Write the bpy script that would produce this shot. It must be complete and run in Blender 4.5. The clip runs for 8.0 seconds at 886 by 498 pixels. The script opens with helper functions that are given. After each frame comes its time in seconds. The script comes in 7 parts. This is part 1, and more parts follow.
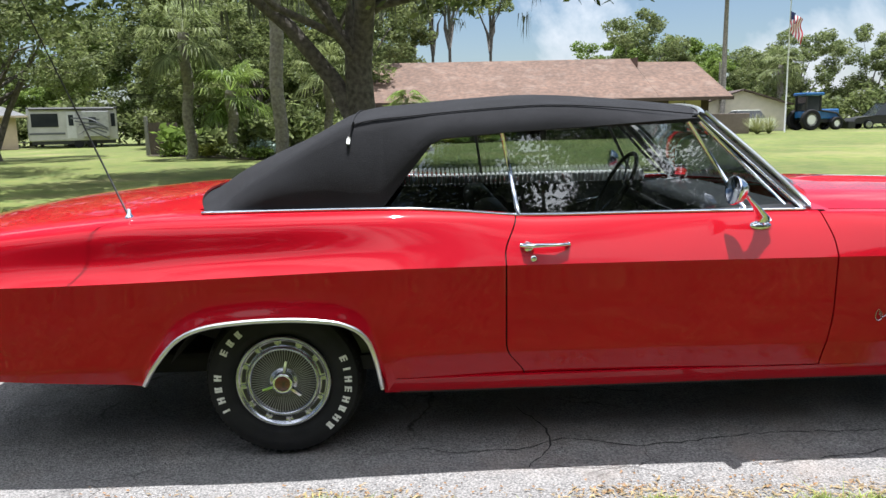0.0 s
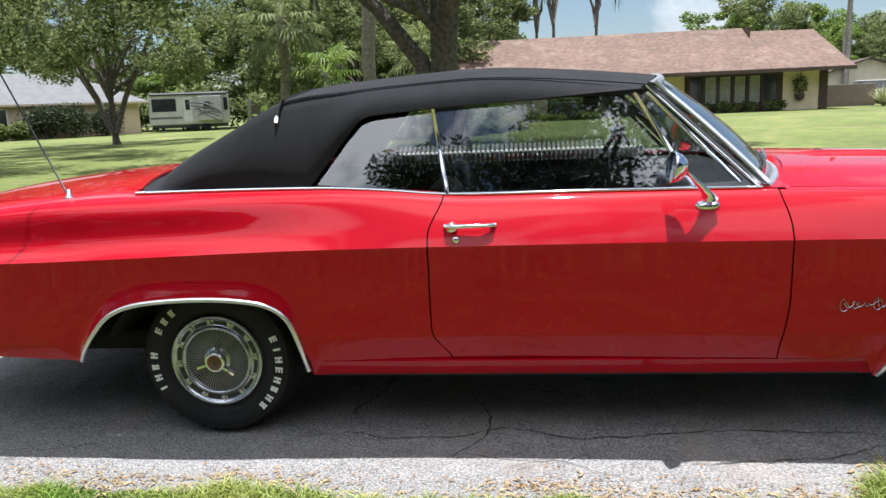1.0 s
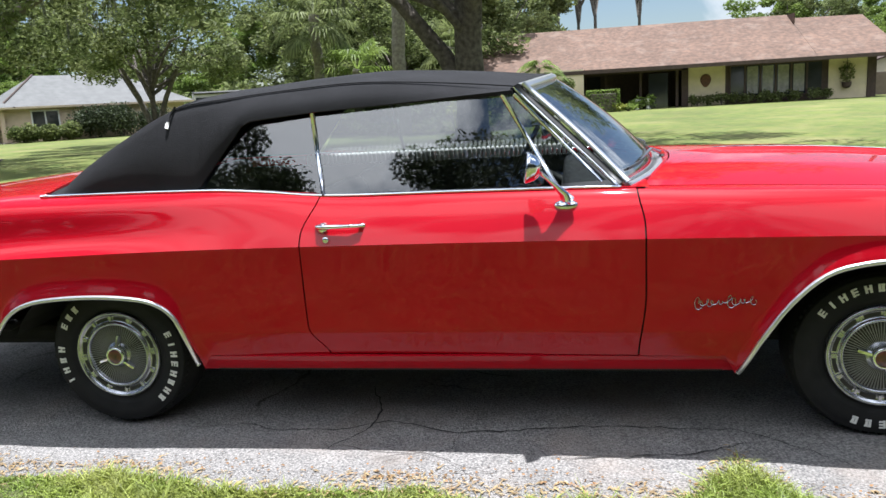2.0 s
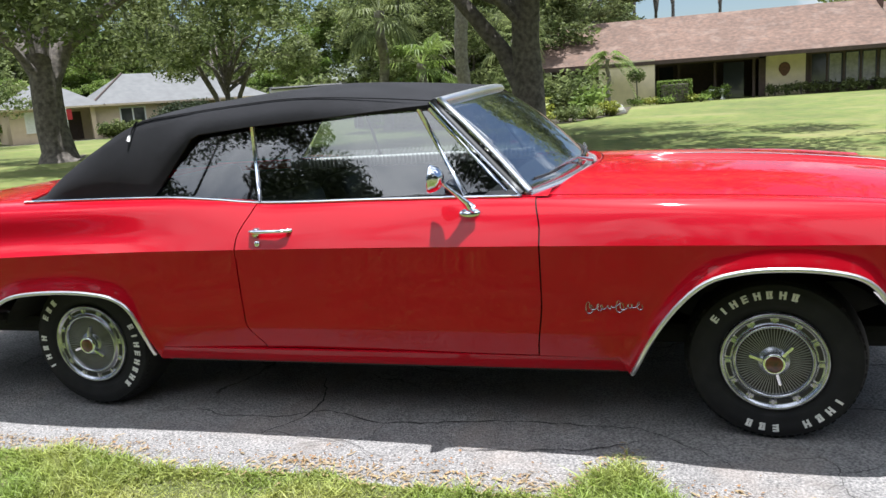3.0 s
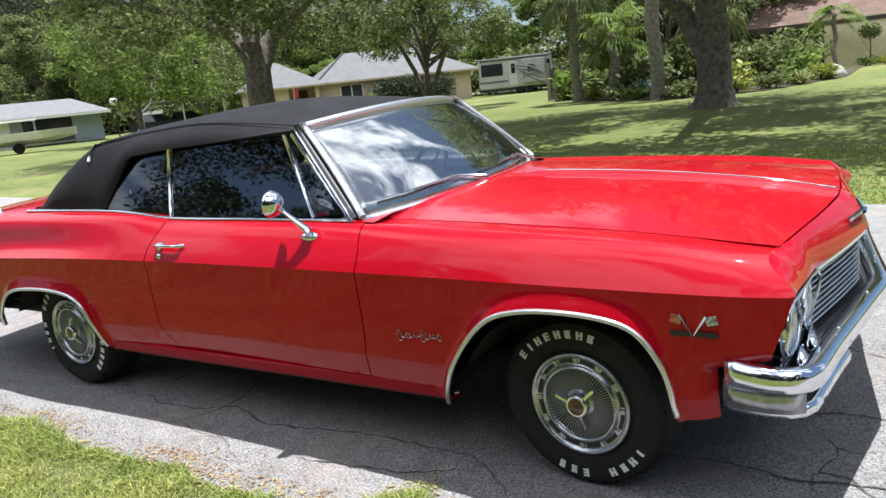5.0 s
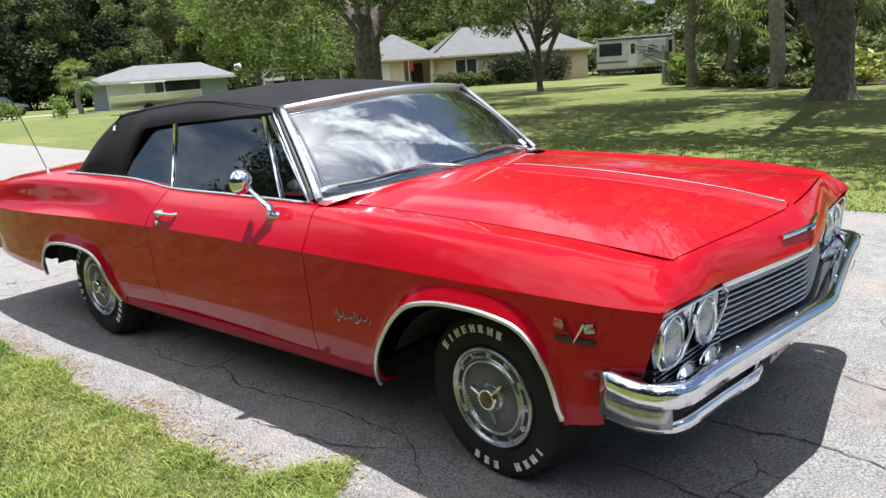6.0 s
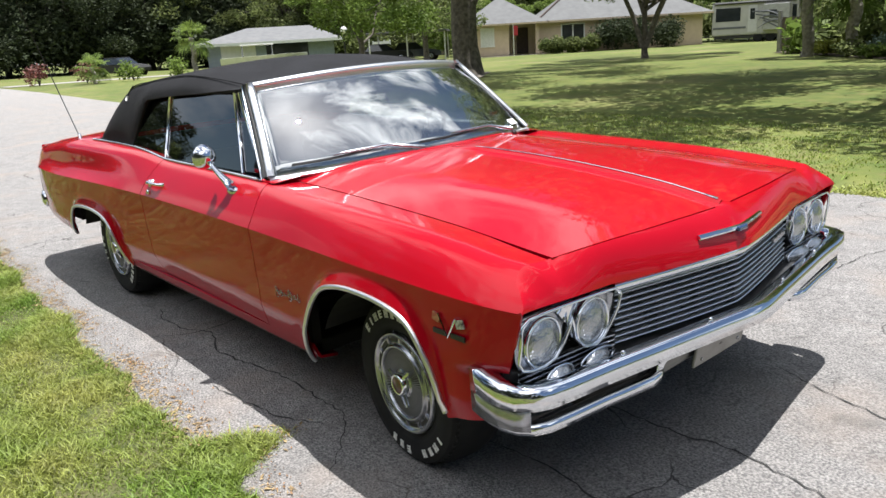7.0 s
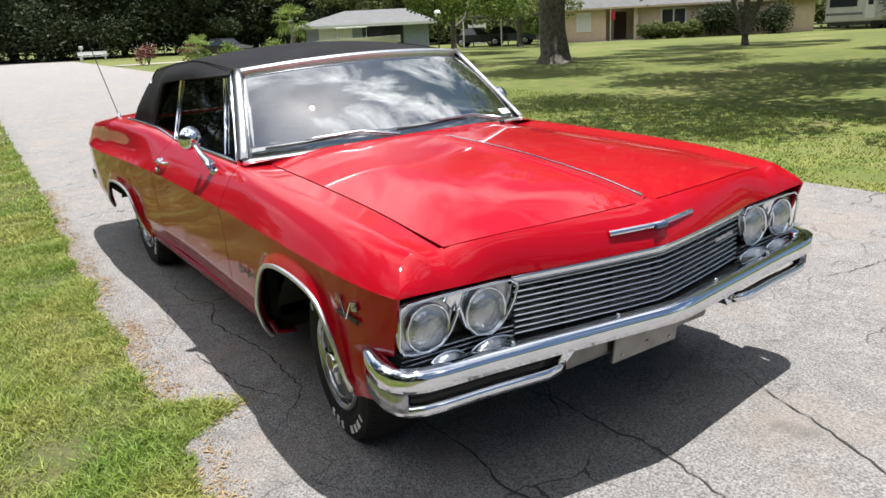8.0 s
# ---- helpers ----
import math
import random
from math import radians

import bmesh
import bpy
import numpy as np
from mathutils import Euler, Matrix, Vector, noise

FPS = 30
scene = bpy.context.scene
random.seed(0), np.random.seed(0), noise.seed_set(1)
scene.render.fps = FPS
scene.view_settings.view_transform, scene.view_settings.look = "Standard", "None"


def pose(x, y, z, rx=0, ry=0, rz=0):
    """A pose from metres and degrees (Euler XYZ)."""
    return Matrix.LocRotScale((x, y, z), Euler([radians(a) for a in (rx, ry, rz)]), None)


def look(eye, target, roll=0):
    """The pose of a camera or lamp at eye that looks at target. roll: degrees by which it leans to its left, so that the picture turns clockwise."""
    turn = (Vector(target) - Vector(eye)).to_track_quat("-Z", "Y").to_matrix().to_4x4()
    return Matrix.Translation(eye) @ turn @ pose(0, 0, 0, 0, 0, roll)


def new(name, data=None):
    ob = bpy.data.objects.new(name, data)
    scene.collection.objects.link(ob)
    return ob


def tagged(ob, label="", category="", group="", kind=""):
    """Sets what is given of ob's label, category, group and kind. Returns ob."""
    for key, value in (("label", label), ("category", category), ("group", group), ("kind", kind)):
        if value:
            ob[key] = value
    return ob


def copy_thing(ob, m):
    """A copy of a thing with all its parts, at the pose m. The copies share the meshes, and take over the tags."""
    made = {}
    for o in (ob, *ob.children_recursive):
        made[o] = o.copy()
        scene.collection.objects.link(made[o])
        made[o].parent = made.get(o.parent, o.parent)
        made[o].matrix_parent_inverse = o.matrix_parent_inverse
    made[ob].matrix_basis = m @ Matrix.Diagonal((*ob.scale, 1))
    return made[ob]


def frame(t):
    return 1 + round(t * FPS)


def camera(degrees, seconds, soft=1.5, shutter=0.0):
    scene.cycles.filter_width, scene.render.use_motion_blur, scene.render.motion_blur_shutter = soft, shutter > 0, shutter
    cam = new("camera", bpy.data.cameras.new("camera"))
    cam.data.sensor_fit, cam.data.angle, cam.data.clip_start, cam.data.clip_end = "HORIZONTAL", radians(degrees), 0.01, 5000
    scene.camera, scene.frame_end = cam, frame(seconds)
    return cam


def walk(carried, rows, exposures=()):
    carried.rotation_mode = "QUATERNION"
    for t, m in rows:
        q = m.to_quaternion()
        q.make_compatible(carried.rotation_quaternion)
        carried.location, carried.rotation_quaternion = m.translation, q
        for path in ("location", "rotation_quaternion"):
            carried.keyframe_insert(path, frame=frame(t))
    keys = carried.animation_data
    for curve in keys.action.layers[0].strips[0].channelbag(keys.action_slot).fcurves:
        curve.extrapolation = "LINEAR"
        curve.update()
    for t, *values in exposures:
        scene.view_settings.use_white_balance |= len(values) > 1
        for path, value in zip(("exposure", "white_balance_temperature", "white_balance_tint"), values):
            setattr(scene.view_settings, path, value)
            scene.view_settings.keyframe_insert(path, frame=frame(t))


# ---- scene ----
# the camera and its walk
cam = camera(60.5, 8.0)
PATH = [
    (0, (0.544, -3.8, 1.336), (0.616, -1.828, 1.014), -1.3),
    (0.5, (0.88, -3.713, 1.304), (0.797, -1.744, 0.965), -1.4),
    (1, (1.245, -3.676, 1.303), (1.031, -1.721, 0.936), -2.4),
    (1.5, (1.626, -3.684, 1.324), (1.332, -1.742, 0.947), -3.0),
    (2, (1.923, -3.677, 1.309), (1.584, -1.742, 0.932), -3.3),
    (2.2, (2.057, -3.686, 1.323), (1.697, -1.755, 0.946), -3.3),
    (3.5, (2.945, -3.752, 1.374), (2.26, -1.915, 0.98), -4.7),
    (4, (3.33, -3.563, 1.41), (2.509, -1.785, 1.007), -5.3),
    (4.5, (3.705, -3.383, 1.452), (2.762, -1.669, 1.039), -5.9),
    (4.7, (3.828, -3.295, 1.455), (2.836, -1.609, 1.039), -6.1),
    (5.8, (4.479, -2.885, 1.465), (3.229, -1.386, 1.031), -4.6),
    (6, (4.583, -2.832, 1.467), (3.29, -1.375, 1.015), -3.9),
    (6.5, (4.809, -2.578, 1.47), (3.416, -1.229, 0.982), -3.3),
    (7, (5.039, -2.344, 1.494), (3.564, -1.099, 0.972), -3.4),
    (7.5, (5.292, -2.143, 1.507), (3.748, -0.995, 0.964), -3.4),
    (8, (5.448, -1.931, 1.491), (3.833, -0.887, 0.943), -2.9),
]
walk(cam, [(t, look(eye, target, roll)) for t, eye, target, roll in PATH], [(0.0, 1.12, 6100, 10), (2.0, 1.15, 6050, 10), (3.5, 1.08, 6050, 10), (4.5, 1.06, 6050, 10), (6.5, 0.90, 6250, 10), (8.0, 0.72, 6450, 10)])

# ---- world, sun, exposure ----
SUN = Vector((0.03, 0.105, 1.0)).normalized()
world = bpy.data.worlds.new("world")
scene.world = world
world.use_nodes = True
wn, wl = world.node_tree.nodes, world.node_tree.links
bg = wn["Background"]
sky = wn.new("ShaderNodeTexSky")
sky.sky_type = "NISHITA"
sky.sun_disc = False
sky.sun_elevation = math.asin(SUN.z)
sky.sun_rotation = math.atan2(SUN.x, SUN.y)
sky.air_density, sky.dust_density = 1.0, 0.7
wco = wn.new("ShaderNodeTexCoord")
wmap = wn.new("ShaderNodeMapping")
wmap.inputs["Scale"].default_value = (2.4, 1.5, 2.2)
wmap.inputs["Location"].default_value = (4.61, -2.2, -5.74)
wnoise = wn.new("ShaderNodeTexNoise")
wnoise.inputs["Scale"].default_value = 1.15
wnoise.inputs["Detail"].default_value = 7
wnoise.inputs["Distortion"].default_value = 0.7
wnoise.inputs["Roughness"].default_value = 0.58
wramp = wn.new("ShaderNodeValToRGB")
wramp.color_ramp.elements[0].position, wramp.color_ramp.elements[1].position = 0.475, 0.60
wmix = wn.new("ShaderNodeMixRGB")
wl.new(wco.outputs["Generated"], wmap.inputs["Vector"])
wl.new(wmap.outputs["Vector"], wnoise.inputs["Vector"])
# cloud added towards -y, out of view, for the side windows to mirror
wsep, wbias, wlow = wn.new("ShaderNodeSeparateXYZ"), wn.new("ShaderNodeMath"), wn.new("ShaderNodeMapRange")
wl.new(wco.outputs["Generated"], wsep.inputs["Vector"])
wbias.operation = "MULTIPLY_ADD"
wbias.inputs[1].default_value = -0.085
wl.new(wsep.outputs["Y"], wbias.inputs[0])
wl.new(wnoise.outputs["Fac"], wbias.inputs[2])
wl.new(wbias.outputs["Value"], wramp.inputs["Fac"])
# cloud brightness is lowered towards the horizon
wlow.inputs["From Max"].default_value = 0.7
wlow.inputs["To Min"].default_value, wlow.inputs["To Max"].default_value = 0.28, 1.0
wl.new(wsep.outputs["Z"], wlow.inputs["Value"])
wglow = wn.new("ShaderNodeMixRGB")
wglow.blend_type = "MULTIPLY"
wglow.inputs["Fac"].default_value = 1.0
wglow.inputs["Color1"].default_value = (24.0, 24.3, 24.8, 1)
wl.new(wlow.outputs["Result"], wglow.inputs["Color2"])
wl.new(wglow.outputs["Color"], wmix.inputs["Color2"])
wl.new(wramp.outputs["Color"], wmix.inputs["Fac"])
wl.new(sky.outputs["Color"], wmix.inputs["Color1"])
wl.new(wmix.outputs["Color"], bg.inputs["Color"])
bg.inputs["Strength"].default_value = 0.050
sun = new("sun", bpy.data.lights.new("sun", "SUN"))
sun.data.energy, sun.data.angle, sun.data.color = 5.0, radians(0.53), (1.0, 0.975, 0.94)
sun.matrix_world = look(SUN * 60, (0, 0, 0))


# ---- materials ----
def mat(name, c1, c2=None, scale=6.0, rough=0.6, metal=0.0, bump=0.0, bscale=60.0, coat=0.0, spread=0.0, big=0.0, detail=6.0, island=False, sss=0.0, spec=0.5):
    """Principled material: two colours mixed by noise at two sizes, fine relief, optional variation from piece to piece."""
    m = bpy.data.materials.new(name)
    m.use_nodes = True
    n, l = m.node_tree.nodes, m.node_tree.links
    p = n["Principled BSDF"]
    c2 = c2 or tuple(v * 0.8 for v in c1)
    co = n.new("ShaderNodeTexCoord")
    t1 = n.new("ShaderNodeTexNoise")
    t1.inputs["Scale"].default_value, t1.inputs["Detail"].default_value = scale, detail
    l.new(co.outputs["Object"], t1.inputs["Vector"])
    ramp = n.new("ShaderNodeMapRange")
    ramp.inputs["From Min"].default_value, ramp.inputs["From Max"].default_value = 0.32, 0.68
    l.new(t1.outputs["Fac"], ramp.inputs["Value"])
    mix = n.new("ShaderNodeMixRGB")
    mix.inputs["Color1"].default_value, mix.inputs["Color2"].default_value = (*c1, 1), (*c2, 1)
    l.new(ramp.outputs["Result"], mix.inputs["Fac"])
    out = mix.outputs["Color"]
    if spread or big:
        hsv = n.new("ShaderNodeHueSaturation")
        l.new(out, hsv.inputs["Color"])
        mr = n.new("ShaderNodeMapRange")
        k = spread or big
        mr.inputs["To Min"].default_value, mr.inputs["To Max"].default_value = 1 - k, 1 + k
        if spread:
            src = n.new("ShaderNodeNewGeometry").outputs["Random Per Island"] if island else n.new("ShaderNodeObjectInfo").outputs["Random"]
        else:
            t3 = n.new("ShaderNodeTexNoise")
            t3.inputs["Scale"].default_value, t3.inputs["Detail"].default_value = scale * 0.09, 3
            l.new(co.outputs["Object"], t3.inputs["Vector"])
            mr.inputs["From Min"].default_value, mr.inputs["From Max"].default_value = 0.3, 0.7
            src = t3.outputs["Fac"]
        l.new(src, mr.inputs["Value"])
        l.new(mr.outputs["Result"], hsv.inputs["Value"])
        out = hsv.outputs["Color"]
    l.new(out, p.inputs["Base Color"])
    p.inputs["Roughness"].default_value, p.inputs["Metallic"].default_value = rough, metal
    p.inputs["Coat Weight"].default_value, p.inputs["Coat Roughness"].default_value = coat, 0.03
    p.inputs["Specular IOR Level"].default_value = spec
    if coat > 0.9:
        p.inputs["Coat IOR"].default_value = 1.36
    if sss:
        tr = n.new("ShaderNodeBsdfTranslucent")
        l.new(out, tr.inputs["Color"])
        ms = n.new("ShaderNodeMixShader")
        ms.inputs["Fac"].default_value = sss
        l.new(p.outputs["BSDF"], ms.inputs[1])
        l.new(tr.outputs["BSDF"], ms.inputs[2])
        l.new(ms.outputs["Shader"], n["Material Output"].inputs["Surface"])
    if bump:
        t2 = n.new("ShaderNodeTexNoise")
        t2.inputs["Scale"].default_value, t2.inputs["Detail"].default_value = bscale, 5
        l.new(co.outputs["Object"], t2.inputs["Vector"])
        b = n.new("ShaderNodeBump")
        b.inputs["Strength"].default_value, b.inputs["Distance"].default_value = bump, 0.02
        l.new(t2.outputs["Fac"], b.inputs["Height"])
        l.new(b.outputs["Normal"], p.inputs["Normal"])
    return m


def glass(name, tint, rough=0.0, mixf=0.10, dust=0.0):
    """Thin pane: clear tint with a real mirror reflection that grows towards grazing angles."""
    m = bpy.data.materials.new(name)
    m.use_nodes = True
    n, l = m.node_tree.nodes, m.node_tree.links
    n.remove(n["Principled BSDF"])
    tr, gl, ms = n.new("ShaderNodeBsdfTransparent"), n.new("ShaderNodeBsdfGlossy"), n.new("ShaderNodeMixShader")
    lw, pw, mr = n.new("ShaderNodeLayerWeight"), n.new("ShaderNodeMath"), n.new("ShaderNodeMapRange")
    lw.inputs["Blend"].default_value = 0.5
    pw.operation = "POWER"
    pw.inputs[1].default_value = 4.5
    mr.inputs["To Min"].default_value = mixf
    l.new(lw.outputs["Facing"], pw.inputs[0])
    l.new(pw.outputs["Value"], mr.inputs["Value"])
    tr.inputs["Color"].default_value = (*tint, 1)
    gl.inputs["Roughness"].default_value = rough
    l.new(mr.outputs["Result"], ms.inputs["Fac"])
    l.new(tr.outputs["BSDF"], ms.inputs[1])
    l.new(gl.outputs["BSDF"], ms.inputs[2])
    if dust:
        # a thin film of dust that scatters the sun's reflection
        film, over = n.new("ShaderNodeBsdfGlossy"), n.new("ShaderNodeMixShader")
        smear = n.new("ShaderNodeTexNoise")
        smear.inputs["Scale"].default_value, smear.inputs["Detail"].default_value = 3.0, 5
        co = n.new("ShaderNodeTexCoord")
        sr = n.new("ShaderNodeMapRange")
        sr.inputs["From Min"].default_value, sr.inputs["From Max"].default_value = 0.35, 0.65
        sr.inputs["To Min"].default_value, sr.inputs["To Max"].default_value = 0.3 * dust, dust
        l.new(co.outputs["Object"], smear.inputs["Vector"])
        l.new(smear.outputs["Fac"], sr.inputs["Value"])
        film.inputs["Roughness"].default_value = 0.42
        l.new(sr.outputs["Result"], over.inputs["Fac"])
        l.new(ms.outputs["Shader"], over.inputs[1])
        l.new(film.outputs["BSDF"], over.inputs[2])
        ms = over
    l.new(ms.outputs["Shader"], n["Material Output"].inputs["Surface"])
    return m


RED = mat("red_paint", (0.375, 0.0011, 0.0095), (0.35, 0.0011, 0.009), 3.0, 0.45, 0.0, 0.0015, 5.0, coat=0.92, spec=0.05)
CHROME = mat("chrome", (0.79, 0.82, 0.87), (0.72, 0.75, 0.80), 9.0, 0.06, 1.0, 0.01, 14.0)
STEEL = mat("brushed_steel", (0.46, 0.475, 0.52), (0.30, 0.31, 0.34), 30.0, 0.24, 0.88, 0.02, 80.0)
TRIM = mat("bright_trim", (0.74, 0.75, 0.77), (0.66, 0.67, 0.69), 9.0, 0.30, 0.9, 0.01, 30.0)
RUBBER = mat("tyre_rubber", (0.010, 0.010, 0.0115), (0.016, 0.016, 0.017), 14.0, 0.75, 0.0, 0.05, 120.0, spec=0.25)
WHITE_LETTER = mat("white_letter_rubber", (0.78, 0.78, 0.76), (0.6, 0.6, 0.58), 60.0, 0.6)
CANVAS = mat("black_canvas", (0.0095, 0.0095, 0.011), (0.016, 0.016, 0.0185), 5.0, 0.9, 0.0, 0.35, 380.0, spec=0.25)
BLACK = mat("black_trim", (0.012, 0.012, 0.013), (0.02, 0.02, 0.02), 12.0, 0.5)
DARK = mat("underbody_black", (0.008, 0.008, 0.008), (0.015, 0.014, 0.013), 7.0, 0.9)
VINYL = mat("black_vinyl", (0.016, 0.017, 0.02), (0.026, 0.027, 0.03), 9.0, 0.42, 0.0, 0.06, 150.0)
WHITE_VINYL = mat("white_vinyl", (0.72, 0.72, 0.70), (0.6, 0.6, 0.58), 9.0, 0.45, 0.0, 0.04, 90.0)
GLASS = glass("window_glass", (0.55, 0.60, 0.60), 0.012, 0.20)
WSGLASS = glass("windshield_glass", (0.66, 0.72, 0.72), 0.0, 0.46, 0.02)
LAMP_GLASS = mat("headlight_glass", (0.50, 0.52, 0.54), (0.30, 0.32, 0.34), 26.0, 0.14, 0.85, 0.5, 45.0, coat=0.8)
ASPHALT = mat("asphalt", (0.410, 0.388, 0.370), (0.130, 0.127, 0.126), 105.0, 0.92, 0.0, 1.0, 130.0, big=0.12, detail=2.5)


def cracked(m):
    """Adds to the asphalt a web of fine cracks, dark spots and pale worn patches."""
    n, l = m.node_tree.nodes, m.node_tree.links
    p = n["Principled BSDF"]
    old = p.inputs["Base Color"].links[0].from_socket
    co = n.new("ShaderNodeTexCoord")
    warp = n.new("ShaderNodeTexNoise")
    warp.inputs["Scale"].default_value, warp.inputs["Detail"].default_value = 2.2, 6
    l.new(co.outputs["Object"], warp.inputs["Vector"])
    add = n.new("ShaderNodeVectorMath")
    add.operation = "MULTIPLY_ADD"
    add.inputs[1].default_value = (0.55, 0.55, 0.0)
    l.new(warp.outputs["Color"], add.inputs[0])
    l.new(co.outputs["Object"], add.inputs[2])
    col = old
    for scale, width, gate, seed in ((0.75, 0.005, 0.50, 0.0), (2.1, 0.008, 0.53, 7.3)):
        vo = n.new("ShaderNodeTexVoronoi")
        vo.feature = "DISTANCE_TO_EDGE"
        vo.inputs["Scale"].default_value = scale
        l.new(add.outputs["Vector"], vo.inputs["Vector"])
        lt = n.new("ShaderNodeMapRange")
        lt.inputs["From Min"].default_value, lt.inputs["From Max"].default_value = width * 0.3, width
        lt.inputs["To Min"].default_value, lt.inputs["To Max"].default_value = 1.0, 0.0
        l.new(vo.outputs["Distance"], lt.inputs["Value"])
        gn = n.new("ShaderNodeTexNoise")
        gn.inputs["Scale"].default_value = 1.1
        mp = n.new("ShaderNodeMapping")
        mp.inputs["Location"].default_value = (seed, seed, 0)
        l.new(co.outputs["Object"], mp.inputs["Vector"])
        l.new(mp.outputs["Vector"], gn.inputs["Vector"])
        gr = n.new("ShaderNodeMapRange")
        gr.inputs["From Min"].default_value, gr.inputs["From Max"].default_value = gate, gate + 0.08
        l.new(gn.outputs["Fac"], gr.inputs["Value"])
        mul = n.new("ShaderNodeMath")
        mul.operation = "MULTIPLY"
        l.new(lt.outputs["Result"], mul.inputs[0])
        l.new(gr.outputs["Result"], mul.inputs[1])
        mx = n.new("ShaderNodeMixRGB")
        mx.inputs["Color2"].default_value = (0.075, 0.070, 0.066, 1)
        l.new(mul.outputs["Value"], mx.inputs["Fac"])
        l.new(col, mx.inputs["Color1"])
        col = mx.outputs["Color"]
    l.new(col, p.inputs["Base Color"])


cracked(ASPHALT)


def stained(m, colour, scale, low, high, most):
    """Lays broad stains of one colour over a material, where a noise is high."""
    n, l = m.node_tree.nodes, m.node_tree.links
    p = n["Principled BSDF"]
    old = p.inputs["Base Color"].links[0].from_socket
    co, t = n.new("ShaderNodeTexCoord"), n.new("ShaderNodeTexNoise")
    t.inputs["Scale"].default_value, t.inputs["Detail"].default_value, t.inputs["Roughness"].default_value = scale, 8, 0.62
    r, mx = n.new("ShaderNodeMapRange"), n.new("ShaderNodeMixRGB")
    r.inputs["From Min"].default_value, r.inputs["From Max"].default_value, r.inputs["To Max"].default_value = low, high, most
    mx.inputs["Color2"].default_value = (*colour, 1)
    l.new(co.outputs["Object"], t.inputs["Vector"])
    l.new(t.outputs["Fac"], r.inputs["Value"])
    l.new(r.outputs["Result"], mx.inputs["Fac"])
    l.new(old, mx.inputs["Color1"])
    l.new(mx.outputs["Color"], p.inputs["Base Color"])


stained(ASPHALT, (0.36, 0.295, 0.25), 1.3, 0.50, 0.66, 0.5)
stained(ASPHALT, (0.15, 0.14, 0.13), 3.1, 0.60, 0.72, 0.55)
EDGE = mat("worn_road_edge", (0.36, 0.335, 0.30), (0.25, 0.235, 0.21), 20.0, 0.95, 0.0, 0.6, 120.0, big=0.15)
CRACK = mat("tar_crack", (0.035, 0.034, 0.033), (0.055, 0.052, 0.05), 20.0, 0.9)
GRASS = mat("lawn", (0.060, 0.096, 0.011), (0.130, 0.146, 0.027), 2.6, 0.9, 0.0, 0.6, 45.0, big=0.22)
stained(GRASS, (0.25, 0.205, 0.095), 0.22, 0.52, 0.68, 0.5)
stained(GRASS, (0.155, 0.125, 0.048), 2.2, 0.50, 0.70, 0.55)
# thatch and soil darkened so that gaps between the blades look shaded
THATCH = mat("thatch_and_soil", (0.058, 0.074, 0.019), (0.115, 0.108, 0.042), 9.0, 0.95, 0.0, 0.8, 60.0, big=0.2)
BLADE = mat("grass_blade", (0.150, 0.245, 0.030), (0.325, 0.335, 0.085), 1.6, 0.6, 0.0, 0.0, spread=0.45, island=True, sss=0.3)
BARK = mat("oak_bark", (0.175, 0.152, 0.13), (0.062, 0.053, 0.045), 7.0, 0.95, 0.0, 0.9, 16.0)
PALMBARK = mat("palm_bark", (0.30, 0.275, 0.24), (0.15, 0.135, 0.115), 9.0, 0.95, 0.0, 0.8, 18.0)
LEAF = mat("oak_leaf", (0.085, 0.116, 0.038), (0.200, 0.225, 0.085), 0.8, 0.6, 0.0, 0.0, spread=0.55, island=True, sss=0.5, spec=0.2)
LEAF2 = mat("bright_leaf", (0.120, 0.185, 0.040), (0.20, 0.26, 0.060), 0.7, 0.5, 0.0, 0.0, spread=0.45, island=True, sss=0.45, spec=0.2)
LEAF3 = mat("grey_green_leaf", (0.122, 0.160, 0.058), (0.22, 0.245, 0.100), 0.7, 0.55, 0.0, 0.0, spread=0.5, island=True, sss=0.42, spec=0.2)
MOSS = mat("spanish_moss", (0.16, 0.17, 0.13), (0.11, 0.12, 0.09), 3.0, 0.95, spread=0.3, island=True)
CREAM = mat("cream_stucco", (0.70, 0.60, 0.43), (0.62, 0.53, 0.38), 3.0, 0.9, 0.0, 0.2, 60.0)
TAN = mat("tan_stucco", (0.64, 0.51, 0.38), (0.58, 0.455, 0.335), 3.0, 0.9, 0.0, 0.2, 60.0)
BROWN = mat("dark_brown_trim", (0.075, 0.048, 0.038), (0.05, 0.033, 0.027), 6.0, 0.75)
SHINGLE = mat("brown_shingle", (0.160, 0.098, 0.070), (0.088, 0.057, 0.043), 4.0, 0.95, 0.0, 0.5, 20.0, big=0.15)
stained(SHINGLE, (0.20, 0.145, 0.115), 1.1, 0.52, 0.68, 0.6)
stained(SHINGLE, (0.055, 0.040, 0.033), 2.6, 0.56, 0.70, 0.5)
METALROOF = mat("white_metal_roof", (0.150, 0.151, 0.150), (0.120, 0.121, 0.120), 2.0, 0.85, 0.0, spec=0.2)
GREYSIDING = mat("blue_grey_siding", (0.30, 0.35, 0.40), (0.26, 0.30, 0.35), 4.0, 0.8)
GREYROOF = mat("weathered_metal_roof", (0.15, 0.15, 0.148), (0.11, 0.112, 0.115), 2.0, 0.7)
WINDOW = mat("dark_window", (0.02, 0.024, 0.028), (0.03, 0.034, 0.038), 2.0, 0.08, 0.0, coat=0.5)
WHITE = mat("white_paint", (0.76, 0.76, 0.74), (0.68, 0.68, 0.66), 4.0, 0.5)
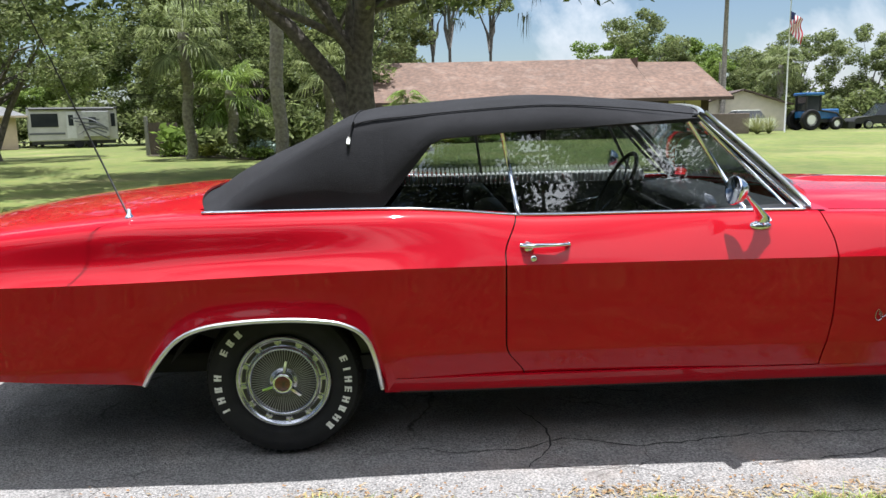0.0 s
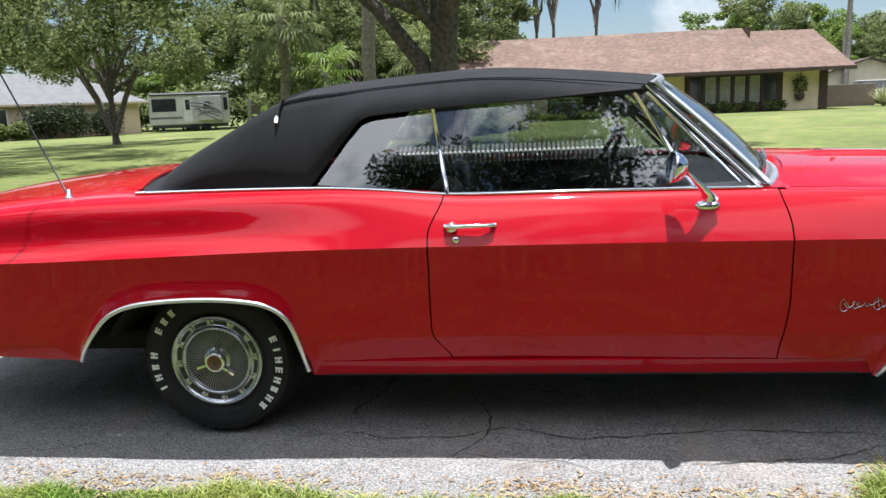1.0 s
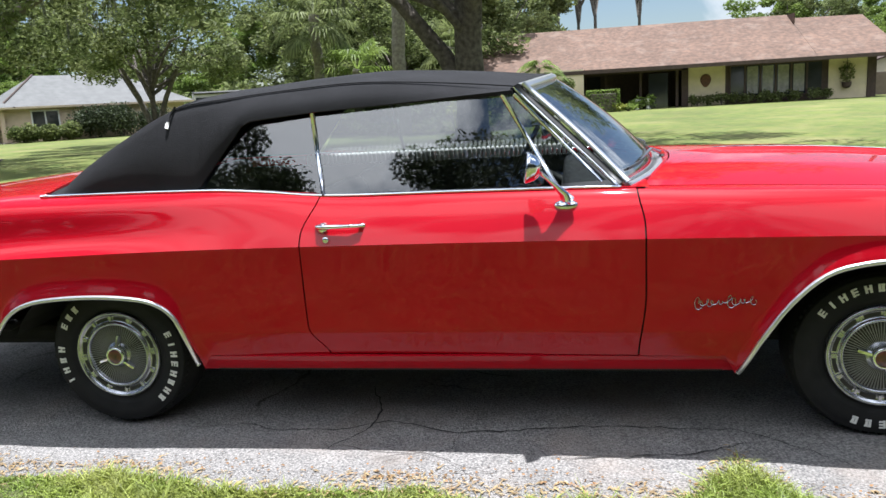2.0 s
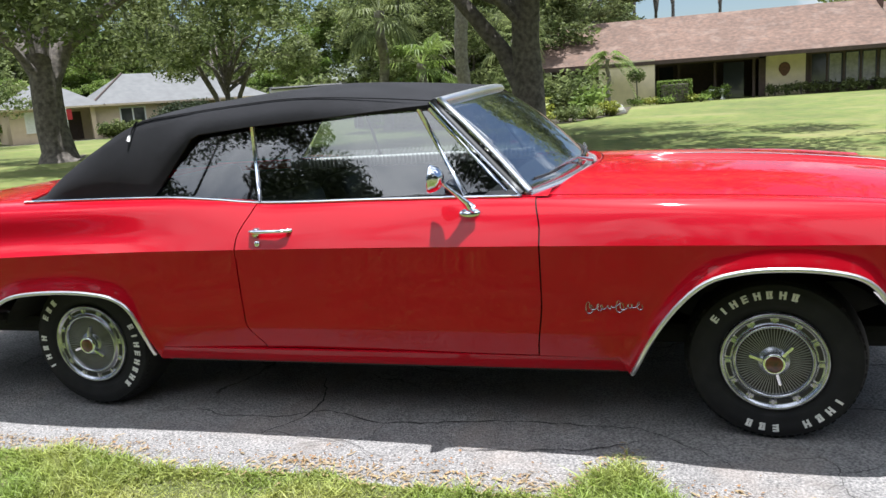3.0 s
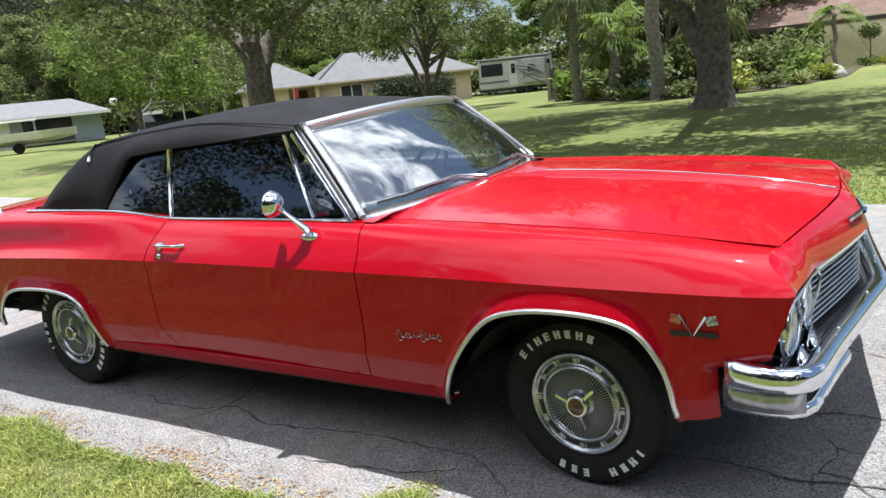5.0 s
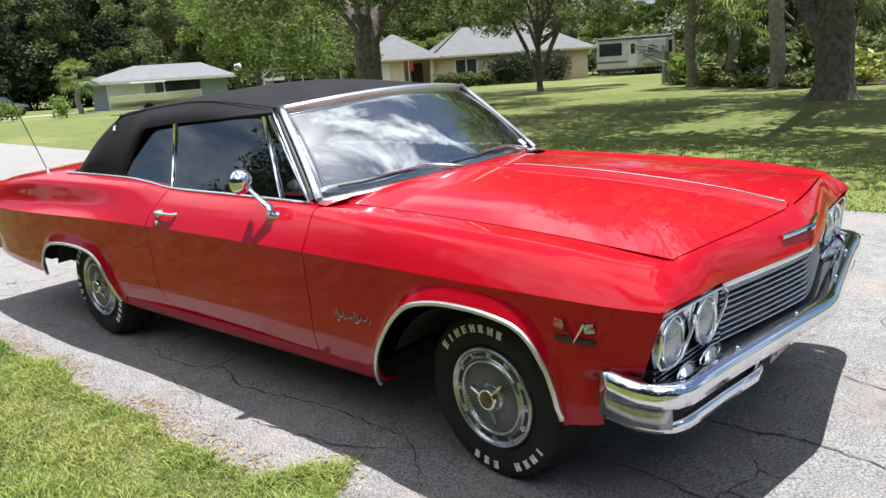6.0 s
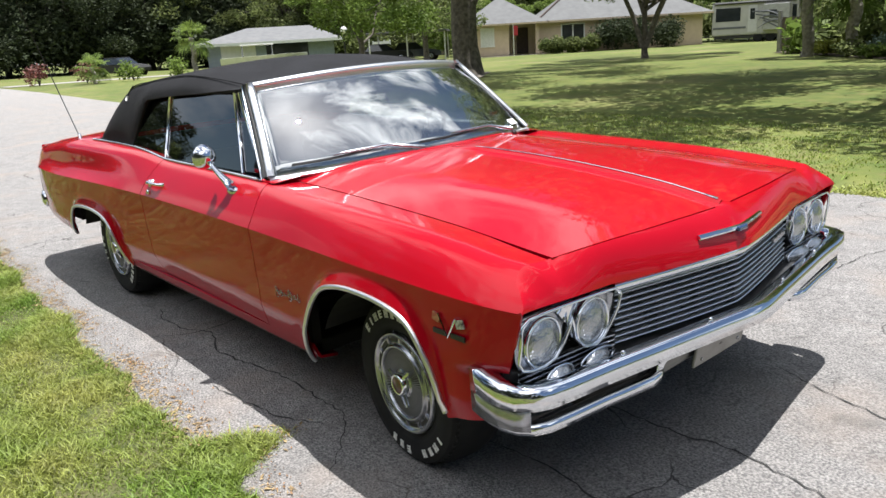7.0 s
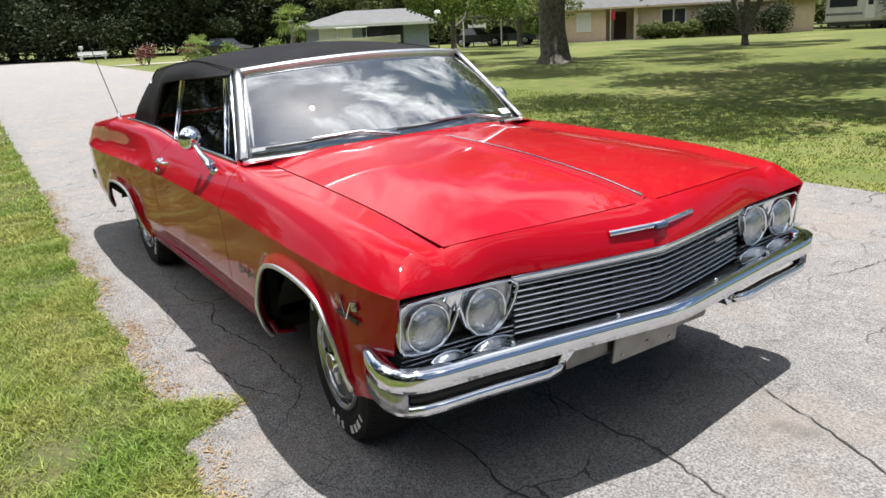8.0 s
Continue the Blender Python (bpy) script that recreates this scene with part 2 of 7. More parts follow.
TRUNKDIRT = mat("mulch", (0.075, 0.058, 0.035), (0.040, 0.036, 0.022), 12.0, 0.95, 0.0, 0.8, 40.0)


# ---- helpers for meshes ----
def finish(name, bm, material, smooth=True):
    me = bpy.data.meshes.new(name)
    bm.to_mesh(me)
    bm.free()
    for m in material if isinstance(material, (list, tuple)) else (material,):
        me.materials.append(m)
    if smooth:
        for f in me.polygons:
            f.use_smooth = True
    return me


GROUPS = {"woodland_tree": "trees of the wood", "undergrowth": "undergrowth of the wood", "bromeliad": "bromeliads in the bed", "border_plant": "border plants of the bed", "hedge_shrub": "hedge before the tan house", "fern": "ferns in the porch urns", "pampas_grass": "pampas grass clumps", "palm_tree": "palms of the gardens", "pine_tree": "pines behind the house", "parked_car": "cars parked at the houses", "small_tree": "small trees on the lawn", "oak_tree": "old oaks on the lawn", "urn_planter": "urns at the porch", "foundation_shrub": "shrubs under the house windows"}


def thing(name, label, category, m=None, group="", kind=""):
    ob = new(name)
    ob.empty_display_size = 0.1
    if m is not None:
        ob.matrix_world = m
    return tagged(ob, label, category, group or GROUPS.get(name, ""), kind)


def solo(name, bm, material, label, category="", group="", kind="", smooth=False, m=None):
    ob = new(name, finish(name, bm, material, smooth))
    if m is not None:
        ob.matrix_world = m
    return tagged(ob, label, category, group or GROUPS.get(name, ""), kind)


def part(name, bm, material, parent, label="", smooth=False, m=None):
    """One mesh object under a thing or a part."""
    ob = new(name, bm if isinstance(bm, bpy.types.Mesh) else finish(name, bm, material, smooth))
    ob.parent = parent
    if m is not None:
        ob.matrix_basis = m
    if label:
        ob["label"] = label
    return ob


def box(bm, x0, x1, y0, y1, z0, z1, bevel=0.0, m=None):
    vs = [bm.verts.new((x, y, z)) for x in (x0, x1) for y in (y0, y1) for z in (z0, z1)]
    fs = [bm.faces.new([vs[i] for i in q]) for q in ((0, 1, 3, 2), (4, 6, 7, 5), (0, 4, 5, 1), (2, 3, 7, 6), (0, 2, 6, 4), (1, 5, 7, 3))]
    if bevel:
        es = {e for f in fs for e in f.edges}
        r = bmesh.ops.bevel(bm, geom=list(es), offset=bevel, segments=2, affect="EDGES", profile=0.5)
        vs = list({v for f in r["faces"] for v in f.verts} | {v for v in vs if v.is_valid})
    if m is not None:
        bmesh.ops.transform(bm, matrix=m, verts=vs)
    return bm


def boxed(*a, **k):
    return box(bmesh.new(), *a, **k)


def tube(bm, pts, radii, seg=8, caps=True, flat=1.0):
    """A tapered tube along pts; flat squashes it along its own second axis."""
    rings, pts = [], [Vector(p) for p in pts]
    up = Vector((0, 0, 1))
    for i, p in enumerate(pts):
        d = (pts[min(i + 1, len(pts) - 1)] - pts[max(i - 1, 0)]).normalized()
        a = d.cross(up if abs(d.z) < 0.95 else Vector((1, 0, 0))).normalized()
        b = d.cross(a)
        r = radii[i] if isinstance(radii, (list, tuple)) else radii
        rings.append([bm.verts.new(p + r * (math.cos(2 * math.pi * k / seg) * a + flat * math.sin(2 * math.pi * k / seg) * b)) for k in range(seg)])
    for r0, r1 in zip(rings, rings[1:]):
        for k in range(seg):
            bm.faces.new((r0[k], r0[(k + 1) % seg], r1[(k + 1) % seg], r1[k]))
    if caps:
        bm.faces.new(rings[0])
        bm.faces.new(rings[-1][::-1])
    return bm


def grid(bm, rows, sharp=(), close=False):
    """Quads through rows of points; rows whose number is in sharp keep a hard edge."""
    vv = [[bm.verts.new(p) for p in r] for r in rows]
    for i in range(len(vv) - 1):
        n = len(vv[i])
        for j in range(n if close else n - 1):
            bm.faces.new((vv[i][j], vv[i][(j + 1) % n], vv[i + 1][(j + 1) % n], vv[i + 1][j]))
    for i in sharp:
        for a, b in zip(vv[i], vv[i][1:]):
            e = bm.edges.get((a, b))
            if e:
                e.smooth = False
    return vv


def lathe(bm, prof, seg=48, axis="y"):
    """Turns a profile of (radius, offset) about an axis."""
    rows = []
    for r, o in prof:
        row = []
        for k in range(seg):
            a = 2 * math.pi * k / seg
            c, s = r * math.cos(a), r * math.sin(a)
            row.append((c, o, s) if axis == "y" else (o, c, s) if axis == "x" else (c, s, o))
        rows.append(row)
    grid(bm, rows, close=True)
    return bm


def lerp(xs, ys):
    """A smooth curve through points, with even tangents."""
    xs, ys = list(xs), list(ys)
    tan = [0.0] * len(xs)
    for i in range(len(xs)):
        a, b = max(i - 1, 0), min(i + 1, len(xs) - 1)
        tan[i] = (ys[b] - ys[a]) / (xs[b] - xs[a])

    def f(x):
        if x <= xs[0]:
            return ys[0]
        if x >= xs[-1]:
            return ys[-1]
        i = max(k for k in range(len(xs) - 1) if xs[k] <= x)
        h = xs[i + 1] - xs[i]
        t = (x - xs[i]) / h
        return (2 * t**3 - 3 * t**2 + 1) * ys[i] + (t**3 - 2 * t**2 + t) * h * tan[i] + (-2 * t**3 + 3 * t**2) * ys[i + 1] + (t**3 - t**2) * h * tan[i + 1]

    return f


def line(xs, ys):
    return lambda x: float(np.interp(x, xs, ys))


def smooth01(a, b, x):
    t = min(1.0, max(0.0, (x - a) / (b - a)))
    return t * t * (3 - 2 * t)


def rimmed(bm):
    """Keeps the outer rim of a sheet hard, so that its thickness does not round off."""
    for e in bm.edges:
        if e.is_boundary:
            e.smooth = False
    return bm


def solid(ob, thick, offset=-1):
    md = ob.modifiers.new("thickness", "SOLIDIFY")
    md.thickness, md.offset = thick, offset
    return ob


# ---- ground, road ----
def height(x, y):
    """The lie of the land: the road nearly level, the lawns rising a little behind it."""
    z = 0.008 * max(0.0, -x - 6) * (1 - 0.75 * smooth01(10, 45, y))
    z += 0.010 * max(0.0, min(y, 48.0) - 8) * (1 - 0.55 * smooth01(8, 24, -x))
    z -= 0.05 * math.exp(-((y - near_edge(x) + 0.35) / 0.3) ** 2) * 0.3
    half = 0.5 * (far_edge(x) - near_edge(x))
    off = min(1.0, abs(y - near_edge(x) - half) / half)
    z += min(0.0227 * max(0.0, half * (1 - off) - 0.45), 0.045) + 0.004 * (1 - off) ** 2
    return z


near_edge = line((-90, -15.1, -3.6, -0.3, 2.1, 6, 60), (2.4, -0.74, -1.12, -1.29, -1.36, -1.5, -4.0))
far_edge = line((-90, -38, -15.8, 1.6, 3.1, 10, 60), (10.4, 7.9, 6.2, 4.60, 4.62, 4.3, 1.6))


def strip(bm, xs, ny, ya, yb, lift):
    rows = []
    for x in xs:
        a, b = ya(x), yb(x)
        row = [(x, a + (b - a) * j / ny, height(x, a + (b - a) * j / ny) + lift) for j in range(ny + 1)]
        rows.append([(x, a - 0.03, height(x, a - 0.03) - 0.02)] + row)
    grid(bm, rows)
    return bm


def ground_sheet():
    bm = bmesh.new()
    xs = sorted(set([-900, -500, -300, -200, -150, -120] + [x * 3.0 for x in range(-33, 28)] + [x * 0.5 for x in range(-12, 17)] + [110, 150, 200, 300, 500, 900]))
    ys = sorted(set([-900, -500, -300, -150, -80, -40, -20, -12, -8, -6] + [y * 0.5 - 5 for y in range(0, 25)] + [y * 2.0 + 8 for y in range(0, 32)] + [80, 100, 150, 300, 500, 900]))
    rows = []
    for x in xs:
        rows.append([(x, y, height(x, y) - (0.07 if -58 < x < 44 and near_edge(x) - 24 < y < far_edge(x) - 0.4 else 0.0)) for y in ys])
    grid(bm, rows)
    return bm


tagged(solo("ground", ground_sheet(), GRASS, "green and straw-coloured mown lawn on both sides of the road", smooth=True), kind="structure", category="lawn")


def wobble(f, amp, freq, seed):
    return lambda x: f(x) + amp * noise.noise((x * freq, seed, 0)) + 0.5 * amp * noise.noise((x * freq * 3.1, seed, 5))


xs_road = [-88 + i * 2 for i in range(40)] + [-8 + i * 0.08 for i in range(1, 200)] + [8 + i * 2 for i in range(1, 26)]
edge0 = wobble(near_edge, 0.07, 1.9, 1.0)
asph_edge = lambda x: edge0(x) + 0.26 * math.exp(-(((x - 2.46) / 0.15) ** 2)) + 0.05 * noise.noise((x * 9.0, 2.0, 0))
road = tagged(solo("road", strip(bmesh.new(), xs_road, 30, lambda x: asph_edge(x), lambda x: far_edge(x) + 0.06 * noise.noise((x * 0.9, 3, 0)), 0.012), ASPHALT, "sun-bleached grey asphalt lane with fine cracks", smooth=True), kind="structure", category="road")


CRACKS = (((0.99, -0.41), (1.09, -0.68), (1.08, -0.84), (0.96, -1.04)),
          ((0.30, -0.86), (0.55, -0.83), (0.68, -0.88), (0.97, -0.86), (1.14, -0.78), (1.47, -0.88), (2.02, -0.80), (2.53, -0.82), (2.75, -0.98), (2.88, -1.12)),
          ((3.10, -0.58), (3.27, -0.55), (3.45, -0.55), (3.68, -0.59), (3.9, -0.55), (4.3, -0.62)),
          ((3.10, -0.12), (3.33, -0.05), (3.62, -0.06), (3.84, -0.03), (4.08, -0.07), (4.5, -0.2)),
          ((3.21, 2.07), (3.25, 2.30), (3.25, 2.65), (3.4, 3.1)),
          ((3.60, 0.70), (3.81, 0.63), (4.08, 0.54), (4.4, 0.41), (5.0, 0.35)),
          ((1.82, -1.08), (2.31, -1.03), (2.54, -0.92)))
rng = random.Random(41)
for k, way in enumerate(CRACKS):
    pts = [Vector((*way[0], 0))]
    for a, b in zip(way, way[1:]):
        a, b = Vector((*a, 0)), Vector((*b, 0))
        n = max(2, int((b - a).length / 0.035))
        side = Vector((a.y - b.y, b.x - a.x, 0)).normalized()
        pts += [a + (b - a) * i / n + side * (rng.uniform(-0.011, 0.011) if i < n else 0) for i in range(1, n + 1)]
    bm = bmesh.new()
    rows = []
    for i, p in enumerate(pts):
        d = (pts[min(i + 1, len(pts) - 1)] - pts[max(i - 1, 0)]).normalized()
        w = rng.uniform(0.0015, 0.0055) * (0.35 + 0.65 * math.sin(math.pi * (i + 0.5) / len(pts)))
        q = Vector((-d.y, d.x, 0)) * w
        rows.append([(v.x, v.y, height(v.x, v.y) + 0.0165) for v in (p - q, p + q)])
    grid(bm, rows)
    part("crack", bm, CRACK, road)


verge = bmesh.new()
grid(verge, [[(x, y, height(x, y) + 0.005) for y in [asph_edge(x) + 0.02 - (asph_edge(x) + 30.0) * (j / 16) ** 2 for j in range(17)]] for x in [-60.0 + 2.0 * i for i in range(25)] + [-10.0 + 0.1 * i for i in range(180)] + [8.0 + 2.0 * i for i in range(20)]])
tagged(solo("verge", verge, THATCH, "dry thatch and soil under the grass verge", smooth=True), kind="structure", category="verge")


# ---- grass blades ----
def blade_field(name, n, x0, x1, ya, yb, h, w, label, seed, power=1.0):
    """Many thin bent blades, thicker towards the road's edge."""
    rng = np.random.default_rng(seed)
    vs, fs = [], []
    for _ in range(n):
        x = rng.uniform(x0, x1)
        a, b = ya(x), yb(x)
        y = a + (b - a) * rng.uniform() ** power
        if noise.noise((x * 0.8, y * 0.8, seed)) + 0.5 * noise.noise((x * 3.0, y * 3.0, seed)) < rng.uniform(-0.85, 0.05):
            continue
        z = height(x, y)
        t = rng.uniform(0, 2 * math.pi)
        hh = h * rng.uniform(0.4, 1.2) * (1.0 + 0.9 * max(-0.6, noise.noise((x * 2.3, y * 2.3, seed + 9.0)) + 0.6 * noise.noise((x * 7.0, y * 7.0, seed + 4.0))))
        ww = w * rng.uniform(0.7, 1.3)
        c, s_ = math.cos(t), math.sin(t)
        lx, ly = rng.normal(0, 0.95 * hh), rng.normal(0, 0.95 * hh)
        k = len(vs)
        vs += [(x - c * ww, y - s_ * ww, z - 0.004), (x + c * ww, y + s_ * ww, z - 0.004), (x + c * ww * 0.7 + lx * 0.4, y + s_ * ww * 0.7 + ly * 0.4, z + hh * 0.6), (x - c * ww * 0.7 + lx * 0.4, y - s_ * ww * 0.7 + ly * 0.4, z + hh * 0.6), (x + lx, y + ly, z + hh)]
        fs += [(k, k + 1, k + 2, k + 3), (k + 3, k + 2, k + 4)]
    me = bpy.data.meshes.new(name)
    me.from_pydata(vs, [], fs)
    me.materials.append(BLADE)
    return tagged(new(name, me), label, "grass", kind="stuff")


blade_field("grass_verge", 190000, -1.5, 4.6, lambda x: asph_edge(x) - 0.02, lambda x: -3.2, 0.034, 0.0030, "sunlit green and straw grass along the road edge", 1, 1.4)
blade_field("grass_verge", 60000, -9.0, -1.5, lambda x: asph_edge(x) - 0.02, lambda x: -3.6, 0.040, 0.0048, "sunlit green and straw grass along the road edge", 2, 1.3)
blade_field("grass_verge", 16000, -30.0, -9.0, lambda x: near_edge(x), lambda x: near_edge(x) - 4.5, 0.045, 0.012, "mown green grass verge beside the lane", 3, 1.3)
blade_field("grass_tuft", 3600, 2.24, 2.66, lambda x: asph_edge(x) + 0.05, lambda x: near_edge(x) - 0.05, 0.030, 0.0026, "tall green grass tuft growing over the asphalt", 4, 0.8)
blade_field("grass_verge", 70000, -9.0, 9.0, lambda x: -2.6, lambda x: -7.5, 0.036, 0.010, "mown green grass verge beside the lane", 6, 1.2)
blade_field("lawn_edge", 60000, -12.0, 8.0, lambda x: far_edge(x) - 0.04, lambda x: far_edge(x) + 4.5, 0.030, 0.008, "mown lawn edge across the road", 5, 1.6)

# ---- leaf litter at the edge ----
LITTER = mat("dry_leaf_litter", (0.30, 0.16, 0.07), (0.20, 0.12, 0.06), 30.0, 0.9, spread=0.3, island=True)
rng = random.Random(8)
vs, fs = [], []
for _ in range(420):
    cx = rng.choice((0.1, 0.55, 1.25, 1.45, 1.9, -0.6, 2.7))
    x, y = cx + rng.gauss(0, 0.16), near_edge(cx) + 0.07 + abs(rng.gauss(0, 0.07))
    z, a, s_ = height(x, y) + 0.016, rng.uniform(0, 6.3), rng.uniform(0.003, 0.008)
    k = len(vs)
    vs += [(x + s_ * math.cos(a + q), y + 0.6 * s_ * math.sin(a + q), z + 0.004 * (q % 2)) for q in (0, 1.57, 3.14, 4.71)]
    fs.append((k, k + 1, k + 2, k + 3))
me = bpy.data.meshes.new("leaf_litter")
me.from_pydata(vs, [], fs)
me.materials.append(LITTER)
tagged(new("leaf_litter", me), "rusty dry leaf litter on the worn asphalt edge", "leaf litter", kind="stuff")
DRYBITS = mat("straw_bits", (0.36, 0.27, 0.14), (0.22, 0.15, 0.08), 30.0, 0.9, spread=0.3, island=True)
vs, fs = [], []
for _ in range(7000):
    x = rng.uniform(-4.0, 4.8)
    if noise.noise((x * 1.7, 4.0, 0)) < rng.uniform(-0.6, 0.5):
        continue
    y = asph_edge(x) + rng.gauss(0.03, 0.045)
    z, a, s_ = height(x, y) + 0.015, rng.uniform(0, 6.3), rng.uniform(0.006, 0.022)
    w = s_ * rng.uniform(0.08, 0.3)
    c, sn, k = math.cos(a), math.sin(a), len(vs)
    vs += [(x - c * s_, y - sn * s_, z), (x + sn * w, y - c * w, z + 0.003), (x + c * s_, y + sn * s_, z + 0.002), (x - sn * w, y + c * w, z + 0.004)]
    fs.append((k, k + 1, k + 2, k + 3))
me = bpy.data.meshes.new("straw_litter")
me.from_pydata(vs, [], fs)
me.materials.append(DRYBITS)
tagged(new("straw_litter", me), "dry straw bits along the ragged asphalt edge", "straw litter", kind="stuff")


# ---- the car ----
car = thing("car", "bright red vintage convertible with raised black canvas top on asphalt", "car", Matrix.Translation((0, -0.8, 0)) @ Matrix.Rotation(radians(1.3), 4, "X") @ Matrix.Translation((0, 0.8, 0)))

crease_y = lerp((-1.58, -1.4, -1.0, -0.5, 0.3, 0.9, 1.5, 2.2, 3.0, 3.4, 3.6, 3.74), (0.84, 0.905, 0.95, 0.965, 0.958, 0.94, 0.942, 0.958, 0.982, 0.985, 0.975, 0.95))
crease_z = lerp((-1.58, -0.6, 0.3, 0.9, 2.2, 3.0, 3.74), (0.765, 0.782, 0.803, 0.804, 0.804, 0.800, 0.792))
edge_y = lerp((-1.58, -1.0, -0.57, -0.28, 0.45, 0.95, 1.5, 2.1, 2.6, 3.2, 3.6, 3.74), (0.76, 0.80, 0.815, 0.79, 0.79, 0.80, 0.81, 0.83, 0.845, 0.86, 0.86, 0.84))
edge_z = lerp((-1.58, -1.3, -0.9, -0.57, -0.28, 0.45, 0.70, 0.95, 1.5, 2.1, 2.6, 3.2, 3.6, 3.74), (0.895, 0.935, 0.975, 1.000, 1.008, 1.006, 0.992, 0.970, 0.968, 0.966, 0.955, 0.930, 0.898, 0.888))
hip = lambda x: smooth01(0.97, -0.15, x)
REAR_ARCH = lerp((-0.515, -0.45, -0.37, -0.28, -0.15, 0.02, 0.17, 0.28, 0.35, 0.38, 0.40), (0.37, 0.468, 0.556, 0.600, 0.620, 0.626, 0.617, 0.592, 0.534, 0.441, 0.30))
FRONT_ARCH = lerp((2.50, 2.57, 2.66, 2.76, 2.87, 3.00, 3.16, 3.27, 3.335, 3.37, 3.385), (0.28, 0.44, 0.575, 0.668, 0.705, 0.717, 0.708, 0.675, 0.600, 0.505, 0.37))
rear_low = lerp((-1.58, -1.1, -0.52), (0.43, 0.40, 0.37))


def low_z(x):
    if -0.515 <= x <= 0.40:
        return REAR_ARCH(x)
    if 2.50 <= x <= 3.385:
        return FRONT_ARCH(x)
    if x < -0.515:
        return rear_low(x)
    if x > 3.385:
        return 0.37 + 0.05 * (x - 3.385)
    return 0.355


SIDE = lerp((0.0, 0.27, 0.30, 0.352, 0.40, 0.43, 0.450, 0.462, 0.48, 0.52, 0.60, 0.67, 0.74, 0.80), (0.10, 0.087, 0.069, 0.0475, 0.0335, 0.0250, 0.0192, 0.0165, 0.0155, 0.0125, 0.0075, 0.005, 0.003, 0.0))


def side_y(x, z):
    """Half width of the body below the crease."""
    y = crease_y(x) - SIDE(z * 0.80 / crease_z(x))
    for arch, a, b in ((REAR_ARCH, -0.515, 0.40), (FRONT_ARCH, 2.50, 3.385)):
        if a - 0.06 < x < b + 0.06:
            d = z - arch(min(max(x, a), b))
            y += 0.026 * math.exp(-((d / 0.045) ** 2)) * smooth01(a - 0.06, a + 0.05, x) * smooth01(b + 0.06, b - 0.05, x)
    return y


def upper(x, f):
    """The section from crease (0) to top edge (1): hipped over the rear wheel, sloping on door and wing."""
    h = hip(x)
    y0, z0, y1, z1 = crease_y(x), crease_z(x), edge_y(x), edge_z(x)
    keys = (0, 0.12, 0.3, 0.55, 0.75, 0.9, 1.0)
    yr = (0.0, 0.17, 0.34, 0.43, 0.50, 0.66, 1.0)
    zr = (0.0, 0.11, 0.27, 0.51, 0.75, 0.93, 1.0)
    front = smooth01(2.0, 2.6, x)
    yd = tuple((1 - front) * a + front * b for a, b in zip((0.0, 0.10, 0.26, 0.50, 0.71, 0.87, 1.0), (0.0, 0.09, 0.23, 0.44, 0.64, 0.84, 1.0)))
    zd = tuple((1 - front) * a + front * b for a, b in zip((0.0, 0.14, 0.34, 0.61, 0.81, 0.94, 1.0), (0.0, 0.15, 0.37, 0.65, 0.84, 0.95, 1.0)))
    slab_end = 0.75 * smooth01(-0.7, -1.45, x)
    yr = tuple((1 - slab_end) * a + slab_end * b for a, b in zip(yr, (0.0, 0.06, 0.13, 0.24, 0.38, 0.60, 1.0)))
    zr = tuple((1 - slab_end) * a + slab_end * b for a, b in zip(zr, (0.0, 0.14, 0.35, 0.62, 0.82, 0.95, 1.0)))
    fy = (1 - h) * lerp(keys, yd)(f) + h * lerp(keys, yr)(f)
    fz = (1 - h) * lerp(keys, zd)(f) + h * lerp(keys, zr)(f)
    return y0 + (y1 - y0) * fy, z0 + (z1 - z0) * fz


def hood_edge(x):
    return 0.70 + 0.05 * (x - 2.2) / 1.45


SIDE_ROWS, FOLD = 24, 0.456


def panel_rows(x, low, cap):
    """Points of one body section from its lower edge to the top edge; cap adds the strip that runs inwards from it."""
    zc = crease_z(x)
    pts = []
    for k in range(SIDE_ROWS + 1):
        fold = max(FOLD, low + 0.03)
        z = low + (fold - 0.006 - low) * k / 6 if k < 7 else fold + 0.006 + (zc - fold - 0.006) * (k - 7) / (SIDE_ROWS - 7)
        pts.append((side_y(x, z) if k < SIDE_ROWS else crease_y(x), z))
    for k in range(1, 13):
        pts.append(upper(x, k / 12.0))
    for dy, dz in cap(x):
        pts.append((edge_y(x) - dy, edge_z(x) + dz))
    return pts


def body_panel(name, xs, rear_cut, front_cut, low, cap, side, label, front_from=None):
    """A side panel between two upright cuts, each an x that shifts with height."""
    x0, x1 = xs[0], xs[-1]
    cols = []
    for x in xs:
        t = (x - x0) / (x1 - x0)
        col = []
        for y, z in panel_rows(x, low(x), cap):
            dx = (1 - t) ** 6 * rear_cut(z) + (t**6 if front_from is None else max(0.0, (x - front_from) / (x1 - front_from))) * front_cut(z)
            col.append((x + dx, side * y, z))
        cols.append(col)
    bm = bmesh.new()
    rows = list(zip(*cols))
    grid(bm, rows, sharp=(SIDE_ROWS,))
    if side < 0:
        bmesh.ops.reverse_faces(bm, faces=bm.faces[:])
    bmesh.ops.reverse_faces(bm, faces=bm.faces[:])
    rimmed(bm)
    return solid(part(name, bm, RED, car, label, smooth=True), 0.010)


def spread(a, b, step, extra=()):
    n = max(2, int((b - a) / step))
    return sorted(set([a + (b - a) * i / n for i in range(n + 1)] + [e for e in extra if a < e < b]))


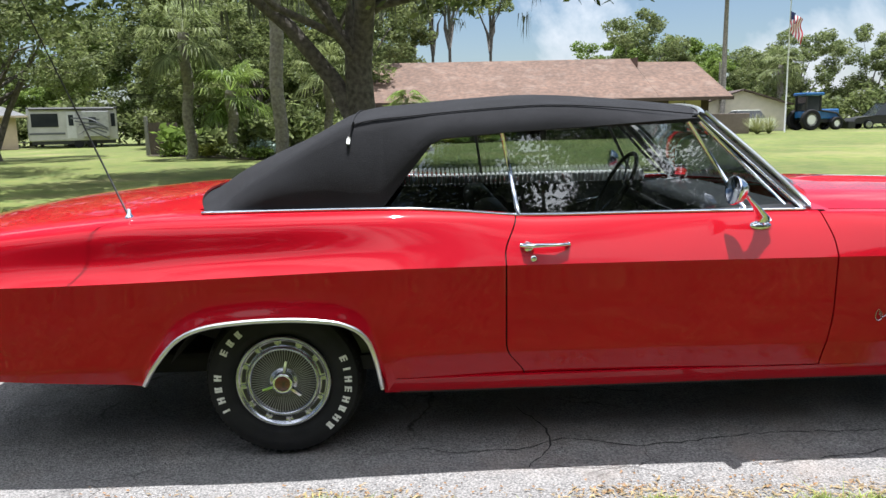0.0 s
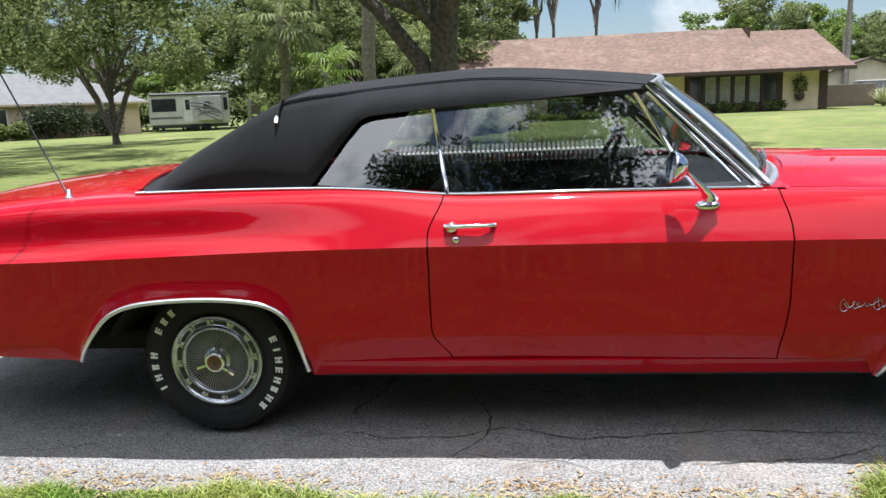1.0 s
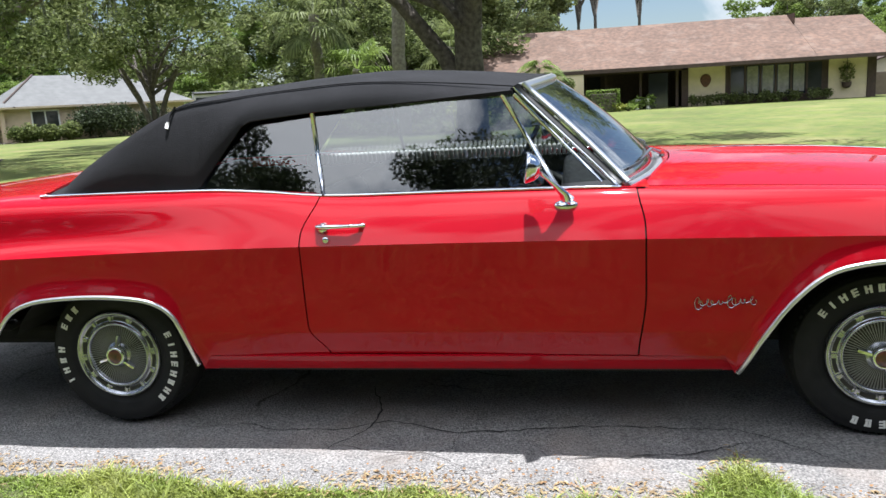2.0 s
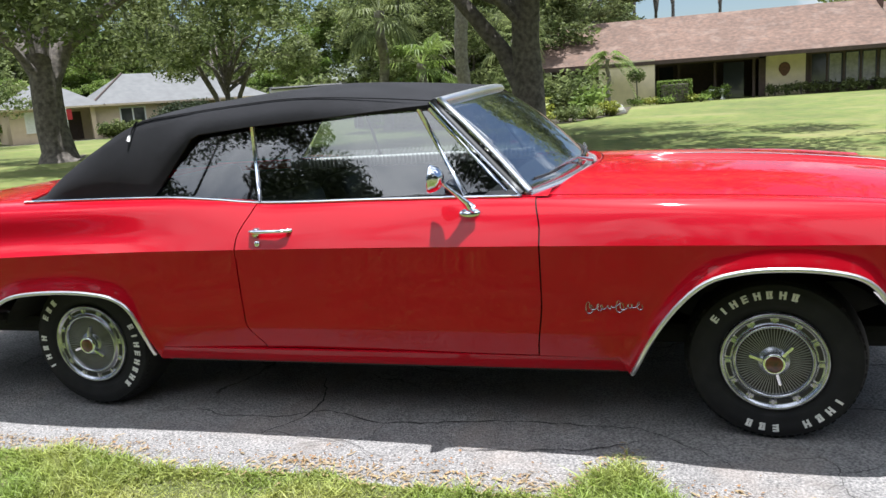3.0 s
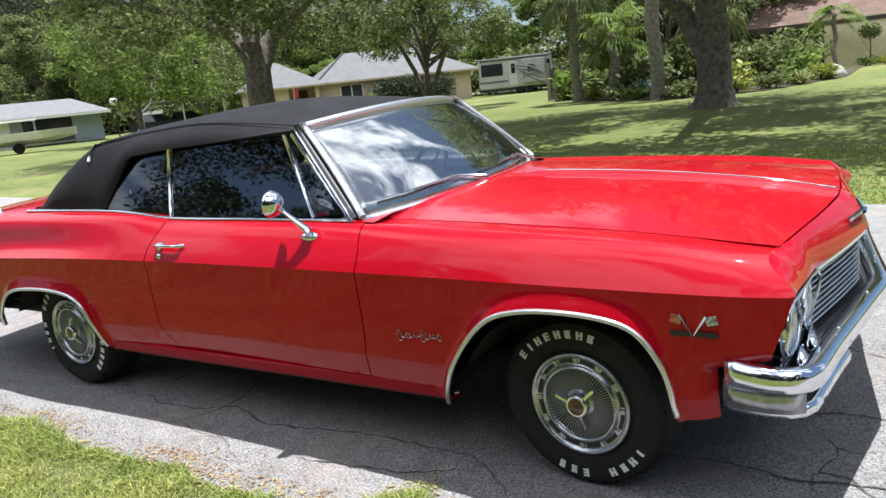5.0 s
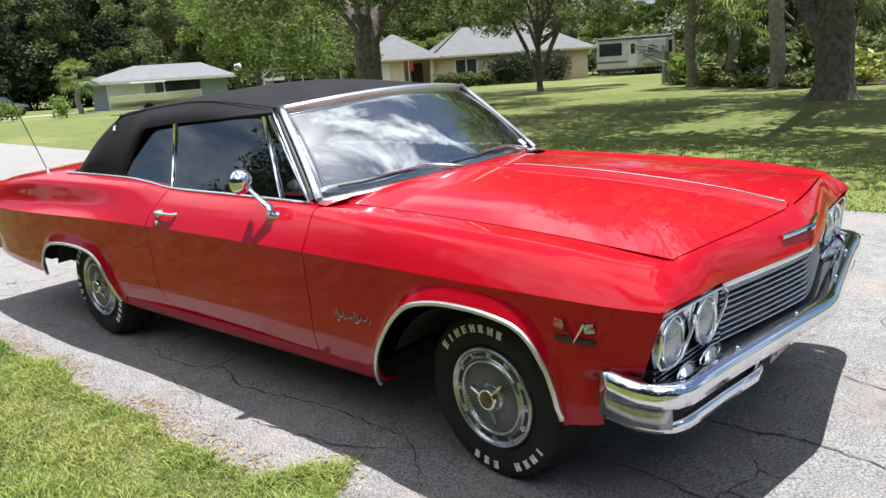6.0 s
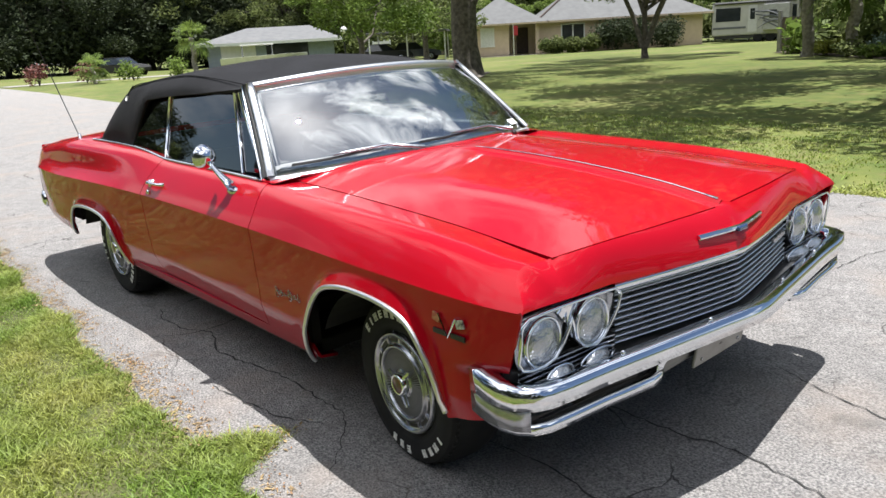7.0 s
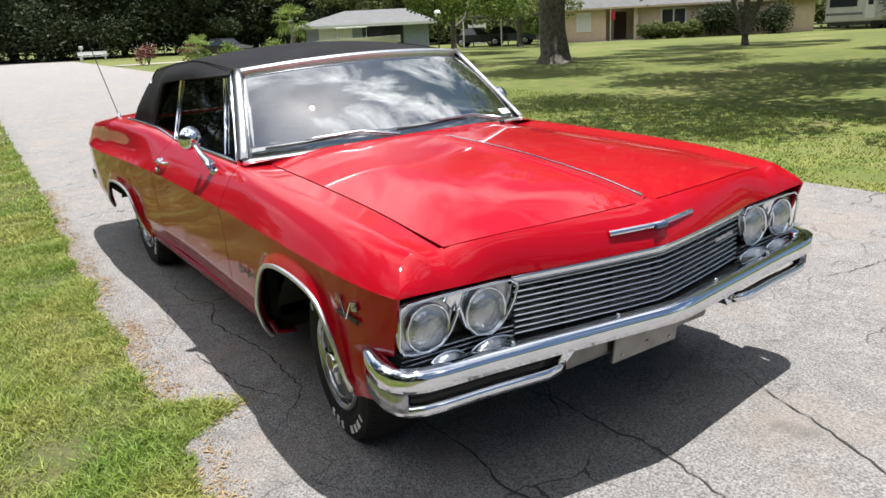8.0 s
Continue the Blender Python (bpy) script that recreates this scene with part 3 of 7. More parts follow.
arch_r = [-0.515 + i * 0.012 for i in range(12)] + [0.40 - i * 0.008 for i in range(16)]
arch_f = [2.50 + i * 0.012 for i in range(14)] + [3.385 - i * 0.008 for i in range(16)]
deck_cap = lambda x: ((0.02, 0.006), (0.04, 0.008)) if x > -0.30 else ((0.03, 0.010), (0.08, 0.016))
wing_cap = lambda x: [((edge_y(x) - hood_edge(x) - 0.004) * k / 4.0, -0.008 * math.sin(k / 4.0 * 1.5)) for k in (1, 2, 3, 4)]
door_cap = lambda x: ((0.015, 0.004), (0.03, 0.004))
nil = lambda z: 0.0
door_rear = lambda z: 0.055 * smooth01(0.84, 0.985, z) + 0.075 * smooth01(0.50, 0.35, z) ** 1.5
door_front = lambda z: -0.02 * smooth01(0.85, 0.97, z) - 0.025 * smooth01(0.60, 0.35, z)


def nose_cut(z):
    """How far the front end of the wing stands back from its foremost point, by height."""
    if z > 0.7955:
        return -0.08 * smooth01(0.7955, 0.885, z)
    return -0.34 * (0.795 - z) if z > 0.60 else -0.066 - 0.15 * smooth01(0.60, 0.56, z)


for side in (-1, 1):
    body_panel("rear_quarter_panel", spread(-1.58, 0.886, 0.05, arch_r), nil, lambda z: door_rear(z), low_z, deck_cap, side, "glossy red rear quarter panel")
    body_panel("door", spread(0.892, 2.172, 0.05), door_rear, door_front, lambda x: 0.358, door_cap, side, "glossy red door")
    body_panel("front_wing", spread(2.178, 3.72, 0.04, arch_f), door_front, nose_cut, lambda x: max(low_z(x), 0.30) if x < 2.5 else low_z(x), wing_cap, side, "glossy red front wing", 3.39)
    bm = bmesh.new()
    rows = []
    for k in range(9):
        z = 0.285 + (0.352 - 0.285) * k / 8
        rows.append([(x, side * (0.955 - SIDE(z)), z) for x in spread(0.405, 2.495, 0.1)])
    rows.insert(0, [(x, side * (0.955 - 0.16), 0.270) for x in spread(0.405, 2.495, 0.1)])
    grid(bm, rows)
    if side > 0:
        bmesh.ops.reverse_faces(bm, faces=bm.faces[:])
    solid(part("rocker_panel", rimmed(bm), RED, car, "red sill panel", smooth=True), 0.012)

# dark structure behind the panel gaps
for side in (-1, 1):
    for a, b, zl in ((-1.5, -0.56, 0.45), (0.44, 2.46, 0.30), (3.42, 3.46, 0.40)):
        part("inner_panel", boxed(a, b, side * 0.86 - 0.02, side * 0.86 + 0.02, zl, 0.76), DARK, car)
    for x in (0.889, 2.175):
        bm = bmesh.new()
        grid(bm, [[(x - 0.03 + (door_rear(z) if x < 1 else door_front(z)), side * (yy - 0.016), z), (x + 0.03 + (door_rear(z) if x < 1 else door_front(z)), side * (yy - 0.016), z)] for yy, z in panel_rows(x, 0.30, door_cap)[:-1]])
        part("door_jamb", bm, DARK, car)
part("underbody", boxed(-1.45, 3.55, -0.50, 0.50, 0.26, 0.36, 0.03), DARK, car, "black underbody")
part("floor_pan", boxed(0.46, 2.46, -0.88, 0.88, 0.28, 0.345, 0.01), DARK, car)
part("trunk_floor", boxed(-1.5, -0.5, -0.84, 0.84, 0.44, 0.48, 0.01), DARK, car)
for side in (-1, 1):
    for xc, r in ((0.0, 0.46), (3.02, 0.46)):
        bm = bmesh.new()
        rows = []
        for k in range(17):
            a = math.pi * (0.13 + 0.74 * k / 16)
            rows.append([(xc + r * math.cos(a), side * y, 0.28 + r * 0.9 * math.sin(a)) for y in (0.50, 0.90)])
        grid(bm, rows)
        grid(bm, [[(xc + rr * math.cos(math.pi * (0.13 + 0.74 * k / 16)), side * 0.50, 0.28 + 0.9 * rr * math.sin(math.pi * (0.13 + 0.74 * k / 16))) for k in range(17)] for rr in (0.02, r)])
        bmesh.ops.remove_doubles(bm, verts=bm.verts[:], dist=0.001)
        part("wheel_housing", bm, DARK, car)


def hood_z(x, y):
    a = abs(y)
    e = edge_z(x) - 0.008
    ridge = lerp((2.1, 2.53, 3.05, 3.49, 3.75), (1.040, 1.030, 1.008, 0.965, 0.920))(x)
    w, c = hood_edge(x), 0.41
    flat = ridge - 0.020 - 0.010 * min(a / c, 1.0) ** 2
    s = min(1.0, max(0.0, (a - c) / (w - c)))
    return flat + (e - flat) * s**1.35 + 0.008 * (1 + math.cos(math.pi * min(a / 0.021, 1.0))) * smooth01(2.40, 2.62, x)


def hood_front(y):
    return 3.750 - 0.095 * (abs(y) / 0.75) ** 1.5


def hood_rear(y):
    return 2.36 - 0.17 * (abs(y) / 0.7) ** 2


ys_h = sorted(set([-1 + i / 20 for i in range(41)] + [s * v for s in (-1, 1) for v in (0.006, 0.013, 0.020, 0.0277, 0.034, 0.075, 0.54, 0.56, 0.58)]))
bm = bmesh.new()
rows = []
for i in range(33):
    t = i / 32
    row = []
    for f in ys_h:
        y0 = f * 0.72
        x = hood_rear(y0) + (hood_front(f * hood_edge(3.65)) - 0.004 - hood_rear(y0)) * t
        y = f * (hood_edge(x) - 0.003)
        row.append((x, y, hood_z(x, y)))
    rows.append(row)
grid(bm, rows)
bmesh.ops.recalc_face_normals(bm, faces=bm.faces[:])
hood = solid(part("hood", rimmed(bm), RED, car, "long red hood with a raised centre ridge", smooth=True), 0.010)


# bright strip added for the sun's highlight along the ridge crest
part("hood_spear", tube(bmesh.new(), [(x, 0, hood_z(x, 0) + 0.001) for x in spread(2.56, 3.735, 0.06)], [0.0025] + [0.0032] * 18 + [0.0055], 8), CHROME, hood, "slim chrome strip drawn as the sun's glint on the ridge", smooth=True)


# nose panel between hood and grille, vee-shaped in plan
def lip(y):
    a = abs(y)
    return 3.845 - 0.115 * min(a / 0.60, 1.0) ** 1.2 - 0.022 * max(0.0, (a - 0.6) / 0.35) ** 1.5


def lip_z(y):
    return 0.774 + 0.018 * (abs(y) / 0.95) ** 3


start, end = [], []
for k in range(14):
    y = (hood_edge(3.65) + 0.001) * k / 14
    start.append((hood_front(y) + 0.004, y, hood_z(hood_front(y), y)))
    end.append((lip(y), y, lip_z(y)))
outer = [(edge_y(3.72) - dy, edge_z(3.72) + dz) for dy, dz in wing_cap(3.72)[::-1]] + [upper(3.72, 1 - k / 14.0) for k in range(15)]
for k, (y, z) in enumerate(outer):
    q = k / (len(outer) - 1)
    start.append((3.72 - 0.08 * smooth01(0.7955, 0.885, z), y, z))
    ye = hood_edge(3.65) + (crease_y(3.72) - hood_edge(3.65)) * q
    end.append((lip(ye) * (1 - q**3) + 3.722 * q**3, ye, lip_z(ye)))
bm = bmesh.new()
rows = []
for k in range(13):
    t = k / 12
    half = []
    for (x0, y0, z0), (x1, y1, z1) in zip(start, end):
        sx, cz = 0.5 * t + 0.5 * math.sin(t * math.pi / 2), 0.5 * t + 0.5 * (1 - math.cos(t * math.pi / 2))
        half.append((x0 + (x1 - x0) * sx, y0 + (y1 - y0) * t, z0 + (z1 - z0) * cz))
    rows.append([(x, -y, z) for x, y, z in half[::-1]] + half[1:])
rows.append([(x - 0.03, y, z - 0.006) for x, y, z in rows[-1]])
grid(bm, rows, sharp=(12,))
bmesh.ops.recalc_face_normals(bm, faces=bm.faces[:])
solid(part("nose_panel", rimmed(bm), RED, car, "red nose panel above the grille", smooth=True), 0.008)

# cowl between windshield and hood
bm = bmesh.new()
rows = []
for k in range(5):
    t = k / 4
    row = []
    for i in range(29):
        f = -1 + i / 14
        x0, y0, z0 = 2.30 - 0.19 * abs(f) ** 2.2, f * 0.80, 1.0 - 0.022 * f * f - 0.012
        y1 = f * (hood_edge(2.2) - 0.004)
        x1 = hood_rear(y1) - 0.004
        z1 = hood_z(x1, y1) - 0.002
        row.append((x0 + (x1 - x0) * t, y0 + (y1 - y0) * t, z0 + (z1 - z0) * t - 0.012 * math.sin(math.pi * t)))
    rows.append(row)
grid(bm, rows)
bmesh.ops.recalc_face_normals(bm, faces=bm.faces[:])
solid(part("cowl", bm, RED, car, "red cowl panel", smooth=True), 0.01)
for s in (-1, 1):
    bm = bmesh.new()
    xs_c = spread(2.10, 2.20, 0.02)
    grid(bm, [[(x, s * (edge_y(x) - 0.01 - 0.13 * k / 4), edge_z(x) + 0.006 + 0.01 * k / 4) for x in xs_c] for k in range(5)])
    part("cowl_side", bm, RED, car, smooth=True)

# boot lid and rear deck
bm = bmesh.new()
rows = []
for i in range(25):
    x = -1.58 + (-0.30 + 1.58) * i / 24
    w = edge_y(x) - 0.085
    rows.append([(x - 0.12 * (1 - (abs(f) ** 2)) * (1 if i > 20 else 0) * (i - 20) / 4, f * w, edge_z(x) + 0.016 + (0.008 + 0.022 * smooth01(-1.58, -1.1, x)) * (1 - f * f)) for f in [-1 + j / 12 for j in range(25)]])
grid(bm, rows)
bmesh.ops.recalc_face_normals(bm, faces=bm.faces[:])
solid(part("trunk_lid", rimmed(bm), RED, car, "red trunk lid", smooth=True), 0.010)
bm = bmesh.new()
rows = []
for k in range(9):
    t = k / 8
    z = 0.42 + (0.905 - 0.42) * t
    rows.append([(-1.58 - 0.04 * math.sin(math.pi * t) - 0.03 * (1 - f * f), f * (0.80 + 0.035 * math.sin(math.pi * t)), z) for f in [-1 + j / 10 for j in range(21)]])
grid(bm, rows)
bmesh.ops.recalc_face_normals(bm, faces=bm.faces[:])
part("tail_panel", bm, RED, car, "red tail panel", smooth=True)

# ---- canvas top ----
top_z = lerp((-0.45, -0.28, -0.13, 0.06, 0.30, 0.57, 0.84, 1.11, 1.46, 1.80), (1.02, 1.035, 1.150, 1.270, 1.392, 1.425, 1.445, 1.455, 1.432, 1.395))
rail_z = line((-0.30, 0.40, 0.43, 0.62, 0.66, 0.91, 1.31, 1.80), (1.012, 1.015, 1.03, 1.262, 1.280, 1.300, 1.318, 1.340))
rail_y = line((-0.30, 0.40, 0.62, 0.91, 1.80), (0.765, 0.775, 0.73, 0.715, 0.69))
sh_y = line((-0.30, 0.06, 0.30, 0.9, 1.80), (0.70, 0.68, 0.64, 0.62, 0.60))


def top_row(x):
    zt, zr, yr, ys = top_z(x), rail_z(x), rail_y(x), sh_y(x)
    zs = max(zt - 0.055, zr + 0.001)
    pts = []
    for k in range(8):
        t = k / 8
        pts.append((yr + (ys + 0.03 - yr) * t + 0.025 * math.sin(math.pi * t) * min(1, (zs - zr) / 0.15), zr + (zs - zr) * t))
    for k in range(9):
        t = k / 8
        y = (ys + 0.03) * (1 - t) ** 1.0
        pts.append((y, zs + (zt - zs) * math.sin(min(1.0, t * 1.0) * math.pi / 2) ** 0.75))
    return pts


xs_top = sorted(set(spread(-0.30, 1.80, 0.045) + [0.40, 0.405, 0.41, 0.42, 0.43, 0.62, 0.64, 0.66]))
bm = bmesh.new()
rows = []
for x in xs_top:
    half = top_row(x)
    back = -0.14 * smooth01(0.15, -0.30, x)
    fwd = lambda y: (0.022 - 0.115 * min(1.0, abs(y) / 0.645) ** 2.2) * smooth01(1.15, 1.80, x)
    row = [(x + back * (1 - (y / 0.77) ** 2) + fwd(y), -y, z) for y, z in half] + [(x + back * (1 - (y / 0.77) ** 2) + fwd(y), y, z) for y, z in half[-2::-1]]
    rows.append(row)
grid(bm, rows)
bmesh.ops.recalc_face_normals(bm, faces=bm.faces[:])
solid(part("canvas_top", rimmed(bm), CANVAS, car, "raised black canvas convertible top", smooth=True), 0.016)


# ---- windscreen and side glass ----
def ws_base(f):
    return Vector((2.30 - 0.19 * abs(f) ** 2.2, f * 0.80, 1.000 - 0.022 * f * f))


def ws_top(f):
    return Vector((1.845 - 0.115 * abs(f) ** 2.2, f * 0.645, 1.385 - 0.034 * f * f))


fs = [-1 + i / 14 for i in range(29)]
bm = bmesh.new()
grid(bm, [[ws_base(f) + (ws_top(f) - ws_base(f)) * t + Vector((0.02, 0, 0.012)) * math.sin(math.pi * t) for f in fs] for t in [i / 8 for i in range(9)]])
wind = solid(part("windshield", bm, WSGLASS, car, "curved windshield glass", smooth=True), 0.005)
wind.visible_shadow = False


def frame_bar(pts, r, name, parent, material=CHROME, label="", flat=0.6, seg=10):
    return part(name, tube(bmesh.new(), pts, r, seg, True, flat), material, parent, label, smooth=True)


bm = bmesh.new()
down = [(ws_base(f) - ws_top(f)).normalized() for f in fs]
out = Vector((0.66, 0, 0.75))
grid(bm, [[ws_top(f) + d * k + out * h for f, d in zip(fs, down)] for k, h in ((-0.012, -0.004), (-0.010, 0.008), (0.0, 0.013), (0.010, 0.013), (0.018, 0.009), (0.020, 0.0))])
bmesh.ops.recalc_face_normals(bm, faces=bm.faces[:])
part("windshield_header", bm, TRIM, car, "chrome header bar", smooth=True)
hard = [ws_top(f) + Vector((-0.020, 0, -0.012)) for f in fs]
part("header_rubber", tube(bmesh.new(), hard, 0.018, 8, True, 0.7), BLACK, car, "black header seal", smooth=True)
frame_bar([ws_base(f) + Vector((0.012, 0, -0.004)) for f in fs], 0.014, "windshield_base_trim", car, TRIM, label="chrome lower trim")
for s in (-1, 1):
    along = [i / 8 for i in range(9)]
    frame_bar([ws_base(s) + (ws_top(s) - ws_base(s)) * t + Vector((0.018, -0.004 * s, 0.010)) + Vector((0.01, 0, 0)) * math.sin(3.14 * t) for t in along], 0.017, "windshield_pillar", car, TRIM, label="chrome windshield pillar")
    frame_bar([ws_base(s) + (ws_top(s) - ws_base(s)) * t + Vector((-0.012, -0.006 * s, 0)) for t in along], 0.026, "pillar_lining", car, BLACK, label="black pillar side and seal")
    frame_bar([ws_base(s) + (ws_top(s) - ws_base(s)) * t + Vector((-0.020, 0.019 * s, -0.002)) for t in along], 0.0055, "pillar_bead", car, CHROME, label="thin chrome pillar bead", flat=1.0)
    gy = lambda z: s * (0.79 - 0.33 * (z - 0.975))
    for nm, poly in (("quarter_window", ((0.45, 1.025), (0.64, 1.272), (0.895, 1.297), (0.95, 0.985))), ("door_window", ((0.965, 0.982), (0.912, 1.298), (1.655, 1.325), (1.855, 0.985))), ("vent_window", ((1.875, 0.988), (1.675, 1.325), (1.715, 1.325), (2.05, 0.995)))):
        bm = bmesh.new()
        bm.faces.new([bm.verts.new((x, gy(z), z)) for x, z in poly])
        w = part(nm, bm, GLASS, car, "tinted side glass")
        w.visible_shadow = False
    frame_bar([(0.957, gy(0.98) + s * 0.004, 0.975), (0.903, gy(1.3) + s * 0.004, 1.305)], 0.0085, "window_post", car, CHROME if s < 0 else BLACK, label="slim upright window post", flat=1.0)
    frame_bar([(1.866, gy(0.98) + s * 0.004, 0.98), (1.665, gy(1.32) + s * 0.004, 1.325)], 0.0095, "vent_post", car, CHROME if s < 0 else BLACK, label="slim slanting vent post", flat=1.0)
    frame_bar([(2.035, gy(1.0) + s * 0.004, 0.992), (1.712, gy(1.32) + s * 0.004, 1.322)], 0.009, "vent_frame", car, CHROME if s < 0 else BLACK, label="slim vent window frame", flat=1.0)
    frame_bar([(x, s * (edge_y(x) - 0.012), edge_z(x) + 0.008) for x in spread(-0.29, 2.10, 0.06)], 0.010, "belt_trim", car, label="chrome belt moulding", flat=0.7)

# ---- wheels ----
R = 0.324


def radial(bm, a, r0, r1, half0, half1, y0, y1):
    """A little block lying radially on a wheel face at angle a."""
    c, s_ = math.cos(a), math.sin(a)
    vs = []
    for y in (y0, y1):
        for r, h in ((r0, half0), (r1, half1)):
            for k in (-1, 1):
                vs.append(bm.verts.new((r * c - k * h * s_, y, r * s_ + k * h * c)))
    for q in ((0, 1, 3, 2), (4, 6, 7, 5), (0, 2, 6, 4), (1, 5, 7, 3), (2, 3, 7, 6), (0, 4, 5, 1)):
        bm.faces.new([vs[i] for i in q])


def wheel_parts():
    """The whole parts of a wheel, and the small repeated pieces with the angles at which they sit."""
    t = bmesh.new()
    lathe(t, [(0.188, 0.075), (0.190, 0.098), (0.200, 0.108), (0.212, 0.110), (0.216, 0.114), (0.222, 0.114), (0.252, 0.121), (0.278, 0.119), (0.292, 0.112), (0.296, 0.113), (0.300, 0.104), (0.310, 0.086), (R - 0.007, 0.064), (R - 0.002, 0.04), (R, 0.0), (R - 0.001, -0.05), (R - 0.010, -0.09), (0.27, -0.12), (0.19, -0.09)], 72)
    for k in range(72):
        radial(t, 2 * math.pi * (k + 0.5) / 72, 0.293, 0.308, 0.009, 0.009, 0.078, 0.100 if k % 2 else 0.095)
    c = bmesh.new()
    lathe(c, [(0.192, 0.094), (0.190, 0.116), (0.185, 0.121), (0.178, 0.120), (0.174, 0.112), (0.168, 0.109), (0.150, 0.108), (0.144, 0.114), (0.140, 0.121), (0.134, 0.122), (0.129, 0.114), (0.126, 0.100), (0.058, 0.106), (0.052, 0.114), (0.0005, 0.118)], 72)
    dd = bmesh.new()
    lathe(dd, [(0.1275, 0.1035), (0.10, 0.1045), (0.052, 0.1075)], 48)
    ce = bmesh.new()
    lathe(ce, [(0.032, 0.1395), (0.026, 0.1425), (0.0005, 0.143)], 32)
    hb = bmesh.new()
    lathe(hb, [(0.042, 0.112), (0.041, 0.138), (0.036, 0.142), (0.031, 0.140)], 32)
    whole = [("tyre", finish("tyre", t, RUBBER), "black tyre"), ("hubcap", finish("hubcap", c, STEEL), "chromed steel wheel cover"), ("hubcap_disc", finish("hubcap_disc", dd, DARKSTEEL), ""), ("spinner_hub", finish("spinner_hub", hb, CHROME), ""), ("centre_badge", finish("centre_badge", ce, BADGE), "black and red centre badge")]
    f = bmesh.new()
    radial(f, 0, 0.050, 0.127, 0.0007, 0.0016, 0.100, 0.1120)
    sl = bmesh.new()
    rows = [[(r * math.cos(j * 0.058), y, r * math.sin(j * 0.058)) for j in range(-3, 4)] for r, y in ((0.1525, 0.104), (0.1535, 0.1105), (0.167, 0.1105), (0.168, 0.104))]
    grid(sl, rows)
    nb = bmesh.new()
    radial(nb, 0, 0.151, 0.170, 0.0045, 0.005, 0.106, 0.114)
    sp = bmesh.new()
    pts = [(0.03, 0.116, -0.008), (0.088, 0.114, -0.008), (0.091, 0.114, 0), (0.088, 0.114, 0.008), (0.03, 0.116, 0.008)]
    up = [(0.03, 0.136, -0.005), (0.088, 0.126, -0.005), (0.090, 0.126, 0), (0.088, 0.126, 0.005), (0.03, 0.136, 0.005)]
    v0, v1 = [sp.verts.new(q) for q in pts], [sp.verts.new(q) for q in up]
    sp.faces.new(v1)
    for i in range(5):
        sp.faces.new((v0[i], v0[(i + 1) % 5], v1[(i + 1) % 5], v1[i]))
    small = [("hubcap_fin", finish("hubcap_fin", f, FIN, False), [5 * k for k in range(72)]), ("cooling_slot", finish("cooling_slot", sl, BLACK, False), [30 * k for k in range(12)]), ("rivet", finish("rivet", nb, STEEL, False), [15 + 30 * k for k in range(12)]), ("spinner_blade", finish("spinner_blade", sp, CHROME, False), [90, 210, 330])]
    return whole, small


FIN = mat("steel_fin", (0.30, 0.30, 0.31), (0.22, 0.22, 0.23), 30.0, 0.35, 0.45)
DARKSTEEL = mat("dark_steel", (0.030, 0.029, 0.027), (0.018, 0.018, 0.017), 30.0, 0.5, 0.3)
BADGE = mat("badge_black_red", (0.02, 0.010, 0.009), (0.13, 0.03, 0.014), 60.0, 0.3, coat=0.6)


def mark_mesh(kind):
    """A raised white bar figure, one of the marks of the sidewall lettering."""
    bm = bmesh.new()
    for j in ((-1, 1), (-1,), (-1, 0.4), (0,))[kind]:
        radial(bm, j * 0.030, 0.245, 0.274, 0.0043, 0.0046, 0.117, 0.1226)
    for h in ((0.258,), (0.247, 0.258, 0.269), (0.247, 0.268), ())[kind]:
        radial(bm, 0.002, h, h + 0.0058, 0.0088, 0.0092, 0.117, 0.1224)
    return finish("sidewall_mark", bm, WHITE_LETTER, False)


marks = [mark_mesh(k) for k in range(4)]
whole_me, small_me = wheel_parts()
for x, zc, turn, spin, steer in ((0.0, R + 0.013, -122, 50, 0), (3.02, R + 0.003, 0, 15, -5.5)):
    for s in (-1, 1):
        w = part("wheel", boxed(-0.05, 0.05, -0.08, 0.05, -0.05, 0.05, 0.01), DARK, car, m=pose(x, s * 0.735, zc, 0, 0, steer + (180 if s < 0 else 0)))
        for nm, me, lb in whole_me:
            part(nm, me, None, w, lb)
        for nm, me, angles in small_me:
            for a in angles:
                part(nm, me, None, w, m=pose(0, 0, 0, 0, a + spin, 0))
        for start_a, n, step in ((142, 8, 9.6), (-32, 4, 10.5), (-88, 3, 10.5)):
            for k in range(n):
                a = start_a - k * step + turn
                part("sidewall_mark", marks[(1, 3, 0, 1, 0, 2, 0, 2)[k] if n == 8 else (3, 0, 2, 0)[k] if n == 4 else (1, 2, 2)[k]], None, w, m=pose(0, 0, 0, 0, -(180 - a) if s < 0 else -a, 0))

# ---- chrome arch mouldings ----
for s in (-1, 1):
    for arch, a, b in ((REAR_ARCH, -0.513, 0.398), (FRONT_ARCH, 2.503, 3.383)):
        xs_a = sorted([a + (b - a) * (0.5 - 0.5 * math.cos(math.pi * k / 44)) for k in range(45)])
        frame_bar([(x, s * (side_y(x, arch(x)) + 0.002), arch(x) + 0.002) for x in xs_a], 0.0095, "arch_moulding", car, TRIM, "bright wheel arch moulding", 1.0, 8)

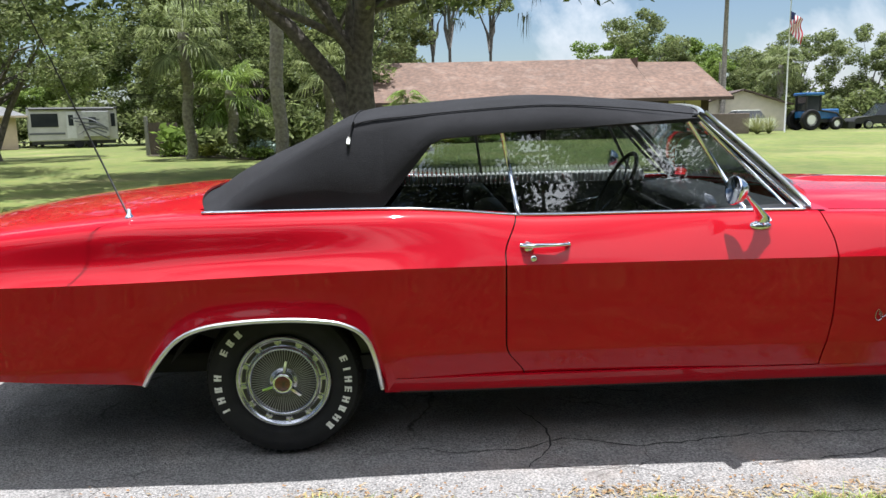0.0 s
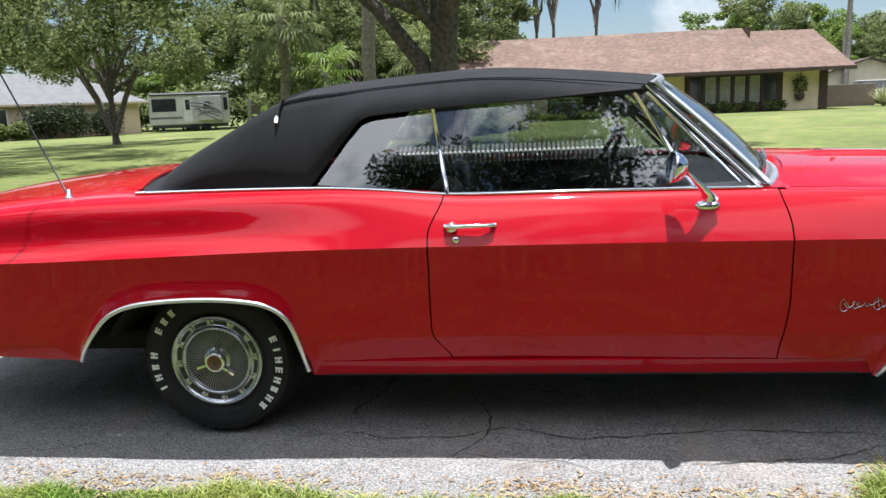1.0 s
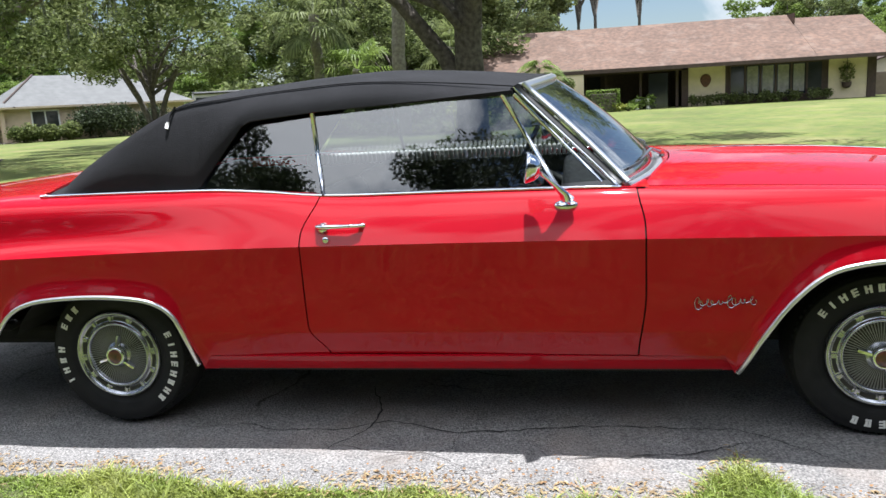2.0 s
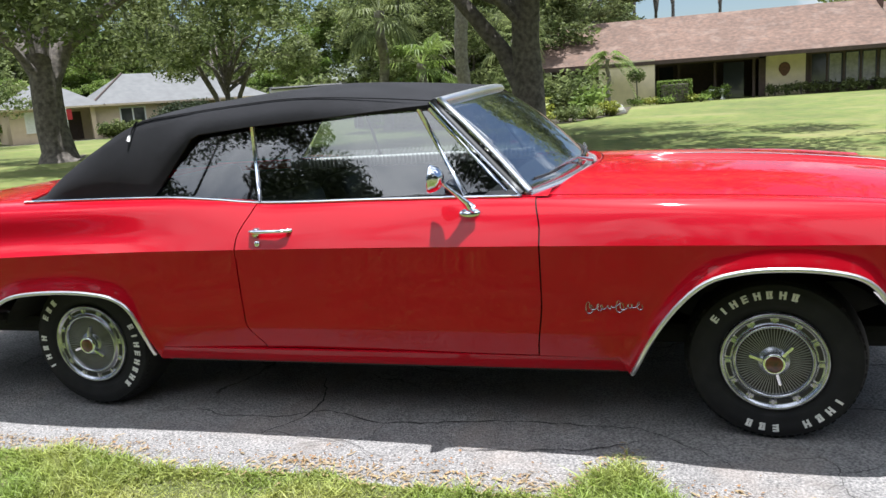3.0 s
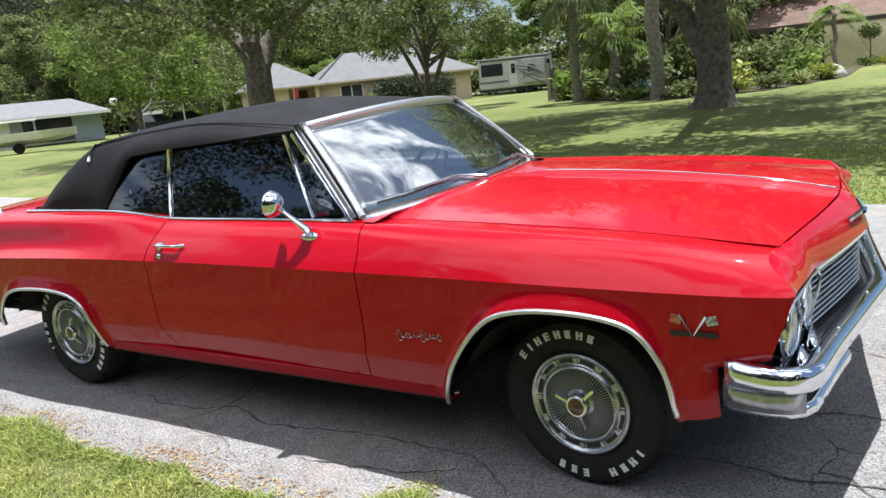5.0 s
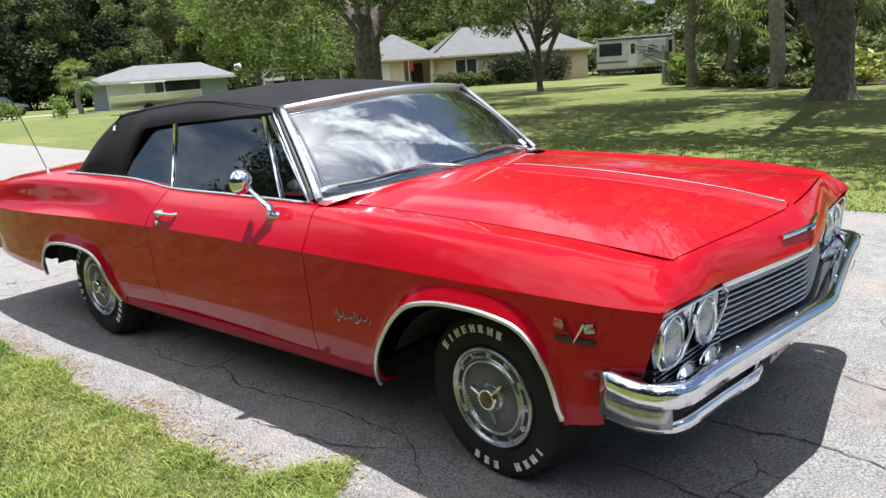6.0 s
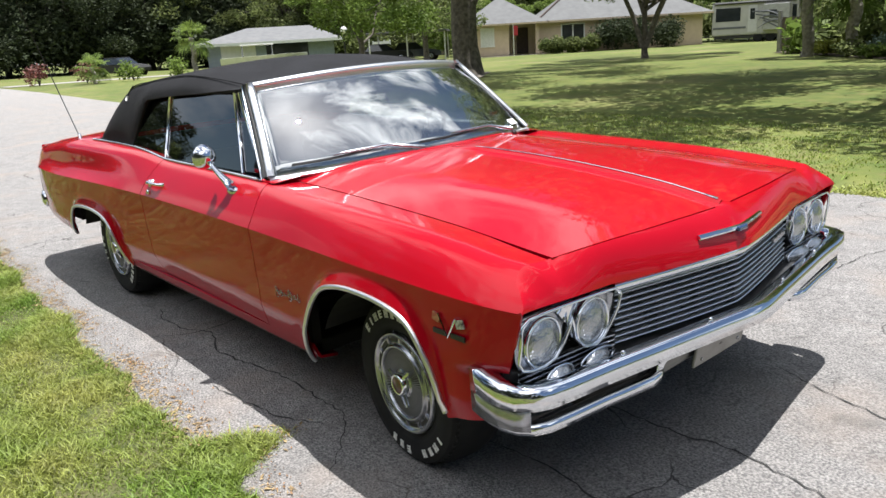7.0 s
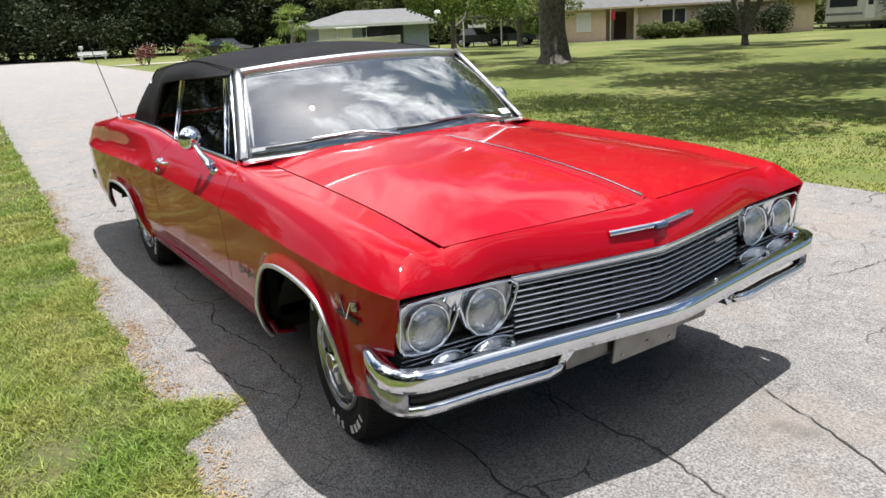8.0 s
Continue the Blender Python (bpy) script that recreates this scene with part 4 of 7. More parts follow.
# ---- headlights, grille, bumper ----
GRILLE = mat("dark_grille", (0.02, 0.02, 0.021), (0.035, 0.035, 0.036), 10.0, 0.5)
for s in (-1, 1):
    # one chrome outline round each pair of lamps, with a vee between them
    front = lambda y: lip(y) - 0.004
    outline = [(0.548, 0.742), (0.556, 0.700), (0.574, 0.655), (0.602, 0.618), (0.640, 0.600), (0.690, 0.612), (0.728, 0.650), (0.745, 0.695), (0.752, 0.722), (0.762, 0.695), (0.778, 0.650), (0.812, 0.614), (0.855, 0.602), (0.905, 0.604), (0.936, 0.614), (0.946, 0.640), (0.947, 0.700), (0.940, 0.745), (0.915, 0.763), (0.85, 0.766), (0.75, 0.766), (0.65, 0.764), (0.57, 0.762), (0.548, 0.742)]
    bz = part("headlight_bezel", tube(bmesh.new(), [(front(y) - 0.010 * (z < 0.66), s * y, z) for y, z in outline], 0.0055, 8, False), CHROME, car, "chrome outline round the paired headlights", smooth=True)
    bm = bmesh.new()
    grid(bm, [[(front(y) - 0.004 - 0.012 * k, s * y, 0.764 - k * (0.052 * math.exp(-((abs(y - 0.752) / 0.030) ** 2)) + 0.012)) for y in [0.56 + 0.38 * i / 30 for i in range(31)]] for k in (0, 0.5, 1.0)])
    bmesh.ops.recalc_face_normals(bm, faces=bm.faces[:])
    part("bezel_web", bm, CHROME, bz, smooth=True)
    bm = bmesh.new()
    bm.faces.new([bm.verts.new((front(y) - 0.026, s * y, z)) for y, z in outline[:-1]])
    part("bezel_plate", bm, STEEL, bz, "satin silver bezel plate")
    for y, x, z in ((0.846, 3.690, 0.670), (0.652, 3.708, 0.676)):
        bm = bmesh.new()
        lathe(bm, [(0.074, -0.04), (0.077, 0.000), (0.076, 0.008), (0.072, 0.011), (0.068, 0.004), (0.0655, -0.004)], 40, "x")
        part("lamp_ring", bm, CHROME, bz, "chrome lamp ring", smooth=True, m=pose(x, s * y, z))
        bm = bmesh.new()
        lathe(bm, [(0.067, -0.004), (0.058, 0.008), (0.042, 0.016), (0.02, 0.021), (0.0005, 0.022)], 40, "x")
        part("lamp_lens", bm, LAMP_GLASS, bz, "ribbed clear glass lens", smooth=True, m=pose(x, s * y, z))
ys_g = [-0.935 + 1.87 * i / 40 for i in range(41)]
bm = bmesh.new()
grid(bm, [[(lip(y) - 0.085, y, z) for y in ys_g] for z in (0.40, 0.55, 0.77)])
solid(part("grille_backing", bm, GRILLE, car, "black grille backing", smooth=True), 0.01)
ys_b = [-0.545 + 1.09 * i / 24 for i in range(25)]
for k in range(9):
    z = 0.728 - k * 0.0195
    bm = bmesh.new()
    grid(bm, [[(lip(y) - 0.030 - dx, y, z + dz) for y in ys_b] for dx, dz in ((0.018, 0.0026), (0.0, 0.0026), (-0.002, 0.0), (0.0, -0.0026), (0.018, -0.0026))])
    bmesh.ops.recalc_face_normals(bm, faces=bm.faces[:])
    part("grille_bar", bm, TRIM, car, "polished grille bar")
for y in (-0.36, -0.18, 0.0, 0.18, 0.36):
    part("grille_divider", boxed(lip(y) - 0.07, lip(y) - 0.045, y - 0.003, y + 0.003, 0.56, 0.74), GRILLE, car)
bm = bmesh.new()
grid(bm, [[(lip(y) - 0.012 - dx, y, z) for y in [-0.56 + 1.12 * i / 24 for i in range(25)]] for dx, z in ((0.03, 0.776), (0.0, 0.770), (-0.002, 0.755), (0.004, 0.741), (0.03, 0.737))])
bmesh.ops.recalc_face_normals(bm, faces=bm.faces[:])
part("grille_header_bar", bm, CHROME, car, "broad chrome bar over the grille", smooth=True)
for s in (-1, 1):
    bm = bmesh.new()
    for k in range(3):
        yy = 0.37 + k * 0.045
        box(bm, lip(yy) - 0.03, lip(yy) - 0.018, s * yy - 0.017, s * yy + 0.017, 0.685, 0.699)
    if s > 0:
        part("grille_badge", bm, STEEL, car, "small chrome script badge")
    else:
        bm.free()
    for k in range(4):
        z = 0.600 - k * 0.016
        bm = bmesh.new()
        tube(bm, [(lip(y) - 0.03, s * y, z) for y in [0.545 + 0.39 * i / 10 for i in range(11)]], 0.0035, 6)
        part("lower_grille_bar", bm, STEEL, car, smooth=True)
    for y, w in ((0.80, 0.055), (0.64, 0.075)):
        bm = bmesh.new()
        lathe(bm, [(1.0, 0.0), (0.97, 0.010), (0.8, 0.016), (0.4, 0.022), (0.001, 0.024)], 28, "x")
        bmesh.ops.transform(bm, matrix=Matrix.Diagonal((1, w, 0.026, 1)), verts=bm.verts[:])
        part("parking_lamp", bm, LAMP_GLASS, car, "oval parking lamp lens", smooth=True, m=pose(lip(y) - 0.012, s * y, 0.560, 0, -12, -s * 14))
        bm = bmesh.new()
        tube(bm, [(lip(y) - 0.008, s * y + 1.04 * w * math.cos(2 * math.pi * k / 20), 0.560 + 0.028 * math.sin(2 * math.pi * k / 20)) for k in range(21)], 0.0045, 6, False)
        part("parking_lamp_rim", bm, CHROME, car, smooth=True)


def sweep(bm, path, sect, zc):
    """Sweeps a closed section (outwards, up) along a plan path."""
    rows = []
    n = len(path)
    for i, (x, y) in enumerate(path):
        a, b = path[max(i - 1, 0)], path[min(i + 1, n - 1)]
        t = Vector((b[0] - a[0], b[1] - a[1], 0)).normalized()
        o = Vector((t.y, -t.x, 0))
        f = abs(2 * i / (n - 1) - 1)
        rows.append([(x + o.x * u, y + o.y * u, zc(f) + w) for u, w in sect(f)])
    vv = grid(bm, rows, close=True)
    bm.faces.new(vv[0])
    bm.faces.new(vv[-1][::-1])
    bmesh.ops.recalc_face_normals(bm, faces=bm.faces[:])
    return bm


half_path = [(3.545, 0.946), (3.575, 0.954), (3.615, 0.962), (3.66, 0.966), (3.70, 0.958), (3.727, 0.938), (3.742, 0.905), (3.750, 0.85), (3.757, 0.79), (3.766, 0.70), (3.780, 0.60), (3.795, 0.50), (3.810, 0.40), (3.825, 0.30), (3.840, 0.20), (3.856, 0.10), (3.866, 0.03)]
bump_path = [(x, y + 0.012) for x, y in half_path] + [(x, -y) for x, y in half_path[::-1]]
bump_sect = lambda f: tuple((u, w * (0.80 + 0.22 * f**4)) for u, w in ((-0.045, 0.034), (-0.012, 0.038), (0.012, 0.032), (0.027, 0.015), (0.030, -0.004), (0.022, -0.023), (0.004, -0.036), (-0.02, -0.040), (-0.045, -0.036)))
front_bumper = part("front_bumper", sweep(bmesh.new(), bump_path, bump_sect, lambda f: 0.552 + 0.014 * f**4), CHROME, car, "vee-shaped chrome front bumper", smooth=True)
for s in (-1, 1):
    lower = [(x, s * y) for x, y in half_path[:12]] + [(3.79, s * 0.46), (3.775, s * 0.43)]
    if s < 0:
        lower = lower[::-1]
    part("lower_blade", sweep(bmesh.new(), lower, lambda f: ((-0.03, 0.010), (0.0, 0.012), (0.014, 0.006), (0.016, -0.004), (0.008, -0.016), (-0.03, -0.018)), lambda f: 0.462), CHROME, front_bumper, "chrome lower bumper blade", smooth=True)
    endp = [(x - 0.006, s * (y - 0.006)) for x, y in half_path[:6]]
    if s < 0:
        endp = endp[::-1]
    part("bumper_end", sweep(bmesh.new(), endp, lambda f: ((-0.045, 0.04), (-0.016, 0.04), (-0.014, 0.0), (-0.016, -0.045), (-0.045, -0.045)), lambda f: 0.503), STEEL, front_bumper, "recessed steel bumper end", smooth=True)
    for k in range(4):
        bm = bmesh.new()
        tube(bm, [(x - 0.02, s * y, 0.482 + k * 0.012) for x, y in half_path[5:12]], 0.004, 6)
        part("bumper_slot_bar", bm, GRILLE, front_bumper)
    bm = bmesh.new()
    v = [bm.verts.new(p) for p in ((3.80, s * 0.40, 0.52), (3.80, s * 0.34, 0.52), (3.775, s * 0.46, 0.43), (3.775, s * 0.42, 0.425), (3.74, s * 0.40, 0.52), (3.74, s * 0.34, 0.52), (3.73, s * 0.46, 0.43), (3.73, s * 0.42, 0.425))]
    for q in ((0, 1, 3, 2), (4, 6, 7, 5), (0, 2, 6, 4), (1, 5, 7, 3), (2, 3, 7, 6), (0, 4, 5, 1)):
        bm.faces.new([v[i] for i in q])
    bmesh.ops.recalc_face_normals(bm, faces=bm.faces[:])
    part("bumper_guard", bm, CHROME, front_bumper, "chrome bumper guard")
    for k in range(2):
        part("bumper_bolt", lathe(bmesh.new(), [(0.008, 0), (0.008, 0.006), (0.004, 0.009), (0.0005, 0.009)], 12, "x"), CHROME, front_bumper, smooth=True, m=pose(3.852 if k else 3.795, s * (0.24 if k else 0.62), 0.590))
part("front_valance", boxed(3.66, 3.735, -0.36, 0.36, 0.385, 0.52, 0.02), mat("grey_valance", (0.26, 0.26, 0.25), (0.17, 0.17, 0.165), 8.0, 0.45, 0.3), car, "grey lower valance")
plate = part("plate_holder", boxed(-0.006, 0.006, -0.16, 0.16, -0.075, 0.075, 0.004), mat("bare_metal_plate", (0.30, 0.30, 0.29), (0.22, 0.22, 0.21), 12.0, 0.40, 0.5), car, "blank bare metal front plate", m=pose(3.758, 0.0, 0.432, 0, 10, 0))
for y in (-0.12, 0.12):
    part("plate_bolt", lathe(bmesh.new(), [(0.007, 0), (0.006, 0.004), (0.0005, 0.005)], 10, "x"), STEEL, plate, m=pose(0.006, y, -0.05))

# unseen dark sheets added under hood and bumper to stop light leaks
for s in (-1, 1):
    bm = bmesh.new()
    grid(bm, [[(x, s * (hood_edge(x) + dy), edge_z(x) - 0.045) for x in spread(2.12, 3.60, 0.1)] for dy in (-0.05, 0.06)])
    solid(part("hood_gutter", bm, DARK, car), 0.004)
    bm = bmesh.new()
    grid(bm, [[(x, s * y, 0.60) for x in (3.36, 3.55, 3.68)] for y in (0.70, 0.93)])
    solid(part("wing_inner", bm, DARK, car), 0.004)
bm = bmesh.new()
grid(bm, [[(hood_front(y) + dx, y, hood_z(hood_front(y), y) - 0.062) for y in [-0.74 + 1.48 * i / 20 for i in range(21)]] for dx in (-0.05, 0.012)])
solid(part("hood_front_gutter", bm, DARK, car), 0.004)
part("firewall", boxed(2.05, 2.45, -0.78, 0.78, 0.86, 0.89), DARK, car)
part("engine_bay", boxed(2.25, 3.68, -0.72, 0.72, 0.56, 0.60), DARK, car)
bm = bmesh.new()
grid(bm, [[(lip(y) - dx, y, z) for y in ys_g] for dx, z in ((0.16, 0.54), (0.02, 0.545), (-0.035, 0.535))])
part("bumper_filler", bm, GRILLE, car)

# rear bumper
rear_path = [(-1.44, -0.885), (-1.50, -0.88), (-1.56, -0.85), (-1.60, -0.77), (-1.615, -0.5), (-1.62, 0.0), (-1.615, 0.5), (-1.60, 0.77), (-1.56, 0.85), (-1.50, 0.88), (-1.44, 0.885)]
part("rear_bumper", sweep(bmesh.new(), rear_path, lambda f: ((0.03, 0.055), (-0.008, 0.06), (-0.024, 0.03), (-0.024, -0.03), (-0.008, -0.06), (0.03, -0.055)), lambda f: 0.50), CHROME, car, "chrome rear bumper", smooth=True)


# ---- badges ----
for s in (-1, 1):
    def on_side(x, z, lift):
        return (x, s * (side_y(x, z) + lift), z)
    bm = bmesh.new()
    pts = []
    for k in range(120):
        t = k / 119
        amp = (0.024, 0.010, 0.015, 0.009, 0.008, 0.004, 0.024, 0.015, 0.009, 0.008, 0.017, 0.003)[min(int(t * 11.5), 11)]
        u = 2 * math.pi * 11.5 * t
        pts.append(on_side(2.340 + 0.21 * t + 0.55 * amp * math.sin(u + 1.3) + 0.004 * math.sin(u * 0.5), 0.566 + 0.012 * t + amp * math.sin(u), 0.004))
    tube(bm, pts, 0.0014, 5)
    part("wing_script", bm, STEEL, car, "chrome script ornament")
    badge = part("wing_badge", bmesh.new(), CHROME, car, "chrome vee badge with two crossed flags")
    bm = bmesh.new()
    tube(bm, [on_side(3.412, 0.736, 0.006), on_side(3.448, 0.668, 0.008), on_side(3.486, 0.732, 0.006)], 0.0042, 6)
    bm.to_mesh(badge.data)
    bm.free()
    for (a, b), nm, mt in (((3.384, 3.412), "flag", mat("badge_red", (0.35, 0.02, 0.02), (0.5, 0.3, 0.2), 90.0, 0.3, 0.4)), ((3.486, 3.518), "checker_flag", mat("badge_check", (0.7, 0.7, 0.7), (0.03, 0.03, 0.03), 110.0, 0.3, 0.4))):
        y = side_y(3.44, 0.72)
        part(nm, boxed(-0.016, 0.016, -0.003, 0.003, -0.013, 0.013), mt, badge, m=pose((a + b) / 2, s * (y + 0.004), 0.719, 0, 14 if nm == "flag" else -14, 0))
    for a, b in ((3.380, 3.438), (3.458, 3.518)):
        part("badge_bar", boxed(a, b, s * (side_y(3.44, 0.68) + 0.004) - 0.003, s * (side_y(3.44, 0.68) + 0.004) + 0.003, 0.667, 0.682), BLACK, badge)
em = part("nose_emblem", bmesh.new(), CHROME, car, "chrome bar emblem with blue centre")
bm = bmesh.new()
tube(bm, [(3.824 - 0.034 * abs(f) ** 1.2, f * 0.195 - 0.02, 0.841) for f in [-1 + i / 8 for i in range(17)]], 0.011, 8, True, 0.8)
bm.to_mesh(em.data)
bm.free()
part("emblem_centre", boxed(3.820, 3.840, -0.048, 0.008, 0.830, 0.847, 0.005), mat("blue_enamel", (0.02, 0.055, 0.15), (0.015, 0.04, 0.11), 20.0, 0.2, coat=1.0), em, "blue enamel centre")

# ---- door handles, mirror, aerial, wipers ----
for s in (-1, 1):
    y = s * (upper(1.04, 0.42)[0] + 0.002)
    h = part("door_handle", tube(bmesh.new(), [(0.955, y + s * 0.004, 0.872), (0.965, y + s * 0.026, 0.874), (1.0, y + s * 0.034, 0.875), (1.08, y + s * 0.034, 0.876), (1.125, y + s * 0.026, 0.875), (1.135, y + s * 0.002, 0.872)], [0.010, 0.014, 0.012, 0.009, 0.010, 0.011], 10, True, 0.8), CHROME, car, "chrome door handle", smooth=True)
    bm = bmesh.new()
    lathe(bm, [(0.021, -0.01), (0.021, 0.018), (0.016, 0.026), (0.0005, 0.028)], 24)
    part("push_button", bm, CHROME, h, smooth=True, m=pose(0.978, y, 0.866, 0, 0, 180 if s < 0 else 0))
    bm = bmesh.new()
    lathe(bm, [(0.013, -0.004), (0.013, 0.004), (0.008, 0.007), (0.0005, 0.007)], 20)
    part("door_lock", bm, CHROME, car, "chrome door lock", smooth=True, m=pose(0.995, s * (upper(1.0, 0.12)[0] + 0.006), 0.826, 0, 0, 180 if s < 0 else 0))
for s in (-1, 1):
    mirror = part("wing_mirror", tube(bmesh.new(), [(1.905, s * 0.880, 0.945), (1.890, s * 0.892, 0.968), (1.862, s * 0.908, 1.000), (1.832, s * 0.918, 1.030), (1.812, s * 0.920, 1.048)], [0.034, 0.025, 0.017, 0.012, 0.014], 12, True, 0.55), CHROME, car, "round chrome wing mirror", smooth=True)
    bm = bmesh.new()
    lathe(bm, [(0.0005, -0.030), (0.018, -0.028), (0.034, -0.019), (0.046, -0.004), (0.054, 0.016), (0.057, 0.024), (0.055, 0.029), (0.051, 0.026), (0.0005, 0.023)], 40)
    part("mirror_head", bm, CHROME, mirror, smooth=True, m=pose(1.788, s * 0.920, 1.066, 6, 0, 97 if s < 0 else 83))
    bm = bmesh.new()
    lathe(bm, [(0.044, -0.004), (0.044, 0.005), (0.038, 0.010), (0.026, 0.016), (0.0005, 0.018)], 32, "z")
    bmesh.ops.transform(bm, matrix=Matrix.Diagonal((1.0, 0.5, 1, 1)), verts=bm.verts[:])
    part("mirror_foot", bm, CHROME, mirror, smooth=True, m=pose(1.900, s * (upper(1.9, 0.66)[0] - 0.002), upper(1.9, 0.66)[1] - 0.002, -s * 42, 0, 0))
aerial = part("radio_aerial", tube(bmesh.new(), [(-0.57, -0.785, 1.012), (-0.70, -0.85, 1.42), (-0.86, -0.93, 1.92)], [0.0042, 0.0034, 0.0022], 6), BLACK, car, "thin steel whip aerial", smooth=True)
bm = bmesh.new()
lathe(bm, [(0.018, -0.006), (0.016, 0.006), (0.009, 0.014), (0.007, 0.034), (0.0005, 0.036)], 18, "z")
part("aerial_base", bm, CHROME, aerial, smooth=True, m=pose(-0.568, -0.784, 1.006))


def ws_point(f, t, lift=0.012):
    p = ws_base(f) + (ws_top(f) - ws_base(f)) * t
    return p + Vector((0.75, 0, 0.66)) * lift


for f0, f1, fp in ((-0.88, -0.34, -0.12), (-0.10, 0.50, 0.72)):
    blade = part("wiper", tube(bmesh.new(), [ws_point(f0 + (f1 - f0) * k / 8, 0.085 + 0.045 * k / 8 - 0.02 * math.sin(math.pi * k / 8), 0.012) for k in range(9)], 0.0055, 6), BLACK, car, "windshield wiper")
    part("wiper_arm", tube(bmesh.new(), [ws_point(f0 + 0.4 * (f1 - f0), 0.098, 0.022), ws_point((f0 + f1) / 2, 0.100, 0.026), ws_point(f1, 0.098, 0.030), ws_point(fp, 0.01, 0.026)], [0.004, 0.006, 0.0075, 0.011], 6), STEEL, blade, smooth=True)
    part("wiper_pivot", lathe(bmesh.new(), [(0.016, -0.01), (0.016, 0.012), (0.010, 0.02), (0.0005, 0.022)], 14, "z"), BLACK, blade, m=Matrix.Translation(ws_point(fp, -0.04, 0.012)))
bm = bmesh.new()
bm.faces.new([bm.verts.new(ws_point(f, t, 0.010)) for f, t in ((0.82, 0.07), (0.93, 0.07), (0.93, 0.14), (0.82, 0.14))])
part("inspection_sticker", bm, WHITE, car, "small white windshield sticker")

# ---- top seams ----
for s in (-1, 1):
    pts = [(x, s * (sh_y(x) + 0.032 - 0.0), max(top_z(x) - 0.055, rail_z(x) + 0.001) + 0.004) for x in spread(0.30, 1.78, 0.06)]
    part("top_seam", tube(bmesh.new(), pts, 0.0028, 6), CANVAS, car, smooth=True)
    part("binding_cord", tube(bmesh.new(), [(0.31, s * 0.667, 1.352), (0.297, s * 0.694, 1.318), (0.290, s * 0.711, 1.285)], 0.0045, 6), CANVAS, car, smooth=True)
    tip = part("binding_tip", tube(bmesh.new(), [(0.292, s * 0.703, 1.297), (0.290, s * 0.711, 1.285), (0.288, s * 0.718, 1.268)], [0.004, 0.008, 0.007], 8), WHITE, car, "white plastic binding tip", smooth=True)
pts = [(0.30, y, top_z(0.30) - 0.055 + 0.059 * math.sin(min(1, (1 - abs(y) / 0.67)) * math.pi / 2) ** 0.75) for y in [-0.67 + 1.34 * k / 28 for k in range(29)]]
part("rear_bow_seam", tube(bmesh.new(), pts, 0.0035, 6), CANVAS, car, smooth=True)

# ---- cabin ----
part("cabin_floor", boxed(-0.2, 2.2, -0.80, 0.80, 0.36, 0.42), DARK, car)
for s in (-1, 1):
    inner = part("door_lining", boxed(-0.1, 2.12, s * 0.755 - 0.02, s * 0.755 + 0.02, 0.40, 0.955, 0.01), VINYL, car, "black vinyl door lining")
    for k in range(58 if s > 0 else 0):
        x = 0.36 + k * 0.027
        part("pleat", boxed(x, x + 0.021, s * 0.745 - 0.030, s * 0.745 + 0.030, 0.950, 1.015, 0.012), WHITE_VINYL, inner)
    part("window_crank", tube(bmesh.new(), [(1.36, s * 0.735, 0.80), (1.36, s * 0.700, 0.80), (1.42, s * 0.695, 0.87), (1.42, s * 0.665, 0.875)], [0.016, 0.012, 0.008, 0.012], 8), CHROME, inner, "chrome window crank", smooth=True)
    part("door_pull", tube(bmesh.new(), [(1.52, s * 0.735, 0.83), (1.53, s * 0.695, 0.84), (1.66, s * 0.695, 0.86), (1.67, s * 0.735, 0.86)], 0.009, 8), CHROME, inner, "chrome door pull", smooth=True)
    seat = part("front_seat", boxed(1.02, 1.50, s * 0.38 - 0.30, s * 0.38 + 0.30, 0.42, 0.62, 0.05), VINYL, car, "black vinyl bucket seat", smooth=True)
    part("seat_back", boxed(-0.07, 0.07, -0.28, 0.28, 0.0, 0.44, 0.055), VINYL, seat, smooth=True, m=pose(1.00, s * 0.38, 0.55, 0, -16, 0))
rs = part("rear_seat", boxed(0.12, 0.62, -0.66, 0.66, 0.42, 0.60, 0.05), VINYL, car, "black vinyl rear bench", smooth=True)
part("seat_back", boxed(-0.07, 0.07, -0.66, 0.66, 0.0, 0.48, 0.055), VINYL, rs, smooth=True, m=pose(0.10, 0, 0.55, 0, -14, 0))
dash = part("dashboard", boxed(1.88, 2.26, -0.74, 0.74, 0.70, 0.955, 0.04), VINYL, car, "black padded dashboard", smooth=True)
part("dash_trim", boxed(1.872, 1.884, -0.66, 0.66, 0.80, 0.86, 0.003), STEEL, dash, "bright dash trim")
wheel = part("steering_wheel", bmesh.new(), BLACK, car, "thin-rimmed black steering wheel", m=pose(1.66, 0.38, 0.955, 0, -62, 0))
bm = bmesh.new()
tube(bm, [(0.20 * math.cos(2 * math.pi * k / 36), 0.20 * math.sin(2 * math.pi * k / 36), 0) for k in range(37)], 0.012, 8, False)
bm.to_mesh(wheel.data)
bm.free()
for a in (0.3, 2.84):
    part("wheel_spoke", tube(bmesh.new(), [(0.19 * math.cos(a), 0.19 * math.sin(a), 0), (0.03 * math.cos(a), 0.03 * math.sin(a), -0.03)], 0.010, 8, True, 0.5), STEEL, wheel, smooth=True)
part("steering_column", tube(bmesh.new(), [(0, 0, -0.03), (0, 0, -0.42)], 0.03, 12), BLACK, wheel, smooth=True)
rv = part("interior_mirror", boxed(1.86, 1.875, -0.10, 0.10, 1.26, 1.31, 0.006), CHROME, car, "interior rear-view mirror")
